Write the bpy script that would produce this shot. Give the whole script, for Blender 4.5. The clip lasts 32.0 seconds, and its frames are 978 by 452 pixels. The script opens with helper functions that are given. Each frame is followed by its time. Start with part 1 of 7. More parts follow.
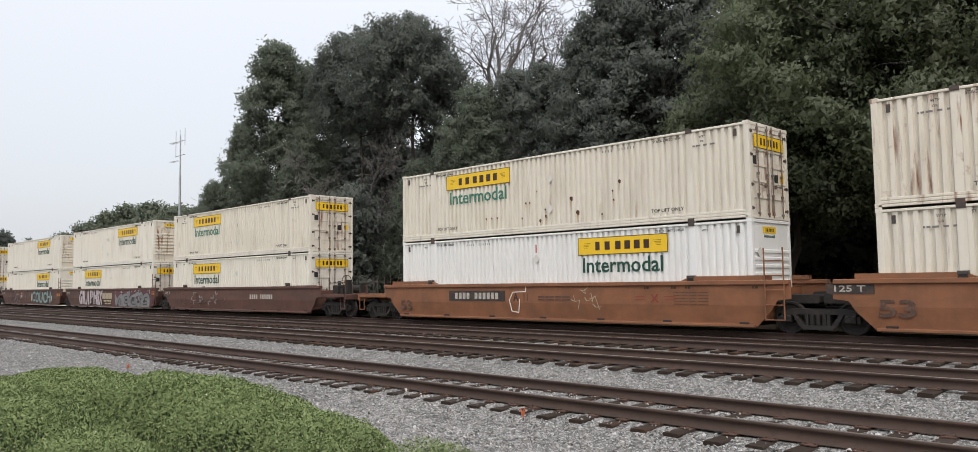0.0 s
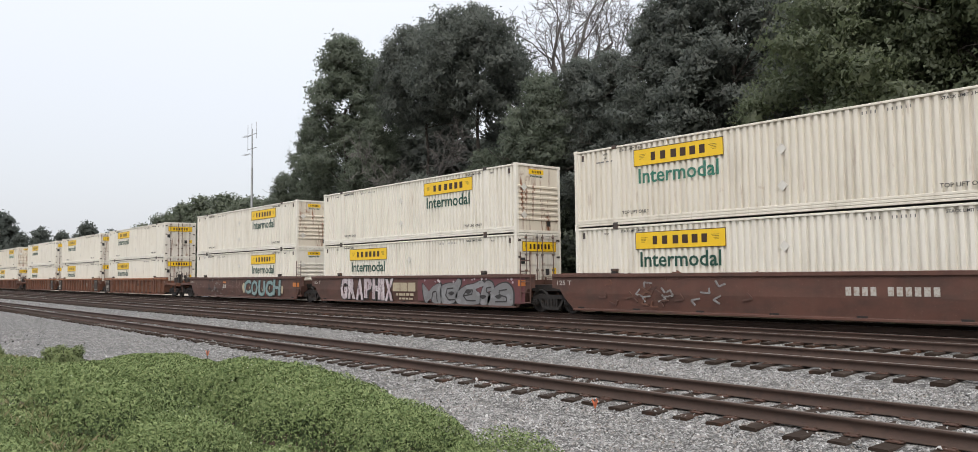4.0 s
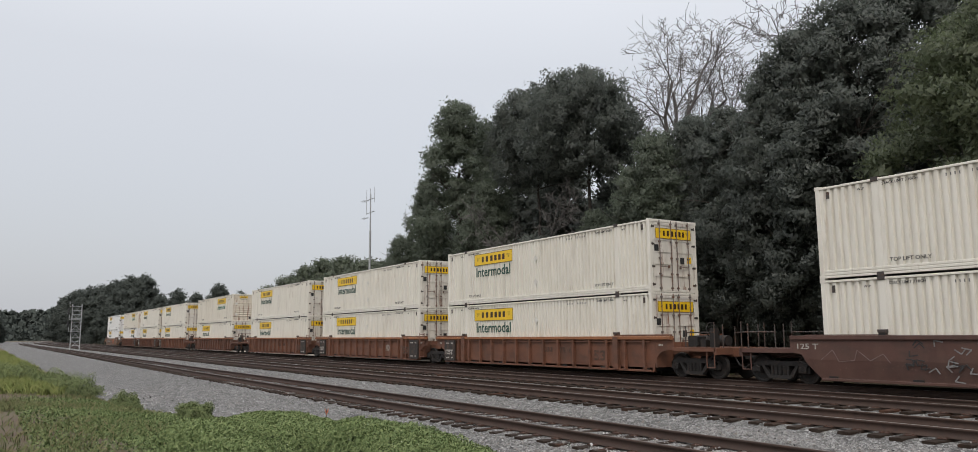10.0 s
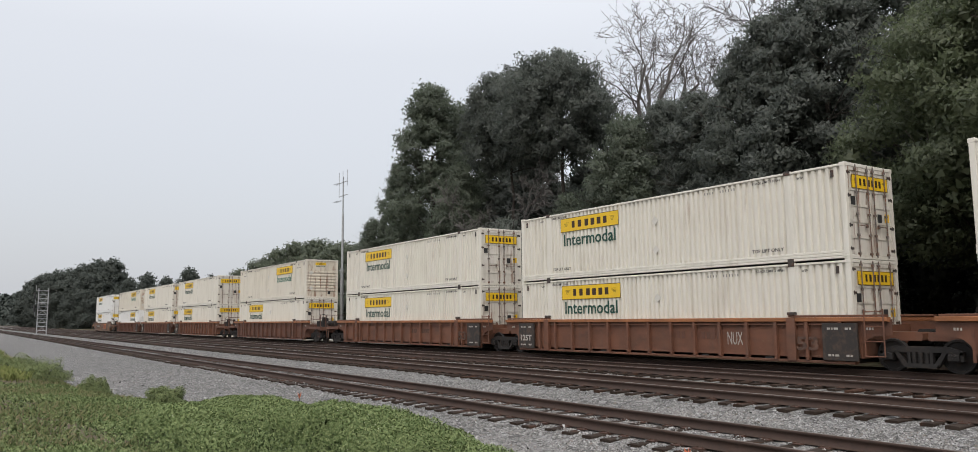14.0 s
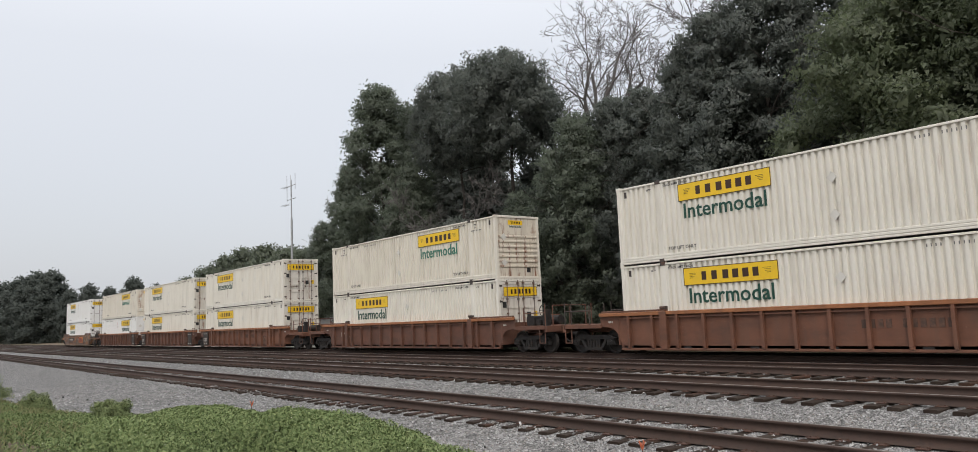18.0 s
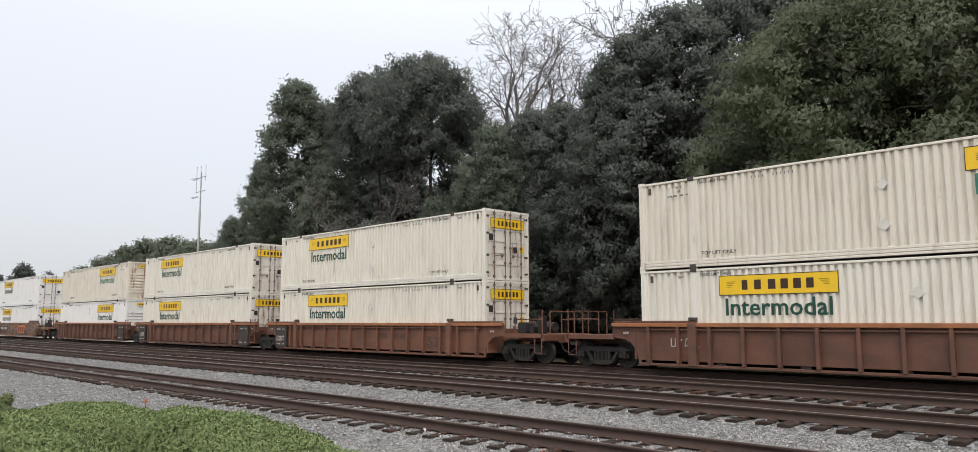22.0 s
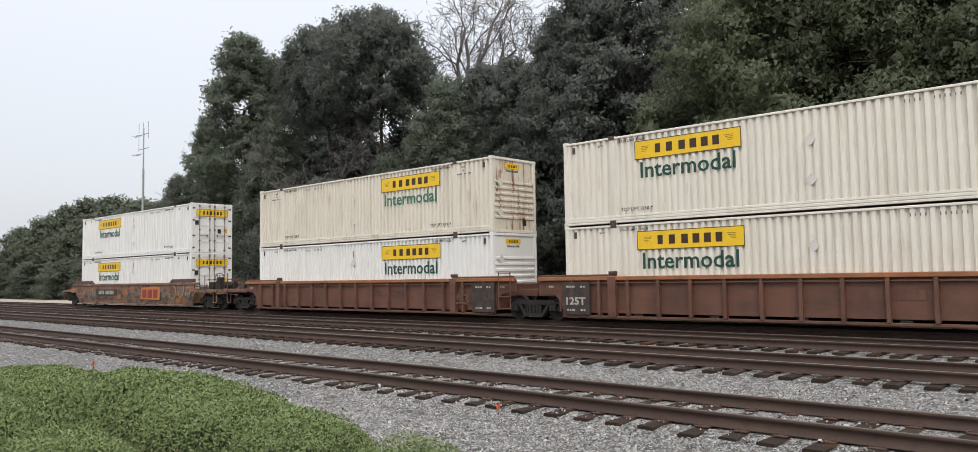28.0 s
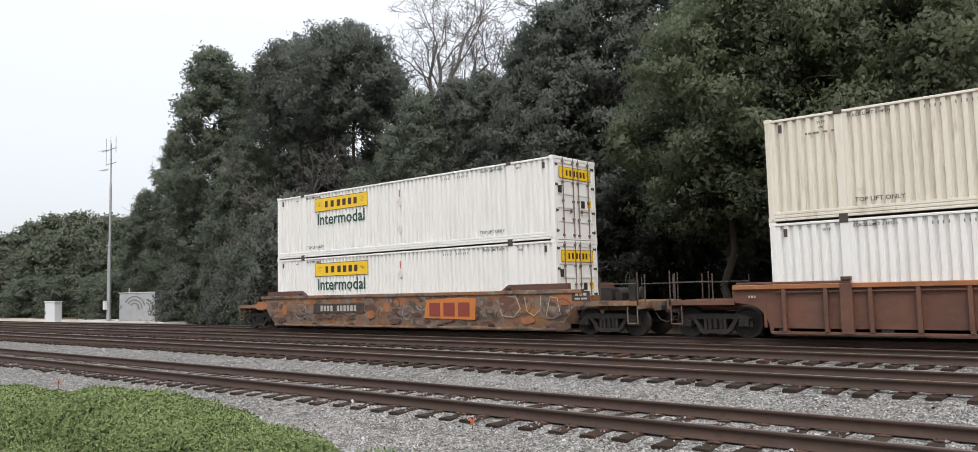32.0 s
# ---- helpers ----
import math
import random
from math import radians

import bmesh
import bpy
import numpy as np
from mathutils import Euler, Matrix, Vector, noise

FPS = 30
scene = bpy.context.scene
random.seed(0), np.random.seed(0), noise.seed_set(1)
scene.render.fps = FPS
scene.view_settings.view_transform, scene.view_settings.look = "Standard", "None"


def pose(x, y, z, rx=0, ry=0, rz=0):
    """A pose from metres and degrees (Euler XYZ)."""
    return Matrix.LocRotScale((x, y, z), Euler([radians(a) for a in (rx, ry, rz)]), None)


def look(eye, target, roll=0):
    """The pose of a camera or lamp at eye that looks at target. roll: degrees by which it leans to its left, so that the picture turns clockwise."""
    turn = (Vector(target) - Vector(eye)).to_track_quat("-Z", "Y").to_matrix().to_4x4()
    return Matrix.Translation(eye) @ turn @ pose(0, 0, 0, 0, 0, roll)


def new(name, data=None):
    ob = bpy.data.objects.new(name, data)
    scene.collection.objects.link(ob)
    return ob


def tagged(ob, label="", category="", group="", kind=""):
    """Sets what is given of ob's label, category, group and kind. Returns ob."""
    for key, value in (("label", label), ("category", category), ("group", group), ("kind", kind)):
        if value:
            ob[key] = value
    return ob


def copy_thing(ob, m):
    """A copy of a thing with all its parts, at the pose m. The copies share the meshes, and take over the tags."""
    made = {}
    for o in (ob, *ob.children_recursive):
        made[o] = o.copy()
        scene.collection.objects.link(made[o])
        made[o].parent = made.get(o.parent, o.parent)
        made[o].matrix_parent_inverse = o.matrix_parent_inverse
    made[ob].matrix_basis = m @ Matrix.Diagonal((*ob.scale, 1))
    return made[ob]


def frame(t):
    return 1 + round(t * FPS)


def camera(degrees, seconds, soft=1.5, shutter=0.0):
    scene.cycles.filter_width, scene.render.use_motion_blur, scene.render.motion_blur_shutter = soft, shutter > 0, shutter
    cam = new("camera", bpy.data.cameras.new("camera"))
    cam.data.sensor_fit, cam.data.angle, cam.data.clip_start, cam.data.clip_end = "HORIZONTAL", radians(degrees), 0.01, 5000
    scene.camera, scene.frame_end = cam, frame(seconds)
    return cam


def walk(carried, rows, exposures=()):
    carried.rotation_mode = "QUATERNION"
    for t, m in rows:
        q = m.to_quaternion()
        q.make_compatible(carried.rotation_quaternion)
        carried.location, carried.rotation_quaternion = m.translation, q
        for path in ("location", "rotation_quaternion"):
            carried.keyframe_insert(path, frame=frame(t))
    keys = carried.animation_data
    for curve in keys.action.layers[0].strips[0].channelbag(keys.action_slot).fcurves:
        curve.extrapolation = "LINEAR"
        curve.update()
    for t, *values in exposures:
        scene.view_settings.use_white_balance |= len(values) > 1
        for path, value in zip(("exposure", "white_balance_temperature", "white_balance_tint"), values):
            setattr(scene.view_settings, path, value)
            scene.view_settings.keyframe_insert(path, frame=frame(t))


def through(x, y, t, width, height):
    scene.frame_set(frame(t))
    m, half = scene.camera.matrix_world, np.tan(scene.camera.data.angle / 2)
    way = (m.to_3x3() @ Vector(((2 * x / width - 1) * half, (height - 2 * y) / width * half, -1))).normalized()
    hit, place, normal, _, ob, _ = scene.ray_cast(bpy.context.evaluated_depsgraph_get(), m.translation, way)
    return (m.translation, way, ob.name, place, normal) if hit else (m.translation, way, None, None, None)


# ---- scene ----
cam = camera(63.7, 32.0, soft=0.85)
EYE = (0.0, 0.0, 1.55)
# seconds, yaw, pitch, roll of a phone held by a standing person
TURNS = [
    (0.0, 44.96, 4.15, 0.77),
    (0.5, 46.49, 4.97, 1.93),
    (1.0, 45.07, 4.43, 1.14),
    (1.5, 42.99, 3.58, 0.87),
    (2.0, 45.11, 0.66, 1.77),
    (2.5, 47.09, 1.50, 2.90),
    (3.0, 48.48, 1.54, 2.32),
    (3.5, 50.10, 2.39, 1.04),
    (5.5, 46.45, 5.51, 0.17),
    (6.0, 49.11, 1.22, 2.69),
    (6.5, 52.84, 5.21, -1.46),
    (7.0, 54.31, 5.76, -1.09),
    (7.5, 54.80, 7.05, -1.64),
    (8.0, 54.41, 8.03, 0.29),
    (8.5, 55.76, 7.69, -0.33),
    (9.0, 56.89, 8.16, -0.02),
    (9.5, 57.27, 8.00, -0.39),
    (10.0, 57.73, 7.99, 0.27),
    (10.5, 57.90, 8.73, 0.13),
    (11.0, 58.42, 7.67, -0.38),
    (11.5, 59.04, 7.12, -0.43),
    (12.0, 58.98, 6.43, 0.56),
    (12.5, 56.27, 7.25, 0.39),
    (13.0, 55.73, 4.58, 0.20),
    (13.5, 55.30, 6.23, 0.65),
    (14.0, 55.81, 6.77, 0.47),
    (14.5, 55.35, 6.50, 0.59),
    (16.5, 52.08, 6.06, 2.39),
    (17.0, 51.10, 6.38, 2.75),
    (17.5, 50.28, 7.50, 2.08),
    (18.0, 52.46, 6.65, 2.39),
    (18.5, 52.32, 5.85, 0.92),
    (19.0, 52.92, 5.18, 0.84),
    (19.5, 54.29, 4.68, -0.66),
    (20.0, 50.87, 4.08, 0.03),
    (20.5, 47.30, 5.77, 0.20),
    (21.0, 48.26, 6.76, -0.83),
    (21.5, 46.72, 6.04, 1.07),
    (22.0, 46.00, 6.98, 0.02),
    (22.5, 47.86, 6.31, -2.00),
    (23.0, 45.84, 6.25, -1.05),
    (23.5, 46.84, 6.72, -2.02),
    (24.0, 45.93, 7.46, -0.20),
    (24.5, 44.71, 6.87, -0.32),
    (25.0, 44.21, 6.92, -0.30),
    (25.5, 44.81, 6.60, -0.09),
    (27.5, 43.46, 5.65, 0.70),
    (28.0, 42.60, 3.75, 0.88),
    (28.5, 41.45, 3.55, 0.44),
    (29.0, 40.16, 4.34, 0.79),
    (29.5, 40.46, 4.16, 1.48),
    (30.0, 40.89, 4.12, 1.15),
    (30.5, 40.68, 4.47, 0.82),
    (31.0, 41.29, 4.61, 1.17),
    (31.5, 40.85, 4.51, 1.32),
    (32.0, 40.67, 4.70, 1.38),
]
# seconds, stops: the phone dims its picture a little while more sky is in view
LIGHT = [(0, 0.09), (1, 0.08), (2, 0.15), (3, 0.18), (6, 0.03), (8, -0.18), (10, -0.27), (12, -0.26), (14, -0.13), (18, -0.1), (20, 0.06), (23, 0.08), (25, 0.03), (28, 0.1), (29, 0.22), (32, 0.25)]
# the hand drifts back a little at first
SWAY = {0.0: (0.08, 0.08), 0.5: (0.02, 0.02)}
walk(cam, [(t, pose(EYE[0] + SWAY.get(t, (0, 0))[0], EYE[1] + SWAY.get(t, (0, 0))[1], EYE[2], 90 + p, r, y)) for t, y, p, r in TURNS], LIGHT)

# ---- light: a bright overcast sky, with a very soft sun behind the cloud ----
world = bpy.data.worlds.new("overcast")
scene.world = world
world.use_nodes = True
wn, wl = world.node_tree.nodes, world.node_tree.links
wn.clear()
w_out, w_bg = wn.new("ShaderNodeOutputWorld"), wn.new("ShaderNodeBackground")
w_sky = wn.new("ShaderNodeTexSky")
w_sky.sky_type, w_sky.sun_disc = "NISHITA", False
w_sky.sun_elevation, w_sky.sun_rotation = radians(48), radians(133)
w_sky.dust_density = 6
w_geo, w_sep = wn.new("ShaderNodeTexCoord"), wn.new("ShaderNodeSeparateXYZ")
w_ramp = wn.new("ShaderNodeValToRGB")
w_noise = wn.new("ShaderNodeTexNoise")
w_noise.inputs["Scale"].default_value, w_noise.inputs["Detail"].default_value = 1.6, 3
w_add = wn.new("ShaderNodeMath")
w_add.operation, w_add.inputs[1].default_value = "MULTIPLY_ADD", 0.05
w_ramp.color_ramp.elements[0].position, w_ramp.color_ramp.elements[0].color = 0.0, (0.60, 0.62, 0.66, 1)
w_ramp.color_ramp.elements[1].position, w_ramp.color_ramp.elements[1].color = 1.0, (1.75, 1.76, 1.80, 1)
mid = w_ramp.color_ramp.elements.new(0.35)
mid.color = (0.80, 0.815, 0.85, 1)
w_mix = wn.new("ShaderNodeMixRGB")
w_mix.inputs[0].default_value = 0.04
wl.new(w_geo.outputs["Generated"], w_sep.inputs[0])
wl.new(w_geo.outputs["Generated"], w_noise.inputs["Vector"])
wl.new(w_noise.outputs[0], w_add.inputs[0])
wl.new(w_sep.outputs[2], w_add.inputs[2])
wl.new(w_add.outputs[0], w_ramp.inputs[0])
wl.new(w_ramp.outputs[0], w_mix.inputs[1])
wl.new(w_sky.outputs[0], w_mix.inputs[2])
wl.new(w_mix.outputs[0], w_bg.inputs[0])
w_bg.inputs[1].default_value = 1.0
wl.new(w_bg.outputs[0], w_out.inputs[0])

sun = new("sun", bpy.data.lights.new("sun", "SUN"))
sun.data.energy, sun.data.angle, sun.data.color = 0.9, radians(25), (1.0, 0.97, 0.92)
sun.matrix_world = look((28, -26, 42), (0, 0, 0))

scene.view_settings.exposure = 0.0


# ---- materials ----
def material(name, base, rough=0.7, metal=0.0, var=(), bump=(), spec=0.4):
    """var: layers (colour, noise scale, stretch xyz, low, high, amount); bump: layers (scale, strength, kind)."""
    m = bpy.data.materials.new(name)
    m.use_nodes = True
    n, l = m.node_tree.nodes, m.node_tree.links
    bsdf = n["Principled BSDF"]
    bsdf.inputs["Roughness"].default_value = rough
    bsdf.inputs["Metallic"].default_value = metal
    bsdf.inputs["Specular IOR Level"].default_value = spec
    tc, info = n.new("ShaderNodeTexCoord"), n.new("ShaderNodeObjectInfo")
    shift = n.new("ShaderNodeVectorMath")
    shift.operation = "MULTIPLY_ADD"
    shift.inputs[1].default_value = (37, 23, 11)
    l.new(info.outputs["Random"], shift.inputs[0])
    l.new(tc.outputs["Object"], shift.inputs[2])
    colour = None
    for col, scale, stretch, low, high, amount in var:
        mp, nz, rp, mx = (n.new("ShaderNodeMapping"), n.new("ShaderNodeTexNoise"), n.new("ShaderNodeMapRange"), n.new("ShaderNodeMixRGB"))
        mp.inputs["Scale"].default_value = stretch
        nz.inputs["Scale"].default_value, nz.inputs["Detail"].default_value = scale, 5
        nz.inputs["Roughness"].default_value = 0.6
        rp.inputs[1].default_value, rp.inputs[2].default_value, rp.inputs[3].default_value, rp.inputs[4].default_value = low, high, 0, amount
        l.new(shift.outputs[0], mp.inputs[0])
        l.new(mp.outputs[0], nz.inputs["Vector"])
        l.new(nz.outputs[0], rp.inputs[0])
        l.new(rp.outputs[0], mx.inputs[0])
        if colour is None:
            mx.inputs[1].default_value = (*base, 1)
        else:
            l.new(colour, mx.inputs[1])
        mx.inputs[2].default_value = (*col, 1)
        colour = mx.outputs[0]
    if colour is None:
        bsdf.inputs["Base Color"].default_value = (*base, 1)
    else:
        l.new(colour, bsdf.inputs["Base Color"])
    normal = None
    for scale, strength, kind in bump:
        tex = n.new("ShaderNodeTexVoronoi" if kind == "cells" else "ShaderNodeTexNoise")
        tex.inputs["Scale"].default_value = scale
        bp = n.new("ShaderNodeBump")
        bp.inputs["Strength"].default_value, bp.inputs["Distance"].default_value = strength, 0.02
        l.new(shift.outputs[0], tex.inputs["Vector"])
        l.new(tex.outputs[0], bp.inputs["Height"])
        if normal is not None:
            l.new(normal, bp.inputs["Normal"])
        normal = bp.outputs[0]
    if normal is not None:
        l.new(normal, bsdf.inputs["Normal"])
    return m


ONE = (1, 1, 1)
STREAK = (1, 1, 0.12)
RUST, DIRT = (0.20, 0.075, 0.03), (0.16, 0.13, 0.10)


def island_random(m, colours):
    """Colour by loose piece of the mesh, over the material's base."""
    n, l = m.node_tree.nodes, m.node_tree.links
    geo, ramp = n.new("ShaderNodeNewGeometry"), n.new("ShaderNodeValToRGB")
    ramp.color_ramp.elements[0].color, ramp.color_ramp.elements[1].color = (*colours[0], 1), (*colours[-1], 1)
    for k, c in enumerate(colours[1:-1]):
        ramp.color_ramp.elements.new((k + 1) / (len(colours) - 1)).color = (*c, 1)
    l.new(geo.outputs["Random Per Island"], ramp.inputs[0])
    l.new(ramp.outputs[0], n["Principled BSDF"].inputs["Base Color"])
    return m


def white(name, base, rust, grime):
    return material(name, base, 0.5, 0, (
        ((0.55, 0.50, 0.40), 0.8, ONE, 0.4, 0.75, 0.5 * grime),
        ((0.34, 0.29, 0.22), 3.0, STREAK, 0.50, 0.78, 0.85 * grime),
        (RUST, 4.5, STREAK, 0.66 - 0.14 * rust, 0.86 - 0.2 * rust, min(1.0, rust + 0.3)),
        (RUST, 2.2, ONE, 0.70 - 0.1 * rust, 0.78, 0.9 * rust)), ((30, 0.04, "noise"),))


M_WHITE = white("white_paint", (0.72, 0.69, 0.615), 0.2, 0.4)
M_CREAM = white("cream_white_paint", (0.69, 0.65, 0.565), 0.3, 0.5)
M_RUSTY = white("rust_stained_white_paint", (0.68, 0.63, 0.54), 0.85, 0.7)
M_BRIGHT = white("fresh_white_paint", (0.75, 0.75, 0.735), 0.06, 0.2)
M_DOOR = white("grimy_white_door_paint", (0.68, 0.65, 0.59), 0.68, 0.8)
M_FRONT = white("rust_streaked_front_paint", (0.66, 0.60, 0.50), 1.0, 0.8)
M_YELLOW = material("yellow_vinyl", (0.78, 0.50, 0.02), 0.45, 0, (((0.60, 0.42, 0.05), 3, ONE, 0.5, 0.75, 0.5),))
M_BROWN_INK = material("dark_brown_ink", (0.045, 0.022, 0.012), 0.5)
M_GREEN_INK = material("dark_green_ink", (0.012, 0.060, 0.042), 0.5, 0, (((0.05, 0.10, 0.08), 8, ONE, 0.55, 0.8, 0.4),))
M_TEAL_INK = material("faded_green_ink", (0.03, 0.16, 0.11), 0.5, 0, (((0.2, 0.3, 0.25), 8, ONE, 0.5, 0.8, 0.5),))
M_BLACK_INK = material("black_ink", (0.03, 0.03, 0.03), 0.5)
M_REDINK = material("faded_red_tape", (0.42, 0.09, 0.06), 0.6, 0, (((0.55, 0.35, 0.30), 9, ONE, 0.5, 0.7, 0.6),))
M_GREYINK = material("faded_grey_ink", (0.17, 0.165, 0.155), 0.6)
M_STEEL = material("dark_worn_steel", (0.07, 0.06, 0.055), 0.6, 0.3, ((RUST, 6, ONE, 0.5, 0.75, 0.6),), ((40, 0.2, "noise"),))
M_ROD = material("dull_zinc_rod", (0.19, 0.17, 0.155), 0.6, 0.3, ((RUST, 7, ONE, 0.42, 0.66, 0.8),))
M_FRAME = material("grey_white_frame", (0.62, 0.60, 0.55), 0.5)
M_GALV = material("galvanised_steel", (0.42, 0.43, 0.44), 0.5, 0.5, (((0.3, 0.3, 0.3), 5, ONE, 0.4, 0.7, 0.6),))
M_BOGIE = material("greasy_black_steel", (0.022, 0.020, 0.019), 0.75, 0.1, (((0.06, 0.04, 0.03), 5, ONE, 0.5, 0.75, 0.7),), ((30, 0.3, "noise"),))
M_TREAD = material("polished_wheel_steel", (0.16, 0.14, 0.13), 0.4, 0.7)
M_RAIL = material("rusty_rail_steel", (0.058, 0.037, 0.029), 0.8, 0.1, (((0.094, 0.056, 0.042), 3, (0.3, 1, 1), 0.45, 0.75, 0.6), ((0.04, 0.03, 0.025), 9, ONE, 0.5, 0.7, 0.6)), ((60, 0.2, "noise"),))
M_RAIL_TOP = material("polished_rail_head", (0.30, 0.275, 0.255), 0.33, 0.8, (((0.25, 0.2, 0.17), 4, (0.2, 1, 1), 0.45, 0.7, 0.5),))
M_RAIL_DULL = material("dull_rail_head", (0.10, 0.075, 0.062), 0.55, 0.4, (((0.09, 0.06, 0.045), 4, (0.2, 1, 1), 0.45, 0.7, 0.6),))
M_TIE = material("creosoted_oak_tie", (0.034, 0.025, 0.020), 0.9, 0, (((0.085, 0.068, 0.057), 3, (1, 0.2, 1), 0.5, 0.8, 0.6), ((0.12, 0.050, 0.028), 1.2, ONE, 0.56, 0.72, 0.5)), ((18, 0.5, "noise"),), 0.08)


def car_paint(name, base, grime, rust):
    return material(name, base, 0.62, 0, (
        (tuple(c * 0.55 for c in base), 0.9, ONE, 0.42, 0.72, 0.75),
        ((0.12, 0.07, 0.05), 3.0, STREAK, 0.48, 0.8, rust),
        ((0.045, 0.033, 0.028), 1.6, (0.5, 1, 1.4), 0.46, 0.75, grime),
        ((0.26, 0.17, 0.12), 14, ONE, 0.62, 0.75, 0.35)), ((25, 0.1, "noise"),))


M_ORANGE = car_paint("orange_brown_car_paint", (0.240, 0.100, 0.047), 0.3, 0.4)
M_BROWN = car_paint("dark_brown_car_paint", (0.115, 0.052, 0.038), 0.6, 0.5)
M_MAROON = car_paint("maroon_car_paint", (0.105, 0.052, 0.040), 0.6, 0.55)
M_TERRA = car_paint("weathered_orange_car_paint", (0.172, 0.074, 0.044), 0.5, 0.7)
M_RUSTCAR = car_paint("rusty_brown_car_paint", (0.142, 0.064, 0.042), 0.55, 0.6)
M_YELLOWCAR = material("patched_faded_car_paint", (0.22, 0.105, 0.050), 0.65, 0, (
    ((0.17, 0.13, 0.105), 1.1, (0.7, 1, 1), 0.44, 0.56, 0.85), ((0.055, 0.040, 0.034), 2.3, (0.6, 1, 1), 0.50, 0.60, 0.8), ((0.24, 0.21, 0.185), 3.4, ONE, 0.56, 0.63, 0.75),
    ((0.30, 0.13, 0.035), 1.7, (0.5, 1, 1), 0.60, 0.66, 0.8), ((0.05, 0.035, 0.03), 9, ONE, 0.55, 0.7, 0.6)), ((25, 0.1, "noise"),))


# ---- mesh building ----
class Build:
    """Collects vertices and faces for one mesh."""

    def __init__(self):
        self.v, self.f = [], []

    def quad(self, *p):
        k = len(self.v)
        self.v += p
        self.f.append(tuple(range(k, k + len(p))))
        return self

    def box(self, x0, x1, y0, y1, z0, z1, c=0.0):
        """A box with its edges cut by c."""
        if c <= 0:
            k = len(self.v)
            self.v += [(x, y, z) for x in (x0, x1) for y in (y0, y1) for z in (z0, z1)]
            self.f += [(k + a, k + b, k + d, k + e) for a, b, d, e in ((0, 1, 3, 2), (4, 6, 7, 5), (0, 4, 5, 1), (2, 3, 7, 6), (0, 2, 6, 4), (1, 5, 7, 3))]
            return self
        # octagonal section along the longest side
        size = (x1 - x0, y1 - y0, z1 - z0)
        ax = size.index(max(size))
        lo, hi = [(x0, y0, z0), (x1, y1, z1)]
        u, w = [a for a in range(3) if a != ax]
        ring = [(lo[u] + c, lo[w]), (hi[u] - c, lo[w]), (hi[u], lo[w] + c), (hi[u], hi[w] - c), (hi[u] - c, hi[w]), (lo[u] + c, hi[w]), (lo[u], hi[w] - c), (lo[u], lo[w] + c)]
        k = len(self.v)
        for e in (lo[ax], hi[ax]):
            for a, b in ring:
                p = [0, 0, 0]
                p[ax], p[u], p[w] = e, a, b
                self.v.append(tuple(p))
        flip = ax == 1
        for i in range(8):
            j = (i + 1) % 8
            q = (k + i, k + j, k + 8 + j, k + 8 + i)
            self.f.append(q[::-1] if flip else q)
        a, b = tuple(range(k, k + 8)), tuple(range(k + 8, k + 16))
        self.f += [a, b[::-1]] if flip else [a[::-1], b]
        return self

    def tube(self, p, q, r0, r1=None, n=8, caps=True):
        r1 = r0 if r1 is None else r1
        p, q = Vector(p), Vector(q)
        d = (q - p).normalized()
        a = d.orthogonal().normalized()
        b = d.cross(a)
        k = len(self.v)
        for c, r in ((p, r0), (q, r1)):
            for i in range(n):
                t = 2 * math.pi * i / n
                self.v.append(tuple(c + a * (r * math.cos(t)) + b * (r * math.sin(t))))
        self.f += [(k + i, k + (i + 1) % n, k + n + (i + 1) % n, k + n + i) for i in range(n)]
        if caps:
            self.f += [tuple(range(k + n - 1, k - 1, -1)), tuple(range(k + n, k + 2 * n))]
        return self

    def prism(self, outline, y0, y1):
        """An outline in x and z, drawn along y."""
        k, n = len(self.v), len(outline)
        self.v += [(x, y0, z) for x, z in outline] + [(x, y1, z) for x, z in outline]
        self.f += [tuple(range(k, k + n)), tuple(range(k + 2 * n - 1, k + n - 1, -1))]
        self.f += [(k + (i + 1) % n, k + i, k + n + i, k + n + (i + 1) % n) for i in range(n)]
        return self

    def sweep(self, section, x0, x1):
        """A closed section in y and z, drawn along x."""
        k, n = len(self.v), len(section)
        self.v += [(x0, y, z) for y, z in section] + [(x1, y, z) for y, z in section]
        self.f += [tuple(range(k, k + n)), tuple(range(k + 2 * n - 1, k + n - 1, -1))]
        self.f += [(k + (i + 1) % n, k + i, k + n + i, k + n + (i + 1) % n) for i in range(n)]
        return self

    def mesh(self, name, mat, smooth=False):
        me = bpy.data.meshes.new(name)
        me.from_pydata(self.v, [], self.f)
        me.materials.append(mat)
        if smooth:
            me.polygons.foreach_set("use_smooth", [True] * len(me.polygons))
        bm = bmesh.new()
        bm.from_mesh(me)
        bmesh.ops.recalc_face_normals(bm, faces=bm.faces)
        bm.to_mesh(me)
        bm.free()
        return me


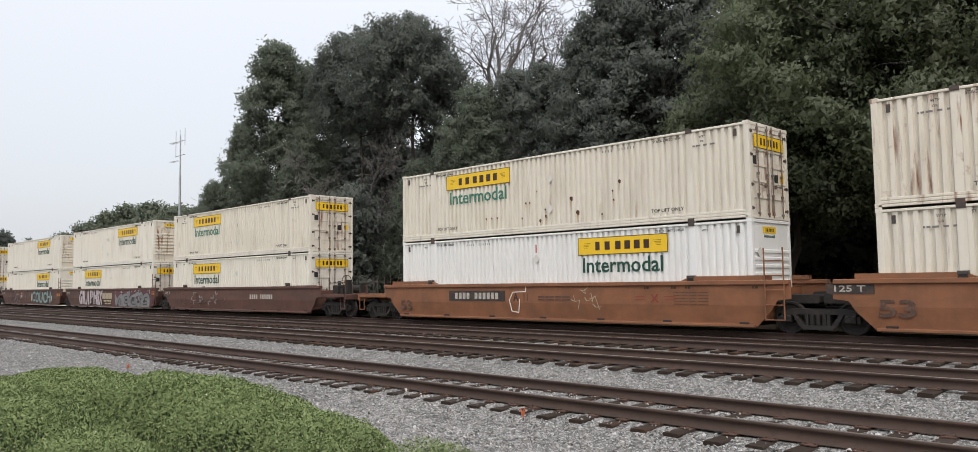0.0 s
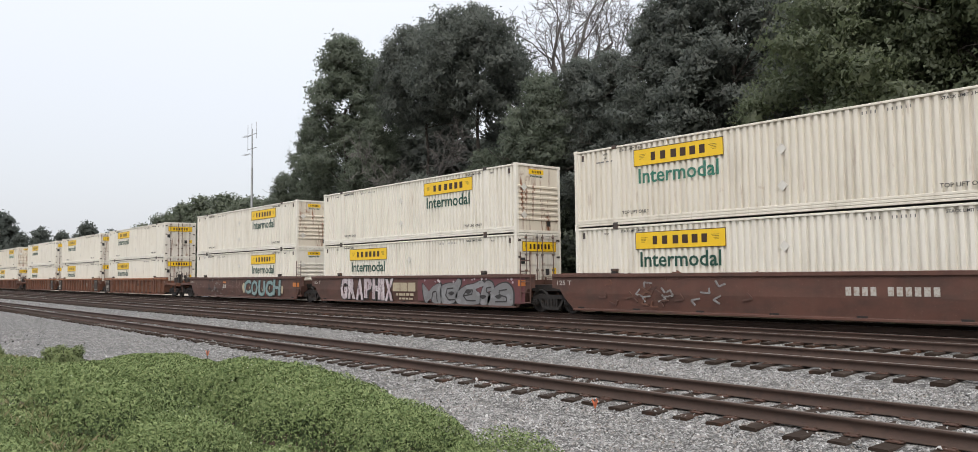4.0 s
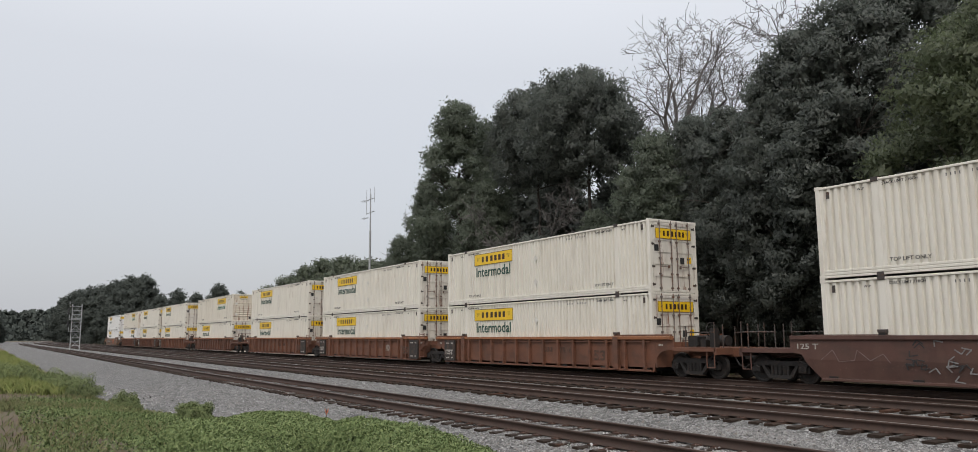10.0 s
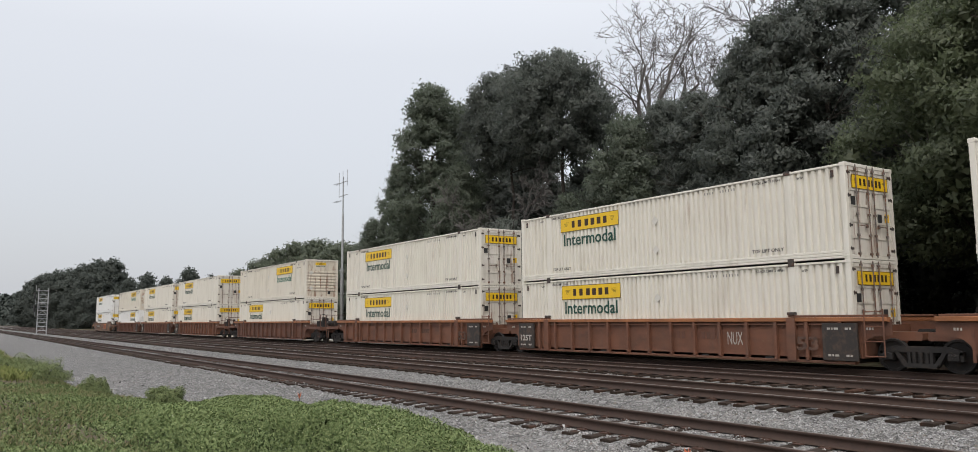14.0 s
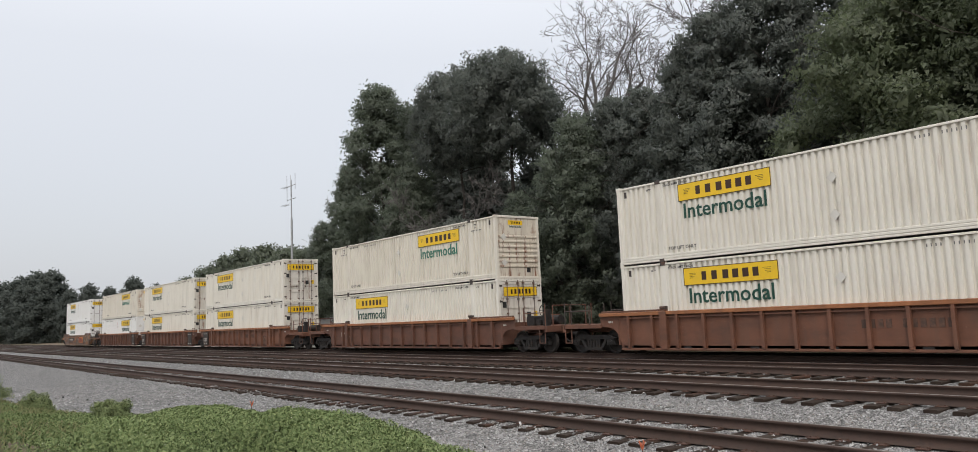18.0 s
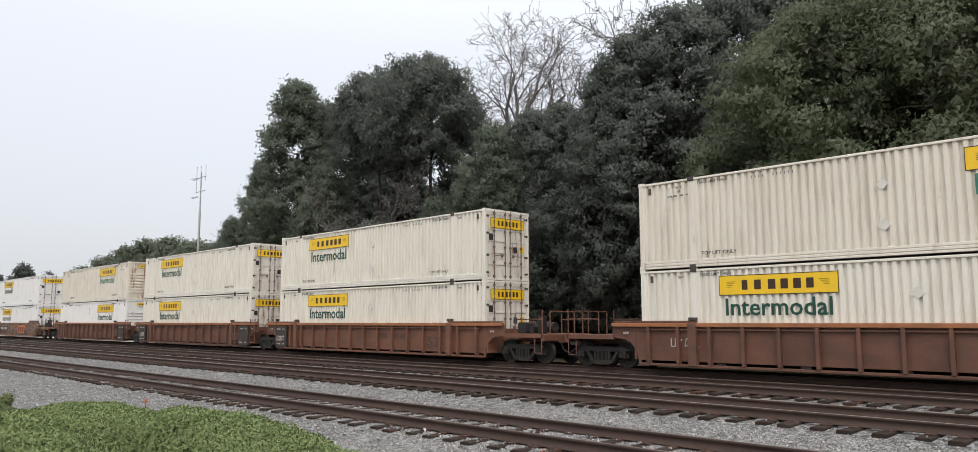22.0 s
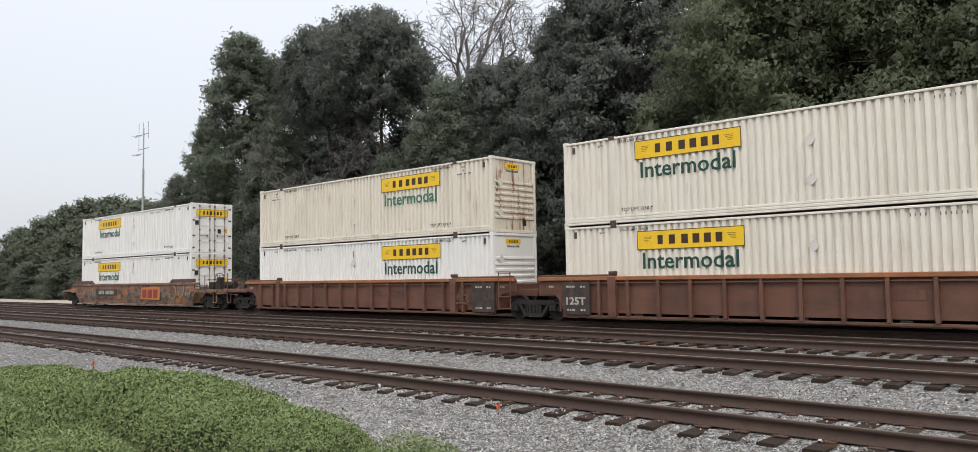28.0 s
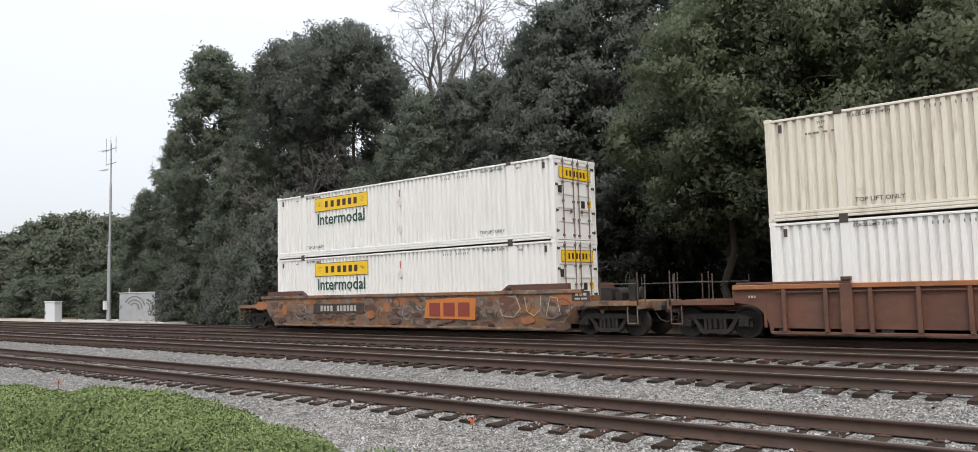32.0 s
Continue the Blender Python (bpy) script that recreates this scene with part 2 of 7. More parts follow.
def part(name, b, mat, parent, label="", at=None, smooth=False):
    """Links a mesh (or a Build) as one object under a thing or a part."""
    me = b if isinstance(b, bpy.types.Mesh) else b.mesh(name, mat, smooth)
    if isinstance(b, bpy.types.Mesh) and mat is not None and (not me.materials or me.materials[0] != mat):
        me = me.copy()
        me.materials.clear()
        me.materials.append(mat)
    ob = new(name, me)
    ob.parent = parent
    if at is not None:
        ob.matrix_basis = at
    if label:
        tagged(ob, label)
    return ob


def raw_mesh(name, verts, faces, mat, smooth=False):
    """A large mesh from arrays: faces all have the same number of corners."""
    me = bpy.data.meshes.new(name)
    verts, faces = np.asarray(verts, np.float32), np.asarray(faces, np.int32)
    m, k = faces.shape
    me.vertices.add(len(verts))
    me.vertices.foreach_set("co", verts.ravel())
    me.loops.add(m * k)
    me.loops.foreach_set("vertex_index", faces.ravel())
    me.polygons.add(m)
    me.polygons.foreach_set("loop_start", np.arange(m, dtype=np.int32) * k)
    me.materials.append(mat)
    if smooth:
        me.polygons.foreach_set("use_smooth", np.ones(m, bool))
    me.update(calc_edges=True)
    me.validate()
    return me


def writing(text, height, mat, width=None, bold=0.0):
    """Letters as a mesh in x and z that face -y, centred."""
    cu = bpy.data.curves.new("letters", "FONT")
    cu.body, cu.size, cu.align_x, cu.align_y = text, 1.0, "CENTER", "CENTER"
    cu.extrude, cu.offset, cu.resolution_u = 0.002, bold, 2
    ob = bpy.data.objects.new("letters", cu)
    scene.collection.objects.link(ob)
    bpy.context.view_layer.update()
    me = bpy.data.meshes.new_from_object(ob.evaluated_get(bpy.context.evaluated_depsgraph_get()))
    bpy.data.objects.remove(ob)
    co = np.array([v.co[:] for v in me.vertices])
    low, high = co.min(0), co.max(0)
    s = height / (high[1] - low[1])
    sx = s if width is None else width / (high[0] - low[0])
    mid = (low + high) / 2
    for v in me.vertices:
        x, y, z = v.co
        v.co = ((x - mid[0]) * sx, -z if z > 0 else 0.004, (y - mid[1]) * s)
    me.materials.clear()
    me.materials.append(mat)
    return me


def bars(widths, height, gap, mat):
    """Plain upright bars in a row, in place of writing."""
    b, x = Build(), 0.0
    for w in widths:
        if w > 0:
            b.box(x, x + w, -0.004, 0.004, -height / 2, height / 2)
        x += abs(w) + gap
    b.v = [(vx - (x - gap) / 2, vy, vz) for vx, vy, vz in b.v]
    return b.mesh("bars", mat)


TURNED = pose(0, 0, 0, 0, 0, 180)

# ---- land: ground, ballast, four tracks ----
def bend(x):
    """The line runs straight past the camera and swings away far off."""
    return 0.0 if x > -230 else 0.00008 * (x + 230) ** 2


def steps(points, x):
    for (a, u), (b, v) in zip(points, points[1:]):
        if x <= b:
            k = max(0.0, min(1.0, (x - a) / (b - a)))
            return u + (v - u) * k
    return points[-1][1]


EDGE = [(-1500, 2.0), (-400, 2.0), (-75, 2.9), (-36, 3.1), (-26, 3.3), (-22, 3.7), (-20, 4.7), (-18, 6.4), (-16, 7.3), (-12.6, 7.4), (-10.2, 6.9), (-7.6, 6.0), (-5.4, 5.7), (-4.4, 5.75), (-3.0, 5.4), (-1, 4.8), (5, 4.0), (60, 3.6)]
ACROSS = [(-400, 1.0), (-60, 0.3), (-6, 0.02), (1.0, 0.0), (3.0, -0.2), (5.0, -0.34), (7.0, -0.46), (8.5, -0.62), (26, -0.75), (28.5, -0.50), (34, -0.35), (70, 0.2), (400, 6.0)]


def land(x, y):
    e = steps(EDGE, x)
    if y > e - 1.0:
        y2 = 7.0 + (y - e) * 1.2 if y < e + 1.0 else max(8.2, y - bend(x))
        z = steps(ACROSS, y2)
        if y < e + 0.4:
            k = min(1.0, (y - e + 1.0) / 1.4)
            z = steps(ACROSS, min(e - 1.0, 4.5)) * (1 - k) - 0.58 * k
    else:
        z = steps(ACROSS, min(y, 4.5))
    return z + 0.06 * noise.noise((x * 0.35, y * 0.35, 0)) * (1 if y < 7 else 0.4)


M_SOIL = material("dry_brown_soil", (0.105, 0.070, 0.048), 0.95, 0, (
    ((0.10, 0.11, 0.045), 0.6, ONE, 0.46, 0.62, 0.7), ((0.16, 0.115, 0.08), 6, ONE, 0.5, 0.75, 0.7), ((0.05, 0.045, 0.03), 22, ONE, 0.5, 0.7, 0.7)), ((35, 0.6, "noise"), (9, 0.4, "noise")))
xs = [-1500, -900, -600, -450, -350, -280, -230, -190, -150, -120, -95, -75, -60, -50, -42] + [-36 + 0.75 * k for k in range(56)] + [8, 12, 18, 30, 60, 150, 400]
ys = [-1200, -500, -200, -90, -50, -30, -20, -14, -10, -7, -5] + [-4 + 0.5 * k for k in range(27)] + [10, 14, 20, 25, 27, 29, 32, 36, 42, 50, 70, 110, 180, 300, 600, 1500]
gv = [(x, y, land(x, y)) for x in xs for y in ys]
ny = len(ys)
gf = [(i * ny + j, i * ny + j + 1, (i + 1) * ny + j + 1, (i + 1) * ny + j) for i in range(len(xs) - 1) for j in range(ny - 1)]
gf = [q[::-1] for q in gf]
ground = tagged(new("ground", raw_mesh("ground", gv, gf, M_SOIL, True)), "brown soil with thin grass patches beside the railway", "ground", kind="structure")

M_BALLAST = material("grey_granite_ballast", (0.150, 0.147, 0.142), 0.9, 0, (
    ((0.060, 0.058, 0.055), 24, ONE, 0.42, 0.66, 0.9), ((0.34, 0.337, 0.33), 31, ONE, 0.52, 0.70, 0.9), ((0.22, 0.18, 0.145), 0.5, (0.25, 1, 1), 0.45, 0.72, 0.55)), ((22, 1.0, "cells"), (55, 0.5, "noise")))
# single stones: pale, grey and dark ones beside each other
bn, bl = M_BALLAST.node_tree.nodes, M_BALLAST.node_tree.links
for s_scale, s_amount in ((17.0, 0.75), (9.0, 0.35)):
    s_src = bn["Principled BSDF"].inputs["Base Color"].links[0].from_socket
    s_tc, s_cell, s_ramp, s_mix = (bn.new("ShaderNode" + k) for k in ("TexCoord", "TexVoronoi", "ValToRGB", "MixRGB"))
    s_cell.inputs["Scale"].default_value = s_scale
    s_mix.inputs[0].default_value = s_amount
    s_ramp.color_ramp.elements[0].position, s_ramp.color_ramp.elements[0].color = 0.22, (0.045, 0.044, 0.043, 1)
    s_ramp.color_ramp.elements[1].position, s_ramp.color_ramp.elements[1].color = 0.76, (0.60, 0.59, 0.57, 1)
    s_ramp.color_ramp.elements.new(0.52).color = (0.25, 0.243, 0.233, 1)
    bl.new(s_tc.outputs["Object"], s_cell.inputs["Vector"])
    bl.new(s_cell.outputs["Color"], s_ramp.inputs[0])
    bl.new(s_src, s_mix.inputs[1])
    bl.new(s_ramp.outputs[0], s_mix.inputs[2])
    bl.new(s_mix.outputs[0], bn["Principled BSDF"].inputs["Base Color"])
# crevices between the stones: their shade is drawn in as dark cell edges
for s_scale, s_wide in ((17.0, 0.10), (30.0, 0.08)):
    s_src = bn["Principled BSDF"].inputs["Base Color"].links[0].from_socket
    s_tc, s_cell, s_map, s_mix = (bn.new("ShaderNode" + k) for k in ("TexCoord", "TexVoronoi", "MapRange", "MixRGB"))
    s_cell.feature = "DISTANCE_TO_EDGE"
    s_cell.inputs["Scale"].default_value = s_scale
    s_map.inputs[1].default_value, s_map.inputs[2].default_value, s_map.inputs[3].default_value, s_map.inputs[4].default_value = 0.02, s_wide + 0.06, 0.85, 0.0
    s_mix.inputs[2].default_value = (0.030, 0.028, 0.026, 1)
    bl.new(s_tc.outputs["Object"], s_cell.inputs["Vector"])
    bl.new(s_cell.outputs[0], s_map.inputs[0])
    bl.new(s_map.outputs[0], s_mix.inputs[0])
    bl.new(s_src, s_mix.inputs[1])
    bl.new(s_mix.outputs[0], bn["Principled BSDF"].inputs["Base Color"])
# brake dust, rust and the train's shade are painted into the busiest track's bed
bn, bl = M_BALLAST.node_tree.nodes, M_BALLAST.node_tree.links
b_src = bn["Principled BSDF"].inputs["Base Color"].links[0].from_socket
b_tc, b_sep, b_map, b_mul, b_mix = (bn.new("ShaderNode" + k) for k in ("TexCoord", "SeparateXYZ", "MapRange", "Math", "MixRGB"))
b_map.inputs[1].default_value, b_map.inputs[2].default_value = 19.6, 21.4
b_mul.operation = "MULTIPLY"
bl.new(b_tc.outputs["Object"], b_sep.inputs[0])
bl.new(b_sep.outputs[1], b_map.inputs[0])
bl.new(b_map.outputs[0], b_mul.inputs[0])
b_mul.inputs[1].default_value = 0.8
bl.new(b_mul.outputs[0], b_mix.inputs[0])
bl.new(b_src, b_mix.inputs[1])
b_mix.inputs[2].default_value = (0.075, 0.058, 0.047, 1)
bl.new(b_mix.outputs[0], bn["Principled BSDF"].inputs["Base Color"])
# centre across the line, height of the rail heads, polished heads or not
TRACKS = [(10.11, -0.19, False), (14.74, -0.03, True), (18.75, 0.02, True), (23.05, 0.0, True)]
BED = [(0.0, -0.50), (8.2, -0.50), (8.7, -0.435), (9.1, -0.388), (11.0, -0.385), (12.0, -0.39), (13.0, -0.33), (13.6, -0.25), (15.9, -0.245), (16.8, -0.25), (17.5, -0.215), (20.4, -0.21), (21.8, -0.205), (24.5, -0.205), (26.0, -0.62), (26.8, -0.80)]


def bed(x, y):
    n = 0.022 * noise.noise((x * 1.3, y * 1.3, 3)) + 0.015 * noise.noise((x * 4, y * 4, 5))
    return steps(BED, y) + n


bx = [-620, -540, -470, -420, -380, -350, -320, -300, -280, -260, -240, -220, -200, -180, -160, -140, -120, -100, -85, -72, -60] + [-50 + 0.5 * k for k in range(114)] + [8, 12, 20, 40, 60]
rows_y = [-1.2, -0.6, 0.0] + [0.45 * k for k in range(1, 200)]
bv, bf, cols = [], [], 46
for x in bx:
    e = steps(EDGE, x) - 0.5
    for j in range(cols):
        y = e + (26.8 - e) * j / (cols - 1)
        z = bed(x, y)
        if j == 0:
            z = land(x, y) - 0.05
        bv.append((x, y + bend(x), z))
for i in range(len(bx) - 1):
    for j in range(cols - 1):
        a = i * cols + j
        bf.append((a, a + cols, a + cols + 1, a + 1))
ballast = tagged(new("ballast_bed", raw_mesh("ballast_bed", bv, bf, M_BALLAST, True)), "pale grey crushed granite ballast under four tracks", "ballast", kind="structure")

RAIL_SECTION = [(-0.07, -0.175), (0.07, -0.175), (0.07, -0.163), (0.012, -0.145), (0.010, -0.05), (0.036, -0.036), (0.036, -0.006), (0.030, 0.0), (-0.030, 0.0), (-0.036, -0.006), (-0.036, -0.036), (-0.010, -0.05), (-0.012, -0.145), (-0.07, -0.163)]


def rail_mesh(mat_top):
    """One rail that follows the bend: sides rusty, the head worn."""
    px = [45, 0, -60, -120, -180, -230] + [-230 - 12 * k for k in range(1, 30)]
    n = len(RAIL_SECTION)
    v = [(x, y + bend(x), z) for x in px for y, z in RAIL_SECTION]
    f, top = [], []
    for i in range(len(px) - 1):
        for j in range(n):
            k = (j + 1) % n
            f.append((i * n + j, i * n + k, (i + 1) * n + k, (i + 1) * n + j))
            top.append(1 if j == 7 else 0)
    me = raw_mesh("rail", v, f, M_RAIL)
    me.materials.append(mat_top)
    me.polygons.foreach_set("material_index", top)
    me.update()
    return me


RAIL_BRIGHT, RAIL_DULL = rail_mesh(M_RAIL_TOP), rail_mesh(M_RAIL_DULL)
track_things = []
for ty, tz, bright in TRACKS:
    tr = tagged(new("railway_track"), "steel rails on dark wooden ties in grey ballast" if bright else "rusty siding rails on dark wooden ties", "railway track", "tracks", "structure")
    tr.location = (0, ty, tz)
    track_things.append(tr)
    for side in (-1, 1):
        part("rail", RAIL_BRIGHT if bright else RAIL_DULL, None, tr, "", pose(0, side * 0.7535, 0))

# ---- the train: containers ----
L, W, H = 16.154, 2.591, 2.896


def corrugated(x0, x1, z0, z1, pitch=0.232, depth=0.075):
    """A pressed steel side sheet with upright ribs, facing -y, outer face at y = 0."""
    n = max(1, round((x1 - x0) / pitch))
    pitch = (x1 - x0) / n
    line = []
    for k in range(n):
        a = x0 + k * pitch
        line += [(a, 0.0), (a + 0.45 * pitch, 0.0), (a + 0.57 * pitch, depth), (a + 0.88 * pitch, depth)]
    line.append((x1, 0.0))
    b = Build()
    m = len(line)
    b.v = [(x, y, z) for z in (z0, z1) for x, y in line] + [(x, depth + 0.02, z) for z in (z0, z1) for x, y in line]
    for i in range(m - 1):
        b.f.append((i, i + 1, m + i + 1, m + i))
        b.f.append((2 * m + i, 3 * m + i, 3 * m + i + 1, 2 * m + i + 1))
        b.f.append((m + i, m + i + 1, 3 * m + i + 1, 3 * m + i))
        b.f.append((i, 2 * m + i, 2 * m + i + 1, i + 1))
    b.f += [(0, m, 3 * m, 2 * m), (m - 1, 3 * m - 1, 4 * m - 1, 2 * m - 1)]
    return b


def diamond(r, w=0.02):
    b = Build()
    for k in range(4):
        a, c = k * math.pi / 2, (k + 1) * math.pi / 2
        o = [(r * math.cos(t), r * math.sin(t)) for t in (a, c)]
        i = [((r - w) * math.cos(t), (r - w) * math.sin(t)) for t in (a, c)]
        b.prism([o[0], o[1], i[1], i[0]], -0.012, 0.004)
    b.prism([(-r * 0.9, 0), (0, -r * 0.9), (r * 0.9, 0), (0, r * 0.9)], -0.004, 0.004)
    return b


def sign_plate(w, h):
    return Build().box(-w / 2, w / 2, -0.006, 0.004, -h / 2, h / 2)


def sign_marks(w, h):
    """The dark edge and plain shapes at both ends of a sign."""
    b = Build()
    t = 0.035 * h
    y = (-0.010, -0.0055)
    for z0, z1 in ((-h / 2, -h / 2 + t), (h / 2 - t, h / 2)):
        b.box(-w / 2, w / 2, *y, z0, z1)
    for x0 in (-w / 2, w / 2 - t):
        b.box(x0, x0 + t, *y, -h / 2, h / 2)
    for s in (-1, 1):
        for k in range(4):
            z = h * (0.16 - 0.085 * k)
            a, c = sorted((s * w * (0.35 + 0.012 * k), s * w * 0.43))
            b.box(a, c, *y, z, z + t * 0.55)
    return b


def name_blocks(w, h, parent, label=""):
    """A name as a row of stout plain blocks."""
    x = -w * 0.28
    for k, lw in enumerate((0.065, 0.075, 0.08, 0.08, 0.08, 0.075)):
        key = (w, lw)
        if key not in BLOCKS:
            BLOCKS[key] = Build().box(-lw * w * 0.36, lw * w * 0.36, -0.010, -0.0055, -h * 0.23, h * 0.23).mesh("name_block", M_BROWN_INK)
        part("name_block", BLOCKS[key], None, parent, label, pose(x + lw * w / 2, 0, 0))
        x += (lw + (0.035 if k < 2 else 0.017)) * w


BLOCKS = {}
Z0, Z1 = 0.272, 2.80
CONT = {}


def container_meshes():
    c = CONT
    c["end_side"] = corrugated(-L / 2 + 0.16, -6.22, Z0, Z1).mesh("side_sheet", M_WHITE)
    c["mid_side"] = corrugated(-5.98, 5.98, Z0, Z1).mesh("side_sheet", M_WHITE)
    c["far_end_side"] = corrugated(6.22, L / 2 - 0.16, Z0, Z1).mesh("side_sheet", M_WHITE)
    c["post"] = Build().box(-0.115, 0.115, -0.010, 0.10, 0.0, 2.88, 0.015).mesh("post", M_WHITE)
    c["fitting"] = Build().box(-0.11, 0.11, -0.030, 0.16, 2.77, 2.905).box(-0.06, 0.06, -0.040, -0.025, 2.79, 2.86).mesh("lifting_casting", M_STEEL)
    c["low_fitting"] = Build().box(-0.11, 0.11, -0.030, 0.16, -0.004, 0.11).mesh("lifting_casting", M_STEEL)
    c["corner"] = Build().box(-0.08, 0.08, 0, 0.16, 0.12, 2.78, 0.015).mesh("corner_post", M_WHITE)
    c["casting"] = Build().box(-0.089, 0.089, -0.004, 0.16, -0.005, 0.118, 0.01).mesh("corner_casting", M_WHITE)
    c["top_rail"] = Build().box(-L / 2 + 0.09, L / 2 - 0.09, 0.002, 0.09, 2.79, 2.862, 0.012).mesh("top_rail", M_WHITE)
    b = Build().box(-L / 2 + 0.09, L / 2 - 0.09, -0.004, 0.09, 0.022, 0.085, 0.01).box(-L / 2 + 0.09, L / 2 - 0.09, -0.002, 0.06, 0.102, 0.178, 0.008).box(-L / 2 + 0.09, L / 2 - 0.09, 0.004, 0.06, 0.194, 0.268, 0.008).box(-L / 2 + 0.09, L / 2 - 0.09, 0.022, 0.05, 0.17, 0.2).box(-L / 2 + 0.09, L / 2 - 0.09, 0.02, 0.05, 0.07, 0.1)
    c["bottom_rail"] = b.mesh("bottom_rail", M_WHITE)
    b = Build().box(-L / 2 + 0.08, L / 2 - 0.08, -W / 2 + 0.06, W / 2 - 0.06, 2.82, 2.85)
    for k in range(52):
        x = -L / 2 + 0.3 + k * 0.305
        b.box(x, x + 0.15, -W / 2 + 0.2, W / 2 - 0.2, 2.851, 2.862)
    c["roof"] = b.mesh("roof", M_WHITE)
    c["floor"] = Build().box(-L / 2 + 0.08, L / 2 - 0.08, -W / 2 + 0.06, W / 2 - 0.06, 0.02, 0.16).mesh("floor", M_STEEL)
    # front wall, facing -x at x = 0: flat above, level ribs below
    line = [(0.08, 0.10), (0.03, 0.10)]
    for k in range(7):
        z = 0.52 + 0.225 * k
        line += [(0.03, z), (-0.012, z + 0.03), (-0.012, z + 0.10), (0.03, z + 0.13)]
    b = Build().prism(line + [(0.03, 2.82), (0.08, 2.82)], -W / 2 + 0.15, W / 2 - 0.15)
    c["front"] = b.mesh("front_wall", M_WHITE)
    c["head"] = Build().box(-0.01, 0.09, -W / 2 + 0.16, W / 2 - 0.16, 2.79, 2.892, 0.01).mesh("header", M_WHITE)
    c["sill"] = Build().box(-0.01, 0.09, -W / 2 + 0.16, W / 2 - 0.16, 0.0, 0.12, 0.01).mesh("sill", M_WHITE)
    # one door leaf, facing +x at x = 0, hinged at y = 0 and reaching to +y
    dw = W / 2 - 0.165
    b = Build().box(-0.07, -0.03, 0, dw, 0.125, 2.785)
    for z0, z1 in ((0.125, 0.24), (0.62, 0.70), (1.10, 1.18), (1.58, 1.66), (2.06, 2.14), (2.67, 2.785)):
        b.box(-0.03, -0.004, 0, dw, z0, z1)
    for y in (0.0, dw - 0.07):
        b.box(-0.03, -0.002, y, y + 0.07, 0.125, 2.785)
    c["door"] = b.mesh("door", M_WHITE)
    b = Build().tube((0.035, 0, 0.06), (0.035, 0, 2.85), 0.019, n=8)
    for z in (0.16, 0.72, 1.35, 2.0, 2.72):
        b.box(-0.002, 0.05, -0.05, 0.05, z - 0.035, z + 0.035)
    c["bar"] = b.mesh("lock_bar", M_ROD)
    c["handle"] = Build().box(0.045, 0.065, 0.0, 0.48, 0.99, 1.02).box(0.0, 0.06, 0.40, 0.46, 0.95, 1.06).mesh("handle", M_ROD)
    c["hinge"] = Build().box(-0.03, 0.012, -0.07, 0.09, -0.035, 0.035).tube((0.0, -0.03, -0.06), (0.0, -0.03, 0.06), 0.018).mesh("hinge", M_STEEL)
    c["plate"] = Build().box(-0.002, 0.006, 0, 0.22, 0, 0.26).mesh("data_plate", M_BLACK_INK)
    c["diamond"] = diamond(0.17).mesh("placard_holder", M_FRAME)
    c["sign"] = sign_plate(3.61, 0.60).mesh("sign_panel", M_YELLOW)
    c["marks"] = sign_marks(3.61, 0.60).mesh("sign_border", M_BROWN_INK)
    c["door_sign"] = sign_plate(1.95, 0.42).mesh("sign_panel", M_YELLOW)
    c["door_marks"] = sign_marks(1.95, 0.42).mesh("sign_border", M_BROWN_INK)
    c["front_sign"] = sign_plate(0.85, 0.2).mesh("sign_panel", M_YELLOW)
    c["front_word"] = writing("Intermodal", 0.1, M_GREEN_INK, 0.7, 0.02)
    c["word"] = writing("Intermodal", 0.52, M_GREEN_INK, 3.22, 0.014)
    c["word_faded"] = writing("Intermodal", 0.52, M_TEAL_INK, 3.22, 0.014)
    c["lift"] = writing("TOP LIFT ONLY", 0.115, M_BLACK_INK, 1.2, 0.004)
    c["stack"] = writing("STACK LIMIT 3 HIGH", 0.085, M_BLACK_INK, 1.05, 0.003)
    c["or"] = writing("OR", 0.065, M_BLACK_INK, 0.13, 0.003)
    c["pin"] = bars([0.05, 0.09, 0.16, -0.04, 0.12, -0.04, 0.16], 0.05, 0.03, M_GREYINK)
    c["stripe"] = Build().box(-0.028, 0.028, -0.004, 0.004, -0.15, 0.15).mesh("red_stripe", M_REDINK)
    c["wtp"] = writing("WTP", 0.075, M_BLACK_INK, 0.22, 0.003)
    c["number"] = bars([0.03, 0.025, 0.03, 0.03, -0.12, 0.025, 0.03, 0.025, 0.03, 0.02, 0.03], 0.085, 0.09, M_GREYINK)
    c["stain"] = None


container_meshes()


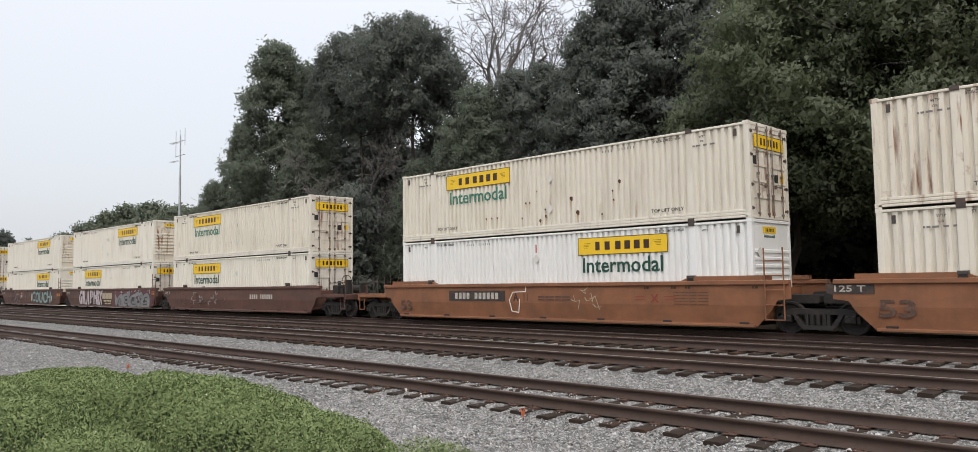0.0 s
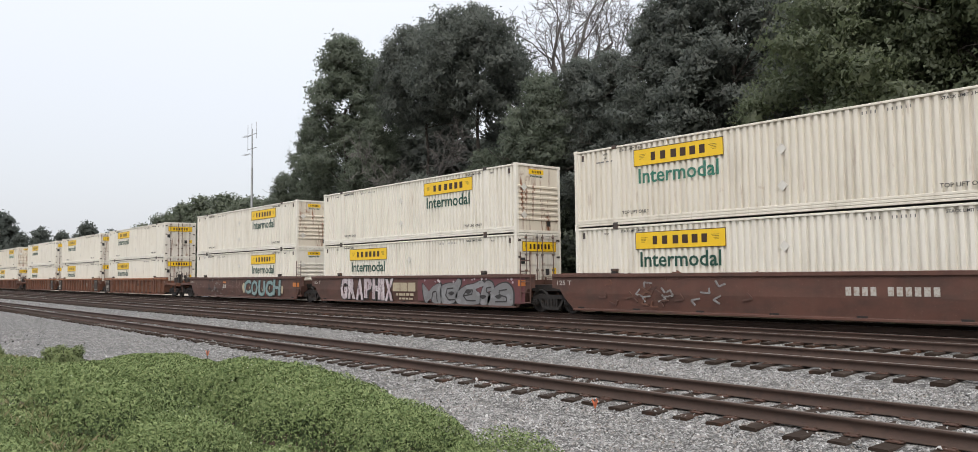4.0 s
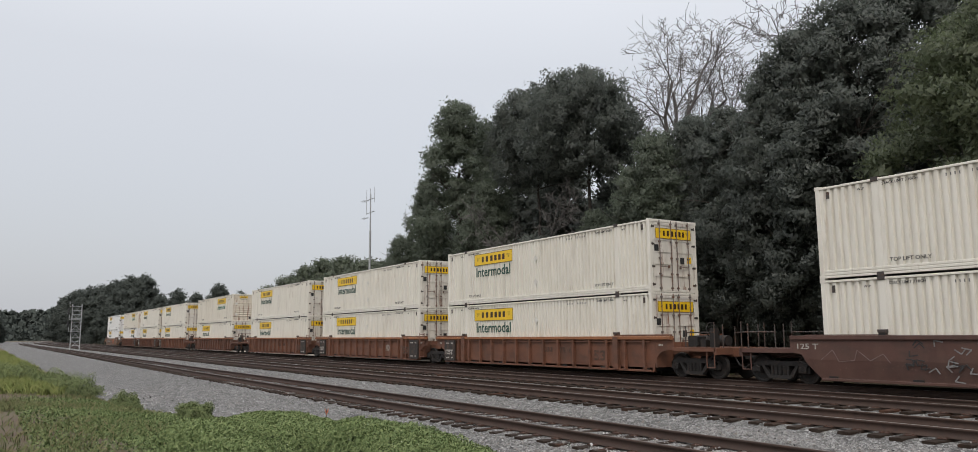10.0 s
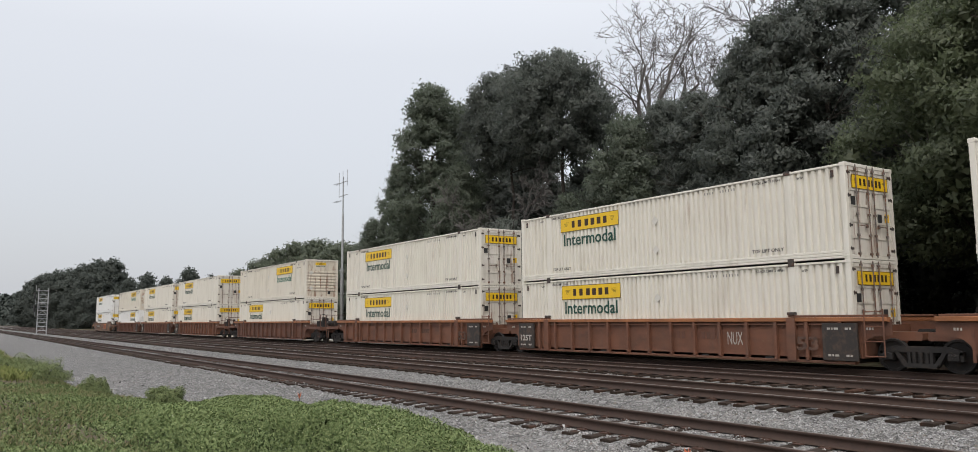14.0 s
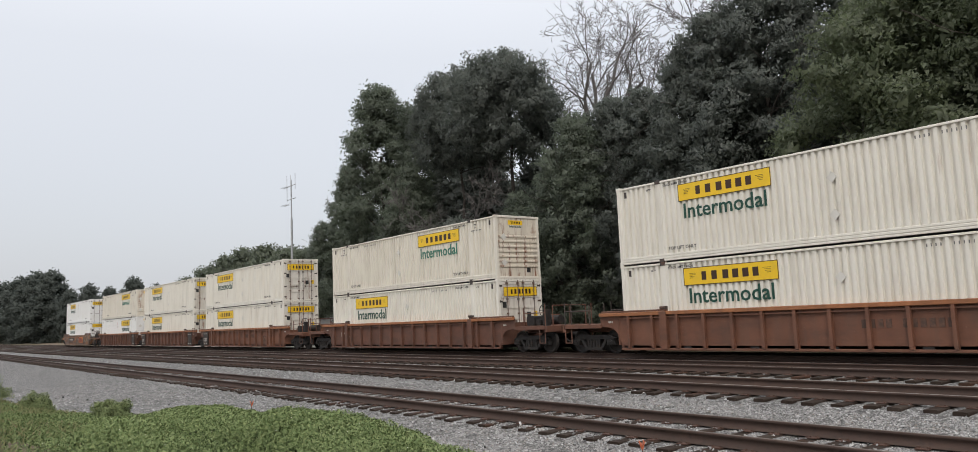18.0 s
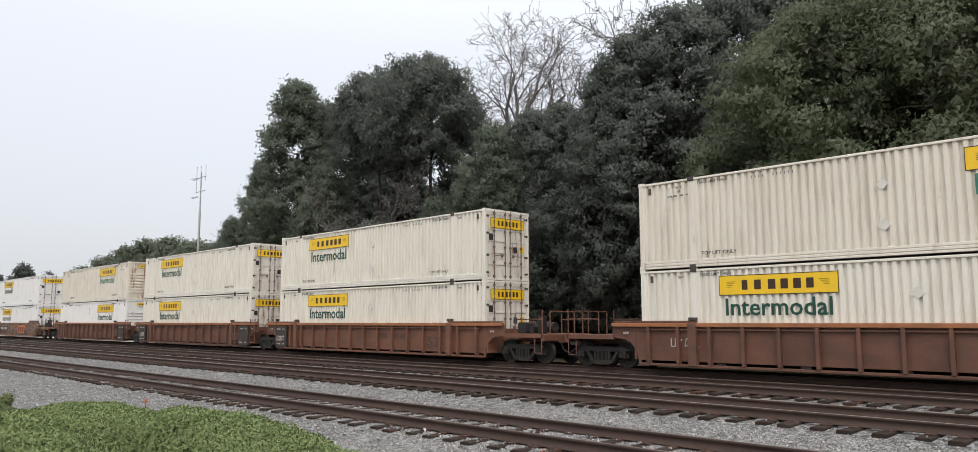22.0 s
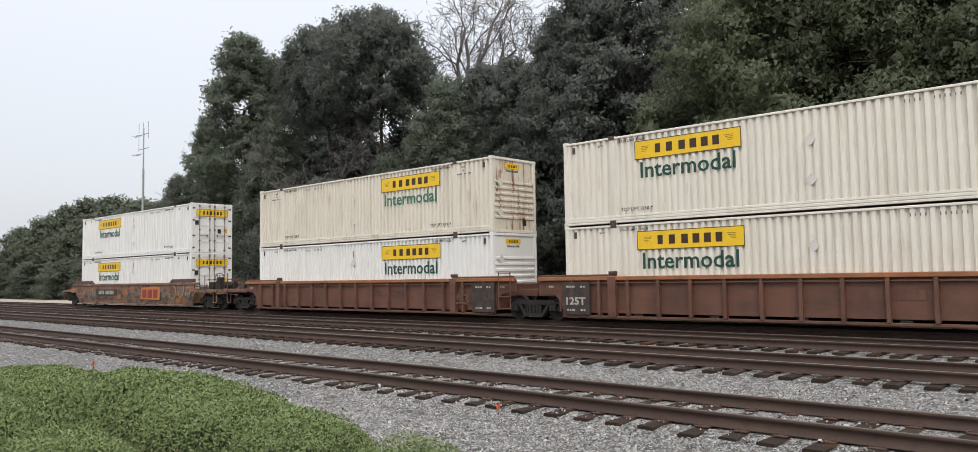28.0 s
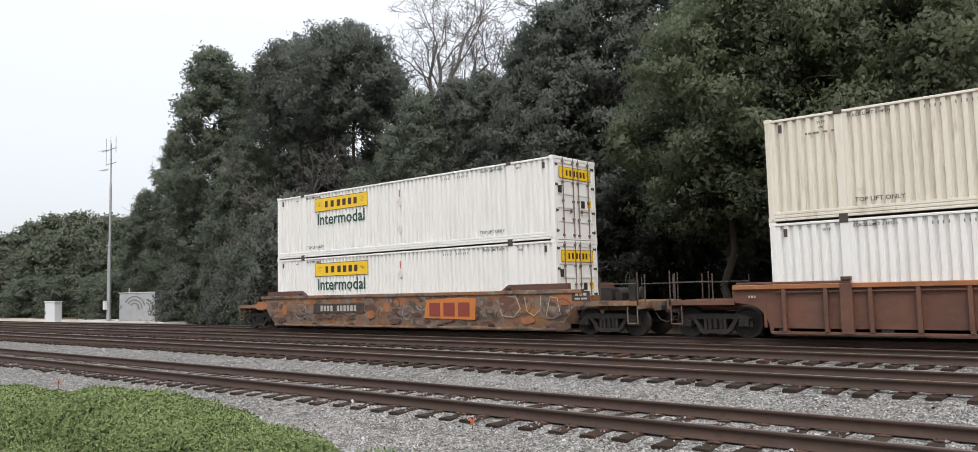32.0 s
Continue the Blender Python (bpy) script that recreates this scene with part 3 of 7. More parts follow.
def build_container(paint, label, word="word", worn=False, front=None):
    """A 53 ft container, its front towards -x; the origin lies in the middle of its base."""
    c = CONT
    root = tagged(new("shipping_container"), label, "shipping container", "containers on the train")
    sub = lambda name, key, m=None, mat=paint, parent=root, text="": part(name, c[key], mat, parent, text, m)
    for turn in (Matrix(), TURNED):
        at = lambda x, y, z, turn=turn: turn @ pose(x, y, z)
        flip = turn is TURNED
        for key in ("end_side", "mid_side", "far_end_side"):
            sub("side_sheet", key, at(0, -W / 2 + 0.03, 0))
        for x in (-6.1, 6.1):
            p = sub("post", "post", at(x, -W / 2 + 0.02, 0))
            part("lifting_casting", c["fitting"], None, p)
            part("lifting_casting", c["low_fitting"], None, p)
        for x in (-L / 2 + 0.08, L / 2 - 0.08):
            sub("corner_post", "corner", at(x, -W / 2, 0))
            sub("corner_casting", "casting", at(x, -W / 2, 0))
            sub("corner_casting", "casting", at(x, -W / 2, 2.783))
        sub("top_rail", "top_rail", at(0, -W / 2, 0))
        sub("bottom_rail", "bottom_rail", at(0, -W / 2, 0))
        lx = 3.42 if flip else -3.42
        ysurf = -W / 2 + 0.024
        s = sub("sign_panel", "sign", at(lx, ysurf, 2.31), None, text="yellow sign panel with dark border")
        part("sign_border", c["marks"], None, s)
        name_blocks(3.9, 0.62, s)
        sub("lettering", word, at(lx, ysurf, 1.66), None, text="dark green word Intermodal")
        for x in (-5.2, 5.25):
            sub("lettering", "lift", at(x, ysurf, 0.44), None)
        for x in (-5.35, 5.3):
            sub("lettering", "stack", at(x, ysurf, 2.68), None)
        for x in (-6.55, 6.55):
            sub("lettering", "wtp", at(x, ysurf, 2.62), None)
            if paint in (M_CREAM, M_RUSTY):
                sub("lettering", "or", at(x, ysurf, 2.48), None)
                sub("marking", "pin", at(x, ysurf, 2.35), None)
        sub("number_marking", "number", at(3.4 if not flip else -3.4, ysurf, 2.62), None)
        if paint is M_BRIGHT:
            sub("red_stripe", "stripe", at(0.35 if not flip else -0.35, ysurf, 2.33), None, text="short faded red stripe")
        for z in (1.95, 0.85):
            sub("placard_holder", "diamond", at(0.35 if not flip else -0.35, ysurf, z), None)
        for x in (-7.65, 7.65):
            part("vent", Build().box(-0.05, 0.05, -0.012, 0.01, 2.48, 2.70).mesh("vent", M_STEEL) if "vent" not in c else c["vent"], None, root, "", at(x, ysurf, 0))
    sub("roof", "roof")
    part("floor", c["floor"], None, root)
    f = sub("front_wall", "front", pose(-L / 2, 0, 0), front or paint)
    s = part("sign_panel", c["front_sign"], None, root, "", pose(-L / 2 + 0.026, 0.1, 2.58, 0, 0, -90))
    name_blocks(0.95, 0.22, s)
    part("lettering", c["front_word"], None, f, "", pose(0.026, 0.1, 2.40, 0, 0, -90))
    part("placard_holder", c["diamond"], None, f, "", pose(-0.014, 0.85, 0.75, 0, 0, -90))
    part("placard_holder", c["diamond"], None, f, "", pose(-0.014, 0.85, 1.9, 0, 0, -90))
    part("data_plate", c["plate"], None, f, "", pose(0.026, -0.7, 0.3, 0, 0, 0))
    for x in (-L / 2, L / 2 - 0.08):
        sub("header", "head", pose(x, 0, 0))
        sub("sill", "sill", pose(x, 0, 0))
    for side in (-1, 1):
        m = pose(L / 2, side * (W / 2 - 0.16), 0)
        if side > 0:
            m = m @ Matrix.Diagonal((1, -1, 1, 1))
        d = sub("door", "door", m, M_RUSTY if worn else M_BRIGHT if paint is M_BRIGHT else M_DOOR)
        for y in (0.35, 0.98):
            part("lock_bar", c["bar"], None, d, "", pose(0, y, 0))
        part("handle", c["handle"], None, d, "", pose(0, 0.38, 0.0))
        for z in (0.3, 1.0, 1.9, 2.6):
            part("hinge", c["hinge"], None, d, "", pose(0, 0, z))
    part("data_plate", c["plate"], None, root, "", pose(L / 2 - 0.001, 0.35, 1.15))
    part("data_plate", c["plate"], M_YELLOW, root, "", pose(L / 2 - 0.001, 0.75, 1.18))
    part("data_plate", c["plate"], None, root, "", pose(L / 2 - 0.001, -1.05, 1.62))
    s = part("sign_panel", c["door_sign"], None, root, "yellow sign panel across the doors", pose(L / 2 + 0.008, 0, 2.34, 0, 0, 90))
    part("sign_border", c["door_marks"], None, s)
    name_blocks(2.1, 0.46, s)
    return root


CONT["vent"] = Build().box(-0.05, 0.05, -0.012, 0.01, 2.48, 2.70).mesh("vent", M_STEEL)


# ---- the train: well car units ----
WELL = {}
M_CHORD = car_paint("orange_top_chord_paint", (0.34, 0.135, 0.055), 0.3, 0.4)


def arch(x0, x1, z0, z1, n=7):
    """Points of a wheel arch from (x0, z0) up to (x1, z1)."""
    return [(x0 + (x1 - x0) * (1 - math.cos(math.pi / 2 * k / n)), z0 + (z1 - z0) * math.sin(math.pi / 2 * k / n)) for k in range(n + 1)]


HALF = L / 2
SIDE = 1.42  # half width over the side sheets


def wheelset_mesh():
    b = Build()
    for s in (-1, 1):
        ring = [(0.0, 0.16), (0.0, 0.455), (0.03, 0.485), (0.10, 0.458), (0.135, 0.455), (0.135, 0.40), (0.10, 0.37), (0.08, 0.17), (0.15, 0.15), (0.15, 0.085)]
        n, k = 24, len(b.v)
        prof = [(s * (0.68 + a), r) for a, r in ring]
        for i in range(n):
            t = 2 * math.pi * i / n
            b.v += [(r * math.cos(t), y, r * math.sin(t)) for y, r in prof]
        m = len(prof)
        for i in range(n):
            j = (i + 1) % n
            b.f += [(k + i * m + q, k + i * m + q + 1, k + j * m + q + 1, k + j * m + q) for q in range(m - 1)]
        b.tube((0, s * 0.80, 0), (0, s * 1.12, 0), 0.085, n=10)
        for q in range(3):
            t = 2 * math.pi * q / 3
            b.tube((0.05 * math.cos(t), s * 1.115, 0.05 * math.sin(t)), (0.05 * math.cos(t), s * 1.15, 0.05 * math.sin(t)), 0.018, n=6)
    b.tube((0, -0.8, 0), (0, 0.8, 0), 0.09, n=10)
    return b.mesh("wheelset", M_BOGIE)


def truck_frame_mesh():
    """A cast side frame in x and z: arched, with spring opening and pedestals."""
    b = Build()
    y0, y1 = -0.07, 0.07
    b.prism([(-1.12, 0.60), (-0.72, 0.72), (0.72, 0.72), (1.12, 0.60), (1.12, 0.50), (0.66, 0.56), (-0.66, 0.56), (-1.12, 0.50)], y0, y1)
    for s in (-1, 1):
        b.prism([(s * 0.72, 0.57), (s * 0.60, 0.57), (s * 0.36, 0.24), (s * 0.48, 0.18)], y0, y1)
        b.prism([(s * 0.34, 0.57), (s * 0.26, 0.57), (s * 0.26, 0.22), (s * 0.34, 0.22)], y0, y1)
        b.prism([(s * 1.12, 0.58), (s * 1.03, 0.58), (s * 1.05, 0.34), (s * 1.14, 0.34)], y0, y1)
        b.box(s * 0.889 - 0.14, s * 0.889 + 0.14, -0.12, 0.10, 0.33, 0.53, 0.03)
    b.prism([(-0.50, 0.26), (0.50, 0.26), (0.42, 0.14), (-0.42, 0.14)], -0.10, 0.10)
    for k in range(3):
        b.tube((-0.17 + 0.17 * k, -0.02, 0.26), (-0.17 + 0.17 * k, -0.02, 0.56), 0.07, n=8)
        for j in range(4):
            z = 0.29 + 0.075 * j
            b.tube((-0.17 + 0.17 * k, -0.02, z), (-0.17 + 0.17 * k, -0.02, z + 0.03), 0.085, n=8)
    return b.mesh("side_frame", M_BOGIE)


def well_meshes():
    w = WELL
    w["wheelset"] = wheelset_mesh()
    w["side_frame"] = truck_frame_mesh()
    w["bolster"] = Build().box(-0.2, 0.2, -0.95, 0.95, 0.42, 0.68, 0.03).mesh("bolster", M_BOGIE)
    w["coupler"] = Build().box(-1.1, 0.35, -0.1, 0.1, 0.78, 0.98, 0.03).box(0.3, 0.62, -0.16, 0.16, 0.72, 1.04, 0.05).prism([(0.5, 0.72), (0.72, 0.76), (0.72, 1.0), (0.5, 1.04)], -0.02, 0.14).mesh("coupler", M_BOGIE)
    w["hose"] = Build().tube((0.1, -0.32, 0.8), (0.35, -0.36, 0.5), 0.03).tube((0.35, -0.36, 0.5), (0.6, -0.34, 0.42), 0.03).tube((0.6, -0.34, 0.42), (0.85, -0.3, 0.6), 0.03).mesh("air_hose", M_BOGIE)
    w["vent"] = CONT["vent"]


well_meshes()


def ring_y(b, y):
    """The same build moved across."""
    b.v = [(x, yy + y, z) for x, yy, z in b.v]
    return b


def side_sheet(ribbed, left_arch, right_arch):
    """The outline of a side: straight sill with a cut-away over the trucks at its ends."""
    z0, z1 = 0.20, 1.46
    e = HALF + 1.15
    if ribbed:
        right = arch(HALF + 0.10, HALF + 0.75, z0, 1.0)
        right += [(e, 1.04)] if right_arch else [(HALF + 0.95, 1.04)]
        er = right[-1][0]
        left = arch(-HALF - 0.10, -HALF - 0.75, z0, 1.0)
        left += [(-e, 1.04)] if left_arch else [(-HALF - 0.95, 1.04)]
        el = left[-1][0]
    else:
        right = [(HALF + 0.1, z0), (HALF + 0.55, z0 + 0.45), (HALF + 0.75, 0.95), (e, 1.0)]
        left = [(-x, z) for x, z in right]
        er, el = e, -e
    return right + [(er, z1), (el, z1)] + left[::-1]


def crease(me, s):
    """Fold the lower half of a plain side slightly inwards."""
    bm = bmesh.new()
    bm.from_mesh(me)
    bmesh.ops.bisect_plane(bm, geom=bm.verts[:] + bm.edges[:] + bm.faces[:], plane_co=(0, 0, 0.80), plane_no=(0, 0, 1))
    for v in bm.verts:
        if v.co.z < 0.80:
            v.co.y -= s * 0.07 * (0.80 - v.co.z) / 0.6
    bm.to_mesh(me)
    bm.free()


def build_unit(paint, label, ribbed=True, left="joint", right="joint", dark_panel=False, end_rail=False, raised=0.0):
    """One well of a double-stack car. The origin lies on the rail head under the middle of its container."""
    root = tagged(new("well_car_unit"), label, "well car", "well car units of the train")
    for s in (-1, 1):
        y = s * (SIDE - (0.09 if ribbed else 0.03))
        side = Build().prism(side_sheet(ribbed, True, True), y - 0.02, y + 0.02)
        side_mesh = side.mesh("side_sheet", paint)
        if not ribbed:
            crease(side_mesh, s)
        sheet = part("side_sheet", side_mesh, None, root)
        o = s * (SIDE - 0.01)
        yy = lambda a, b: (min(o + s * a, o + s * b), max(o + s * a, o + s * b))
        e = HALF + 1.1
        # top chord and bottom chord
        part("top_chord", Build().box(-e, e, *yy(-0.12, 0.07), 1.40, 1.53, 0.015), M_CHORD if ribbed else paint, root)
        part("bottom_chord", Build().box(-HALF - 0.05, HALF + 0.05, *yy(-0.10, 0.035), 0.17, 0.25, 0.012), paint, root)
        if ribbed:
            part("sill_lip", Build().box(-HALF + 0.1, HALF - 0.1, *yy(-0.07, 0.03), 1.30, 1.34), paint, root)
            spots = [-HALF + 0.35 + k * 1.104 for k in range(15)]
            rib = Build().prism([(-0.05, 0.25), (0.05, 0.25), (0.05, 1.40), (-0.05, 1.40)], *yy(-0.07, 0.075)).mesh("rib", paint)
            wide = Build().prism([(-0.15, 0.22), (0.15, 0.22), (0.15, 1.52), (-0.15, 1.52)], *yy(-0.07, 0.095)).mesh("rib", paint)
            for x in spots:
                if min(abs(x - 6.1), abs(x + 6.1)) > 0.42:
                    part("rib", rib, None, root, "", pose(x, 0, 0))
            for x in (-6.1, 6.1):
                part("rib", wide, None, root, "", pose(x, 0, 0))
        else:
            for x in (-6.1, 6.1):
                part("post_pad", Build().prism([(x - 0.12, 1.53), (x + 0.12, 1.53), (x + 0.06, 1.68), (x - 0.06, 1.68)], *yy(-0.10, 0.05)), M_BOGIE, root)
        # guides over the container's ends
        for q in (-1, 1):
            x0, x1 = (6.0, HALF + 1.0) if q > 0 else (-HALF - 1.0, -6.0)
            if ribbed:
                part("guide_rail", Build().box(x0, x1, *yy(-0.16, 0.03), 1.535, 1.60, 0.012), paint, root)
            else:
                xi, xo = q * 5.75, q * (HALF + 0.55)
                rise = 1.74 if paint is M_YELLOWCAR else 1.67 if paint is M_ORANGE else 1.56
                part("guide_rail", Build().prism([(xi, 1.532), (xi + q * 0.35, rise), (xo, rise), (xo, 1.532)], *yy(-0.15, 0.035)), M_BROWN if paint is M_YELLOWCAR else paint, root)
            part("guide_bracket", Build().box(q * 6.1 - 0.12, q * 6.1 + 0.12, *yy(-0.1, 0.06), 1.60, 1.70, 0.02), M_STEEL, root)
            part("bulkhead", Build().box(q * (HALF + 0.22) - 0.04, q * (HALF + 0.22) + 0.04, *sorted((s * 0.02, s * (SIDE - 0.06))), 0.35, 1.30), paint, root)
            # stencils on the end of the sheet
            if ribbed:
                part("marking", bars([0.05, 0.05, 0.05], 0.07, 0.03, M_STENCIL), None, root, "", pose(q * (HALF + 0.55), o + s * 0.02, 1.2, 0, 0, 0 if s < 0 else 180))
            elif q < 0 and paint not in (M_ORANGE, M_YELLOWCAR):
                part("lettering", TEXT_125_SMALL, None, root, "", pose(q * (HALF + 0.5), o + s * 0.016, 1.2, 0, 0, 0 if s < 0 else 180))
        for k in range(7):
            x = -HALF + 0.3 + k * (L - 0.6) / 6
            if s > 0:
                part("cross_bearer", Build().box(x - 0.15, x + 0.15, -SIDE + 0.05, SIDE - 0.05, 0.19, 0.31), M_BOGIE, root)
        part("load_ledge", Build().box(-HALF, HALF, *yy(-0.25, -0.06), 0.17, 0.335 + raised), paint, root)
    for q, kind in ((-1, left), (1, right)):
        sg = lambda a, b, q=q: (min(q * a, q * b), max(q * a, q * b))
        # sloping end beam over the truck
        if kind == "joint":
            part("end_beam", Build().box(*sg(HALF + 0.3, HALF + 1.66), -0.75, 0.75, 0.86, 1.10, 0.03), paint if ribbed else M_BOGIE, root)
            part("joint_casting", Build().box(*sg(HALF + 1.3, HALF + 1.69), -0.30, 0.30, 0.78, 1.18, 0.05), M_BOGIE, root)
        else:
            part("end_beam", Build().box(*sg(HALF + 0.3, HALF + 3.25), -0.55, 0.55, 0.80, 1.08, 0.03), paint, root)
            part("end_sill", Build().box(*sg(HALF + 3.10, HALF + 3.22), -1.38, 1.38, 0.86, 1.12, 0.02), paint, root)
            part("platform", Build().box(*sg(HALF + 1.15, HALF + 3.10), -1.30, 1.30, 1.085, 1.12), paint, root)
            for s in (-1, 1):
                part("platform_edge", Build().box(*sg(HALF + 1.1, HALF + 3.15), *sorted((s * 1.30, s * 1.38)), 0.98, 1.12), paint, root)
                rail = Build()
                for x in (1.75, 3.12):
                    rail.tube((q * (HALF + x), s * 1.34, 1.1), (q * (HALF + x), s * 1.34, 2.02 if x > 2 else 1.9), 0.021, n=6)
                rail.tube((q * (HALF + 1.75), s * 1.34, 1.66), (q * (HALF + 3.12), s * 1.34, 1.66), 0.021, n=6)
                part("handrail", rail, M_STEEL if not end_rail else paint, root)
                step = Build()
                for x in (2.75, 3.1):
                    step.tube((q * (HALF + x), s * 1.36, 0.95), (q * (HALF + x), s * 1.36, 0.42), 0.02, n=6)
                step.tube((q * (HALF + 2.75), s * 1.36, 0.42), (q * (HALF + 3.1), s * 1.36, 0.42), 0.022, n=6)
                part("step", step, paint, root)
            head = Build()
            for y in (-0.95, 0.95):
                head.tube((q * (HALF + 3.16), y, 1.1), (q * (HALF + 3.16), y, 1.95), 0.024, n=6)
            if end_rail:
                head.tube((q * (HALF + 3.16), -0.95, 1.95), (q * (HALF + 3.16), 0.95, 1.95), 0.021, n=6)
            part("end_handrail", head, M_STEEL if not end_rail else paint, root)
            part("coupler", WELL["coupler"], None, root, "", pose(q * (HALF + 3.10), 0, 0, 0, 0, 0 if q > 0 else 180))
            part("air_hose", WELL["hose"], None, root, "", pose(q * (HALF + 3.0), 0, 0, 0, 0, 0 if q > 0 else 180))
            if q > 0:
                part("brake_valve", Build().box(HALF + 1.5, HALF + 1.95, -0.95, -0.5, 1.14, 1.55, 0.05).box(HALF + 2.05, HALF + 2.3, -0.9, -0.55, 1.14, 1.42, 0.04), M_BOGIE, root)
                part("air_tank", Build().tube((HALF + 1.35, 0.1, 1.36), (HALF + 2.5, 0.1, 1.36), 0.2, n=14), M_BOGIE, root, smooth=False)
                wheel = Build()
                for k in range(16):
                    a, c = 2 * math.pi * k / 16, 2 * math.pi * (k + 1) / 16
                    wheel.tube((HALF + 2.6, -0.9 + 0.27 * math.cos(a), 1.75 + 0.27 * math.sin(a)), (HALF + 2.6, -0.9 + 0.27 * math.cos(c), 1.75 + 0.27 * math.sin(c)), 0.018, n=5)
                for k in range(4):
                    a = math.pi / 2 * k
                    wheel.tube((HALF + 2.6, -0.9, 1.75), (HALF + 2.6, -0.9 + 0.27 * math.cos(a), 1.75 + 0.27 * math.sin(a)), 0.014, n=5)
                wheel.box(HALF + 2.62, HALF + 2.85, -1.05, -0.75, 1.12, 1.8, 0.03)
                part("brake_wheel", wheel, M_BOGIE, root)
    if right == "joint":
        lad = Build()
        hi, lo = (2.45, 0.40) if not ribbed else (1.75, 0.42)
        for x in (0.42, 0.98):
            lad.tube((HALF + x, -SIDE - 0.06, lo), (HALF + x, -SIDE - 0.06, hi), 0.022, n=6)
        z = lo
        while z < hi:
            lad.tube((HALF + 0.42, -SIDE - 0.06, z), (HALF + 0.98, -SIDE - 0.06, z), 0.018, n=6)
            z += 0.42
        part("ladder", lad, paint, root)
    axles = []
    spots = []
    if right == "joint":
        spots.append(HALF + 1.72)
    if right == "coupler":
        spots.append(HALF + 1.85)
    if left == "coupler":
        spots.append(-HALF - 1.85)
    for x in spots:
        t = part("truck", WELL["bolster"], None, root, "greasy black cast steel truck", pose(x, 0, 0))
        for s in (-1, 1):
            part("side_frame", WELL["side_frame"], None, t, "", pose(0, s * 1.0, 0))
        for ax in (-0.889, 0.889):
            axles.append(part("wheelset", WELL["wheelset"], None, t, "", pose(ax, 0, 0.457)))
    if dark_panel:
        for x in ((HALF - 0.35) if dark_panel in ("right", "both") else None, (-HALF + 0.55) if dark_panel in ("left", "both") else None):
            if x is None:
                continue
            p = part("data_panel", Build().box(x - 0.55, x + 0.55, -SIDE - 0.090, -SIDE - 0.01, 0.27, 1.36), M_PANEL, root, "dark stencil panel")
            if x < 0:
                part("lettering", TEXT_125, None, p, "", pose(x, -SIDE - 0.094, 0.72))
            part("lettering", SMALL_BARS, None, p, "", pose(x, -SIDE - 0.094, 1.2))
            part("lettering", SMALL_BARS, None, p, "", pose(x, -SIDE - 0.094, 0.42))
    return root, axles


M_PANEL = material("dark_stencil_paint", (0.036, 0.031, 0.028), 0.75, 0, (((0.12, 0.07, 0.05), 3, ONE, 0.48, 0.7, 0.6), ((0.07, 0.05, 0.04), 12, ONE, 0.5, 0.7, 0.6)))
M_STENCIL = material("worn_white_stencil", (0.44, 0.42, 0.38), 0.75, 0, (((0.22, 0.15, 0.11), 12, ONE, 0.45, 0.68, 0.75),))
TEXT_125 = writing("125T", 0.26, M_STENCIL, 0.8, 0.03)
TEXT_125_SMALL = writing("125 T", 0.17, M_STENCIL, 0.75, 0.012)
SMALL_BARS = bars([0.09, 0.05, 0.12, -0.15, 0.09, 0.06], 0.06, 0.04, M_STENCIL)
CAR_BARS = bars([0.16, 0.16, 0.16, 0.16, -0.2, 0.15, 0.15, 0.15, 0.15, 0.15, 0.15], 0.24, 0.07, M_STENCIL)
TEXT_53 = writing("53", 0.42, M_BLACK_INK, 0.75, 0.03)

# front edge of each unit's container at the clip's start, along the line
STARTS = [8.91, -10.69, -34.25, -53.7, -73.21, -96.79, -116.42, -136.07, -159.65, -183.29, -202.82, -222.35, -245.86]
TRAIN_Y, FLOOR_Z = 23.05, 0.345
PLAN = [
    # paint, ribbed, left end, right end, panel, top container (paint, turned), bottom container
    (M_ORANGE, False, "joint", "joint", "", (M_RUSTY, 0), (M_CREAM, 0)),
    (M_ORANGE, False, "coupler", "joint", "", (M_CREAM, 0), (M_BRIGHT, 1)),
    (M_BROWN, False, "joint", "coupler", "", (M_CREAM, 0), (M_WHITE, 0)),
    (M_MAROON, False, "joint", "joint", "", (M_WHITE, 1), (M_WHITE, 0)),
    (M_MAROON, False, "coupler", "joint", "", (M_WHITE, 1), (M_WHITE, 1)),
    (M_TERRA, True, "joint", "coupler", "left", (M_WHITE, 0), (M_WHITE, 0)),
    (M_TERRA, True, "joint", "joint", "both", (M_WHITE, 0), (M_WHITE, 0)),
    (M_TERRA, True, "coupler", "joint", "right", (M_WHITE, 0), (M_WHITE, 0)),
    (M_RUSTCAR, True, "coupler", "coupler", "", (M_CREAM, 1), (M_WHITE, 0)),
    (M_TERRA, True, "joint", "coupler", "left", (M_WHITE, 0), (M_WHITE, 0)),
    (M_RUSTCAR, True, "joint", "joint", "both", (M_WHITE, 0), (M_WHITE, 0)),
    (M_RUSTCAR, True, "coupler", "joint", "right", (M_CREAM, 1), (M_BRIGHT, 1)),
    (M_YELLOWCAR, False, "coupler", "coupler", "", (M_BRIGHT, 0), (M_BRIGHT, 0)),
]
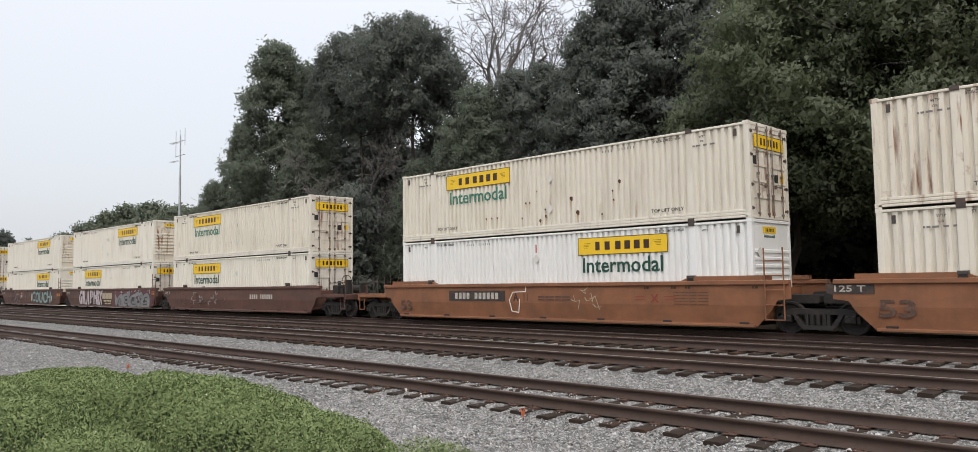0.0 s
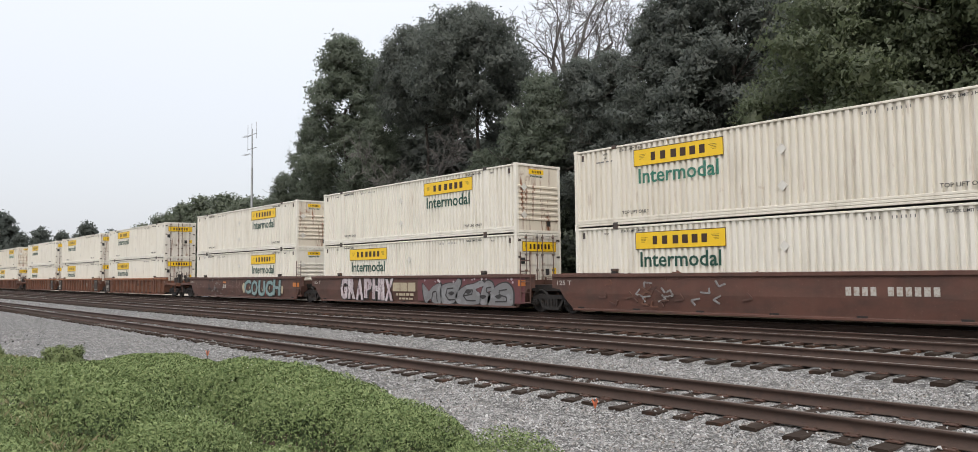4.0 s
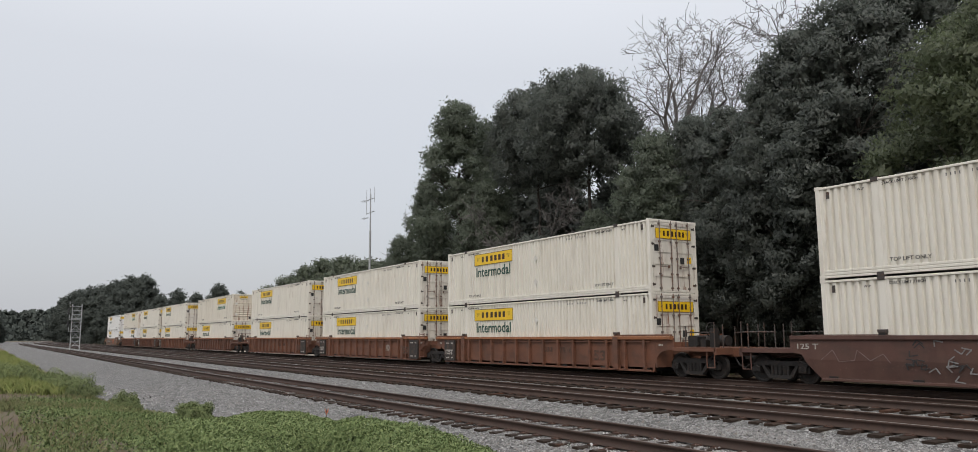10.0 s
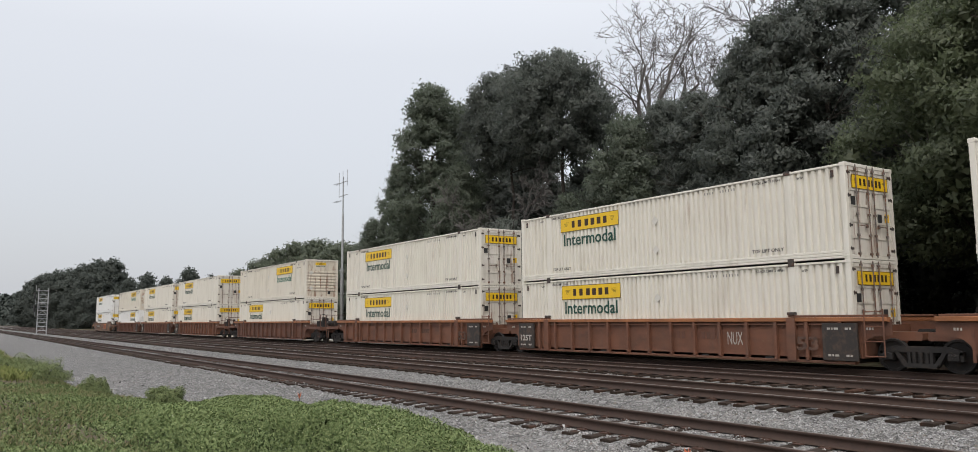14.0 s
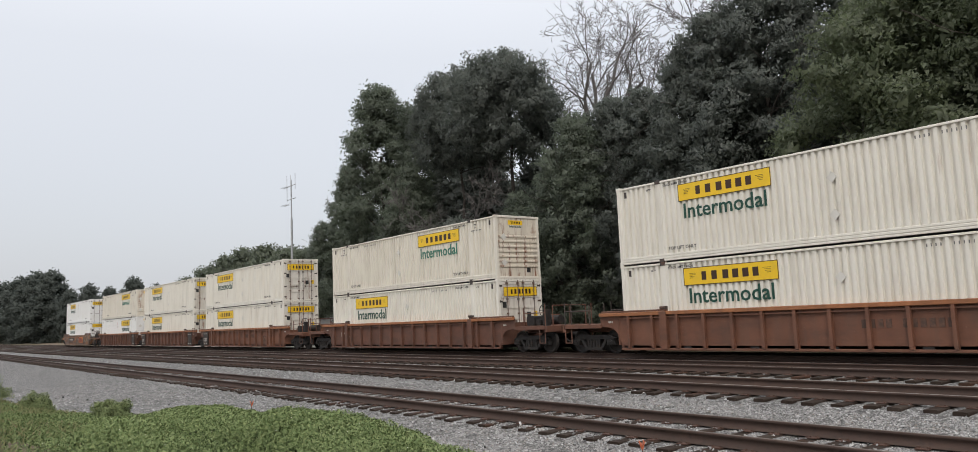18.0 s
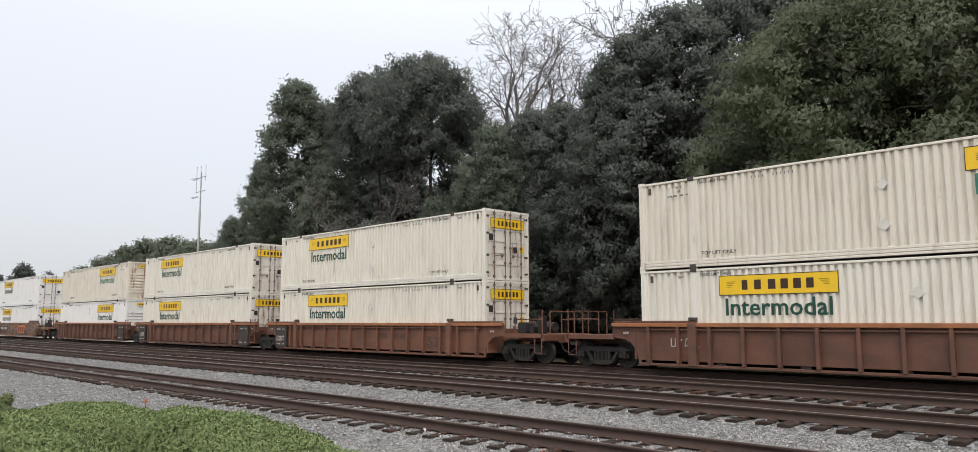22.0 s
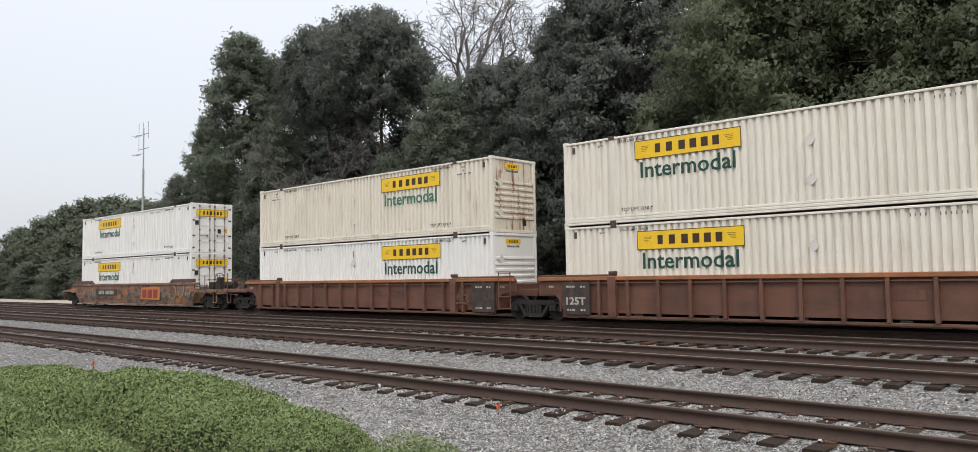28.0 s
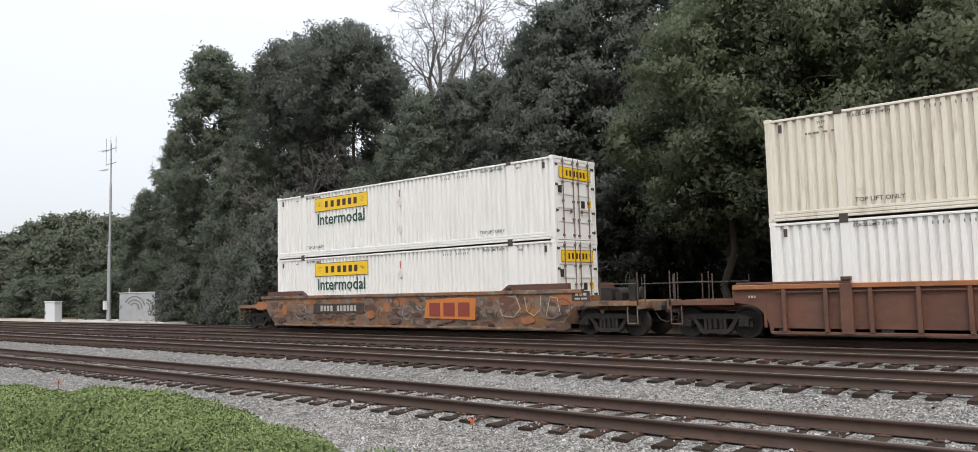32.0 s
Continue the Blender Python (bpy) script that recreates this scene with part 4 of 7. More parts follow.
PAINT_WORDS = {M_ORANGE: "orange-brown", M_BROWN: "dark brown", M_MAROON: "maroon", M_TERRA: "weathered orange", M_RUSTCAR: "rusty brown", M_YELLOWCAR: "faded yellow"}
WHITE_WORDS = {M_WHITE: "off-white", M_CREAM: "cream, grimy", M_RUSTY: "rust-streaked white", M_BRIGHT: "clean white"}
masters, train, unit_roots = {}, [], []
for k, (paint, ribbed, left, right, panel, top, bottom) in enumerate(PLAN):
    x = STARTS[k] - HALF
    label = f"{PAINT_WORDS[paint]} steel well car unit with {'ribbed' if ribbed else 'smooth'} sides, on the rails"
    root, axles = build_unit(paint, label, ribbed, left, right, panel, end_rail=(k in (8, 9)), raised=0.11 if k < 2 else 0.0)
    train.append((root, x, 0.0, 0, axles))
    unit_roots.append(root)
    for level, (mat, turned) in ((0, bottom), (1, top)):
        key = (mat.name, level, k == 1, k in (3, 4))
        text = f"{WHITE_WORDS[mat]} corrugated 53-foot container " + ("stacked on another" if level else "sitting in a well car")
        if key not in masters:
            masters[key] = box = build_container(mat, text, "word_faded" if (k == 1 and level) or mat is M_CREAM else "word", worn=mat in (M_RUSTY, M_CREAM), front=M_FRONT if mat in (M_RUSTY, M_CREAM) or (k in (3, 4) and level) else None)
        else:
            box = copy_thing(masters[key], Matrix())
        train.append((box, x, FLOOR_Z + (0.11 if k < 2 else 0.0) + level * 2.905, turned, []))

# ---- ties, tie plates, loose stones ----
TIE = Build().box(-0.115, 0.115, -1.30, 1.30, -0.36, -0.182, 0.015).mesh("tie", M_TIE)
M_PLATE = material("rusty_tie_plate", (0.085, 0.045, 0.032), 0.85, 0.1, (((0.05, 0.033, 0.027), 12, ONE, 0.45, 0.7, 0.7),))
PLATE = Build().box(-0.09, 0.09, -0.17, 0.17, -0.182, -0.168).box(-0.07, -0.04, -0.11, -0.085, -0.168, -0.15).box(0.04, 0.07, -0.11, -0.085, -0.168, -0.15).box(0.0, 0.03, 0.085, 0.11, -0.168, -0.15).mesh("tie_plate", M_PLATE)
rnd = random.Random(5)
PITCH = 0.53
for n, tr in enumerate(track_things):
    for k in range(136):
        x = 2.0 - PITCH * k + rnd.uniform(-0.05, 0.05)
        t = part("tie", TIE, None, tr, "", pose(x, rnd.uniform(-0.06, 0.06), rnd.uniform(-0.012, 0.0), 0, rnd.uniform(-1, 1), rnd.uniform(-2, 2)))
        if n < 3 and k < 90:
            for s in (-1, 1):
                part("tie_plate", PLATE, None, t, "", pose(0, s * 0.7535 - t.location.y, -t.location.z))
    b = Build()
    for k in range(136, 620):
        x = 2.0 - PITCH * k
        y = bend(x)
        b.box(x - 0.115, x + 0.115, y - 1.3, y + 1.3, -0.3, -0.185)
    tagged(part("far_ties", b, M_TIE, tr), kind="stuff")

M_STONE = island_random(material("granite_stones", (0.3, 0.3, 0.3), 0.85, 0, (), ((60, 0.3, "noise"),)),
                        [(0.075, 0.073, 0.071), (0.155, 0.152, 0.148), (0.235, 0.231, 0.225), (0.32, 0.316, 0.308), (0.165, 0.142, 0.122), (0.47, 0.466, 0.458)])
# a broken stone: an uneven four-sided pyramid with a blunt top
STONE = np.array([(1, 0.1, -0.5), (0.1, 1, -0.5), (-1, -0.1, -0.5), (-0.1, -1, -0.5), (0.35, 0.2, 0.6), (-0.4, -0.15, 0.5)], float)
STONEF = np.array([(0, 1, 4), (1, 5, 4), (1, 2, 5), (2, 3, 5), (3, 4, 5), (3, 0, 4)])


def turns(rs, n):
    """n random rotation matrices."""
    q = rs.normal(size=(n, 4))
    q /= np.linalg.norm(q, axis=1)[:, None]
    a, b, c, d = q.T
    return np.stack([np.stack([1 - 2 * (c * c + d * d), 2 * (b * c - a * d), 2 * (b * d + a * c)], 1),
                     np.stack([2 * (b * c + a * d), 1 - 2 * (b * b + d * d), 2 * (c * d - a * b)], 1),
                     np.stack([2 * (b * d - a * c), 2 * (c * d + a * b), 1 - 2 * (b * b + c * c)], 1)], 1)


def stones(seed, count, x0, x1, y1, low, high):
    rs = np.random.RandomState(seed)
    ex, ey = np.array([p[0] for p in EDGE]), np.array([p[1] for p in EDGE])
    x = rs.uniform(x0, x1, count)
    e = np.interp(x, ex, ey) - 0.35
    y = e + (y1 - e) * rs.uniform(0, 1, count) ** 1.15
    keep = np.ones(count, bool)
    z = np.interp(y, [p[0] for p in BED], [p[1] for p in BED])
    for ty, tz, _ in TRACKS:
        for s in (-1, 1):
            keep &= abs(y - ty - s * 0.7535) > 0.13
        on = (abs(y - ty) < 1.32) & (abs((2.0 - x) / PITCH - np.round((2.0 - x) / PITCH)) * PITCH < 0.135)
        keep &= ~on | (rs.uniform(0, 1, count) < 0.05)
        z = np.where(on, np.maximum(z, tz - 0.17), z)
    x, y, z = x[keep], y[keep], z[keep]
    z = z + np.array([0.022 * noise.noise((a * 1.3, b * 1.3, 3)) + 0.015 * noise.noise((a * 4, b * 4, 5)) for a, b in zip(x, y)])
    n = len(x)
    size = (low + (high - low) * rs.uniform(0, 1, n) ** 1.8)[:, None] * rs.uniform(0.55, 1.3, (n, 3)) * np.array([1, 1, 0.75])
    v = STONE[None] * size[:, None] * rs.uniform(0.65, 1.35, (n, 6, 3))
    a = rs.uniform(0, 2 * np.pi, n)
    tilt = rs.normal(size=(n, 2, 1)) * 0.45
    v[:, :, 2] += v[:, :, 0] * tilt[:, 0] + v[:, :, 1] * tilt[:, 1]
    c, d = np.cos(a)[:, None], np.sin(a)[:, None]
    v = np.stack([v[:, :, 0] * c - v[:, :, 1] * d, v[:, :, 0] * d + v[:, :, 1] * c, v[:, :, 2]], 2)
    v += np.stack([x, y, z + size[:, 2] * 0.25], 1)[:, None]
    f = STONEF[None] + 6 * np.arange(n)[:, None, None]
    return v.reshape(-1, 3), f.reshape(-1, 3)


for seed, (count, x0, x1, y1, low, high) in enumerate(((76000, -12, 0.5, 13.2, 0.012, 0.028), (20000, -22, 0.5, 21.3, 0.016, 0.034), (9000, -36, -12, 13.4, 0.022, 0.040))):
    v, f = stones(seed, count, x0, x1, y1, low, high)
    tagged(new("ballast_stones", raw_mesh("ballast_stones", v, f, M_STONE)), "loose pale grey granite stones on the track bed", "ballast", kind="stuff")


# ---- weeds and grass ----
def leaf_mesh(rs, centre, size, lean, mat, wide=0.55):
    """Diamond leaves at the centres; lean: 0 lies flat, 1 any way."""
    n = len(centre)
    m = turns(rs, n)
    nrm = m[:, :, 2] * lean + np.array([0, 0, 1.0]) * (1 - lean)
    nrm /= np.linalg.norm(nrm, axis=1)[:, None]
    a = np.cross(nrm, m[:, :, 0])
    a /= np.linalg.norm(a, axis=1)[:, None]
    b = np.cross(nrm, a)
    s = size[:, None]
    fold = nrm * s * 0.18
    v = np.stack([centre - a * s, centre + b * s * wide + fold, centre + a * s, centre - b * s * wide + fold], 1).reshape(-1, 3)
    return v, np.arange(4 * n).reshape(-1, 4)


def spray(rs, centre, size, out, wide=1.0, own=0.55, bias=0.0):
    """Small pointed leaves, three corners each, turned any way but facing outwards. Gives their soft normals too."""
    n = len(centre)
    m = turns(rs, n)
    a, b = m[:, :, 0], m[:, :, 1]
    if bias > 0:
        nrm = m[:, :, 2] + bias * out
        nrm /= np.linalg.norm(nrm, axis=1)[:, None] + 1e-9
        a = np.cross(nrm, b)
        a /= np.linalg.norm(a, axis=1)[:, None] + 1e-9
        b = np.cross(nrm, a)
    a, b = a * size[:, None], b * size[:, None] * wide
    v = np.stack([centre - a - b * 0.62, centre - a * 0.7 + b * 0.75, centre + a * 1.15 + b * 0.05], 1)
    g = np.cross(v[:, 1] - v[:, 0], v[:, 2] - v[:, 0])
    back = np.einsum("ij,ij->i", g, out) < 0
    v[back] = v[back][:, ::-1]
    g[back] *= -1
    g /= np.linalg.norm(g, axis=1)[:, None] + 1e-9
    soft = out + own * g
    soft /= np.linalg.norm(soft, axis=1)[:, None] + 1e-9
    return v.reshape(-1, 3), np.arange(3 * n).reshape(-1, 3), np.repeat(soft, 3, 0)


def leafy(name, v, f, normals, mat):
    me = raw_mesh(name, v, f, mat)
    me.polygons.foreach_set("use_smooth", np.ones(len(me.polygons), bool))
    me.normals_split_custom_set_from_vertices(normals.astype(np.float32))
    return me


def leaf_material(name, colours, rough=0.85, through=0.25, spec=0.12):
    m = island_random(material(name, colours[0], rough, 0, (), (), spec), colours)
    n, l = m.node_tree.nodes, m.node_tree.links
    tr, mix, bsdf = n.new("ShaderNodeBsdfTranslucent"), n.new("ShaderNodeMixShader"), n["Principled BSDF"]
    src = bsdf.inputs["Base Color"].links[0].from_socket
    l.new(src, tr.inputs[0])
    mix.inputs[0].default_value = through
    l.new(bsdf.outputs[0], mix.inputs[1])
    l.new(tr.outputs[0], mix.inputs[2])
    l.new(mix.outputs[0], n["Material Output"].inputs[0])
    return m


# lumps of the weed bank: x, y, height, radius along x, radius along y
LUMPS = [(-9.9, 4.7, 0.58, 1.45, 0.66), (-8.0, 4.5, 0.56, 0.95, 0.66), (-12.3, 5.3, 0.34, 1.2, 0.65), (-5.85, 3.95, 0.42, 0.42, 0.32), (-6.65, 4.5, 0.46, 0.55, 0.5), (-9.4, 2.5, 0.46, 0.75, 0.36), (-11.5, 2.8, 0.42, 0.95, 0.42), (-13.7, 3.2, 0.28, 1.1, 0.5), (-8.6, 1.15, 0.26, 0.8, 0.28),
         (-6.5, 2.3, 0.42, 0.85, 0.38), (-5.1, 2.55, 0.38, 0.5, 0.33), (-4.5, 4.0, 0.52, 0.62, 0.42), (-3.6, 4.2, 0.28, 0.5, 0.36), (-14.8, 4.9, 0.24, 1.2, 0.7), (-13.6, 6.3, 0.22, 1.5, 0.6), (-16.8, 5.4, 0.18, 1.4, 0.7), (-3.8, 2.9, 0.32, 0.5, 0.33), (-6.6, 1.1, 0.28, 0.7, 0.3)]


# trodden hollows between the lumps
HOLLOWS = [[(-11.1, 4.0), (-8.4, 3.35), (-7.0, 3.3), (-5.9, 3.45), (-5.1, 3.35)], [(-9.6, 1.9), (-8.05, 1.65), (-7.2, 1.8)], [(-5.3, 3.5), (-5.3, 4.7)], [(-12.6, 4.1), (-11.1, 4.0), (-10.4, 3.4)], [(-4.2, 3.4), (-3.4, 3.6)]]


def weeds_top(x, y):
    z = np.full(len(x), 0.05)
    for a, b, h, rx, ry in LUMPS:
        d2 = ((x - a) / (1.45 * rx)) ** 2 + ((y - b) / (1.45 * ry)) ** 2
        z = np.maximum(z, 1.15 * h * np.sqrt(np.clip(1 - d2, 0, None)) + 0.04)
    for line in HOLLOWS:
        for (x0, y0), (x1, y1) in zip(line, line[1:]):
            t = np.clip(((x - x0) * (x1 - x0) + (y - y0) * (y1 - y0)) / ((x1 - x0) ** 2 + (y1 - y0) ** 2), 0, 1)
            d2 = (x - x0 - t * (x1 - x0)) ** 2 + (y - y0 - t * (y1 - y0)) ** 2
            z = z * (1 - 0.88 * np.exp(-d2 / 0.06))
    return np.maximum(z, 0.02)


def fbm(x, y, s, seed):
    return np.array([noise.noise((a * s, b * s, seed)) for a, b in zip(x, y)])


def weed_bank():
    rs = np.random.RandomState(11)
    n = 530000
    x = -24.0 + 22.5 * rs.uniform(0, 1, n) ** 0.62
    e = np.interp(x, [p[0] for p in EDGE], [p[1] for p in EDGE])
    y = 0.6 + (e - 0.6 + 0.15) * rs.uniform(0, 1, n)
    ragged = 0.35 * fbm(x, y, 0.9, 7)
    # the bank thins out towards the trodden soil
    thin = np.clip((x + 9.0) / -3.0, 0, 1) * np.clip((2.6 + 1.6 * fbm(x, y, 0.45, 8) + 0.8 * fbm(x, y, 1.6, 9) - y) / 1.2, 0, 1)
    thin = np.maximum(thin, np.clip((x + 18.5) / -2.0, 0, 1) * np.clip(0.6 - 2.5 * fbm(x, y, 0.5, 12), 0, 1))
    bare = rs.uniform(0, 1, n) < thin
    dist = np.hypot(x, y)
    keep = (y < e + ragged) & (dist > 3.0) & (~bare | (rs.uniform(0, 1, n) < 0.10))
    x, y, e = x[keep], y[keep], e[keep]
    g = np.array([land(a, b) for a, b in zip(x, y)])
    top = weeds_top(x, y) * (1 + 0.20 * fbm(x, y, 1.7, 2)) * np.clip((e - y + 0.3) / 0.7, 0.15, 1)
    top += 0.045 * fbm(x, y, 3.2, 4) + 0.035 * fbm(x, y, 8, 6)
    u = rs.uniform(0.74, 1, len(x))
    z = g + top * u + 0.02
    c = np.stack([x, y, z], 1)
    d = np.hypot(x, y)
    size = rs.uniform(0.011, 0.020, len(x)) * np.clip(d / 8, 0.75, 1.4)
    step = 0.12
    gx = (weeds_top(x + step, y) - weeds_top(x - step, y)) / (2 * step)
    gy = (weeds_top(x, y + step) - weeds_top(x, y - step)) / (2 * step)
    out = np.stack([-gx, -gy, np.ones(len(x))], 1) + rs.normal(size=(len(x), 3)) * 0.18
    out /= np.linalg.norm(out, axis=1)[:, None]
    return spray(rs, c, size, out, 0.75, 0.5, 0.7)


M_WEED = leaf_material("clover_green_leaves", [(0.100, 0.140, 0.055), (0.160, 0.210, 0.085), (0.235, 0.285, 0.125), (0.130, 0.178, 0.072), (0.30, 0.345, 0.165)])
v, f, soft = weed_bank()
# the stems and old leaves under the green, coloured dark for the shade there
M_SHADED_STEM = leaf_material("shade_dark_weed_stems", [(0.060, 0.085, 0.040), (0.078, 0.108, 0.050), (0.098, 0.130, 0.062)])
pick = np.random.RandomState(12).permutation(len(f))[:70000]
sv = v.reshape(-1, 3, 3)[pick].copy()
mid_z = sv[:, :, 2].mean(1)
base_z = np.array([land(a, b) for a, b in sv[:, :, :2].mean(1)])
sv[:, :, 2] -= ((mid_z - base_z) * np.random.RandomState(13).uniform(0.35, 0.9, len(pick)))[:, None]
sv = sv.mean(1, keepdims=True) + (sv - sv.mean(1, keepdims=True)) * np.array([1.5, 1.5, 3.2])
tagged(new("weed_stems", leafy("weed_stems", sv.reshape(-1, 3), np.arange(3 * len(pick)).reshape(-1, 3), np.repeat(soft.reshape(-1, 3, 3)[pick][:, 0], 3, 0), M_SHADED_STEM)), "dull stems and old leaves, coloured dark for the shade under the weeds", "weeds", kind="stuff")
tagged(new("weed_bank", leafy("weed_bank", v, f, soft, M_WEED)), "low bank of small-leaved green weeds beside the ballast", "weeds", kind="stuff")

# tiny white flower heads over the weeds
rs = np.random.RandomState(21)
fx, fy = rs.uniform(-14, -2.5, 500), rs.uniform(1.5, 6.0, 500)
ok = (fy < np.interp(fx, [p[0] for p in EDGE], [p[1] for p in EDGE]) - 0.5) & (np.hypot(fx, fy) > 3)
fx, fy = fx[ok], fy[ok]
fz = np.array([land(a, b) for a, b in zip(fx, fy)]) + weeds_top(fx, fy) * 1.05 + 0.03
M_FLOWER = material("white_petals", (0.62, 0.63, 0.52), 0.7)
v, f = leaf_mesh(rs, np.stack([fx, fy, fz], 1), rs.uniform(0.004, 0.008, len(fx)), 0.5, None, 1.0)
tagged(new("weed_flowers", raw_mesh("weed_flowers", v, f, M_FLOWER)), "tiny white flowers scattered over the weeds", "flowers", kind="stuff")


def blades(seed, spots, low, high, width, lean=0.35):
    """Grass blades: bent narrow triangles at the spots (x, y, z)."""
    rs = np.random.RandomState(seed)
    n = len(spots)
    h, a = rs.uniform(low, high, n), rs.uniform(0, 2 * np.pi, n)
    out = np.stack([np.cos(a), np.sin(a), np.zeros(n)], 1)
    side = np.stack([-np.sin(a), np.cos(a), np.zeros(n)], 1) * width
    k = rs.uniform(0.1, 1, n)[:, None] * lean * h[:, None]
    up = np.array([0, 0, 1.0])
    mid = spots + up * h[:, None] * 0.6 + out * k * 0.4
    tip = spots + up * h[:, None] + out * k * 1.2
    v = np.stack([spots - side, spots + side, mid + side * 0.7, tip, mid - side * 0.7], 1).reshape(-1, 3)
    soft = np.repeat(np.array([[0, -0.25, 1.0]]) + rs.normal(size=(n, 3)) * 0.3, 5, 0)
    return v, np.arange(5 * n).reshape(-1, 5), soft / np.linalg.norm(soft, axis=1)[:, None]


M_GRASS = leaf_material("yellow_green_grass", [(0.20, 0.24, 0.076), (0.25, 0.285, 0.096), (0.305, 0.315, 0.12), (0.175, 0.215, 0.072)])
M_GRASS2 = leaf_material("green_grass", [(0.12, 0.15, 0.062), (0.165, 0.195, 0.082), (0.22, 0.225, 0.105), (0.27, 0.225, 0.14)])


def scatter(seed, n, x0, x1, y0, power=1.0):
    rs = np.random.RandomState(seed)
    x = x1 + (x0 - x1) * rs.uniform(0, 1, n) ** power
    e = np.interp(x, [p[0] for p in EDGE], [p[1] for p in EDGE])
    y = y0 + (e - y0) * rs.uniform(0, 1, n)
    return rs, x, y, e


rs, x, y, e = scatter(31, 120000, -110, -26, -7.5, 1.9)
keep = (y < e - 1.0 + 0.9 * fbm(x, y, 0.2, 1)) & (rs.uniform(0, 1, len(x)) < np.clip((-x - 24) / 9 + 0.9 * fbm(x, y, 0.4, 6), 0, 1))
x, y = x[keep], y[keep]
s = np.stack([x, y, [land(a, b) for a, b in zip(x, y)]], 1)
v, f, soft = blades(32, s, 0.10, 0.32, 0.012, 0.8)
tagged(new("tall_grass", leafy("tall_grass", v, f, soft, M_GRASS)), "tall yellow-green grass along the far side of the clearing", "grass", kind="stuff")
rs, x, y, e = scatter(33, 110000, -36, -7, -4.0, 0.9)
keep = (y < e) & (rs.uniform(0, 1, len(x)) < np.clip(0.42 + 2.2 * fbm(x, y, 0.35, 5) + 1.0 * fbm(x, y, 1.3, 15), 0.04, 1)) & ~((x > -19.5) & (y > 3.4))
x, y = x[keep], y[keep]
s = np.stack([x, y, [land(a, b) for a, b in zip(x, y)]], 1)
v, f, soft = blades(34, s, 0.03, 0.15, 0.006, 0.9)
tagged(new("rough_grass", leafy("rough_grass", v, f, soft, M_GRASS2)), "rough short green grass over brown soil", "grass", kind="stuff")


def small_bush(seed, r, h, mat, label, at):
    rs = np.random.RandomState(seed)
    root = tagged(new("bush"), label, "bush", "small bushes beside the ballast")
    stems = Build()
    for k in range(9):
        a, q = rs.uniform(0, 6.28), rs.uniform(0.3, 0.8) * r
        stems.tube((0, 0, -0.05), (q * math.cos(a), q * math.sin(a), h * rs.uniform(0.5, 0.9)), 0.012, 0.004, 5)
    part("stem", stems, M_BARK, root)
    n = 9000
    d = rs.normal(size=(n, 3))
    d /= np.linalg.norm(d, axis=1)[:, None]
    d[:, 2] = abs(d[:, 2])
    rad = rs.uniform(0.45, 1.0, n)[:, None] ** 0.5
    lump = (1 + 0.5 * np.array([noise.noise(tuple(p * 2.2 + seed)) for p in d]))[:, None]
    v, f, soft = spray(rs, d * rad * lump * np.array([r, r, h]), rs.uniform(0.014, 0.028, n), (d + np.array([0, 0, 0.3])) / np.linalg.norm(d + np.array([0, 0, 0.3]), axis=1)[:, None], 0.7, 0.6, 0.8)
    tagged(part("leaves", leafy("leaves", v, f, soft, mat), None, root), kind="stuff")
    root.location = at
    return root


M_BARK = material("grey_brown_bark", (0.052, 0.043, 0.036), 0.9, 0, (((0.09, 0.078, 0.066), 5, (1, 1, 0.2), 0.45, 0.7, 0.7),), ((14, 0.6, "noise"),))
M_BUSH = leaf_material("dark_bush_leaves", [(0.14, 0.175, 0.08), (0.18, 0.22, 0.10), (0.23, 0.26, 0.125)])
for k, (bx_, by_, r, h) in enumerate(((-29.6, 1.9, 0.8, 0.6), (-32.5, 0.9, 1.0, 0.7), (-27.6, 2.45, 0.72, 0.62), (-23.5, 3.25, 0.44, 0.46), (-18.9, 4.1, 0.42, 0.42))):
    small_bush(40 + k, r, h, M_BUSH, "low green bush at the edge of the ballast", (bx_, by_, land(bx_, by_) - 0.02))


# ---- trees ----
M_LEAF = {
    "dark": leaf_material("dark_oak_leaves", [(0.098, 0.112, 0.098), (0.118, 0.133, 0.114), (0.138, 0.154, 0.129), (0.107, 0.121, 0.104)], 0.5, 0.55, 0.6),
    "mid": leaf_material("green_leaves", [(0.102, 0.122, 0.088), (0.122, 0.145, 0.104), (0.143, 0.168, 0.118), (0.110, 0.131, 0.094)], 0.5, 0.55, 0.6),
    "light": leaf_material("yellow_green_leaves", [(0.100, 0.122, 0.068), (0.120, 0.144, 0.080), (0.140, 0.164, 0.091), (0.107, 0.127, 0.072)], 0.5, 0.55, 0.5),
    "soft": leaf_material("soft_green_leaves", [(0.080, 0.096, 0.066), (0.108, 0.128, 0.086), (0.138, 0.160, 0.104), (0.092, 0.110, 0.074)], 0.5, 0.4, 0.5),
    # far leaves: the grey of distant haze is mixed into their colour
    "hazy": leaf_material("haze_grey_leaves", [(0.100, 0.114, 0.102), (0.108, 0.122, 0.108), (0.118, 0.132, 0.116)], 0.8, 0.5, 0.2),
}


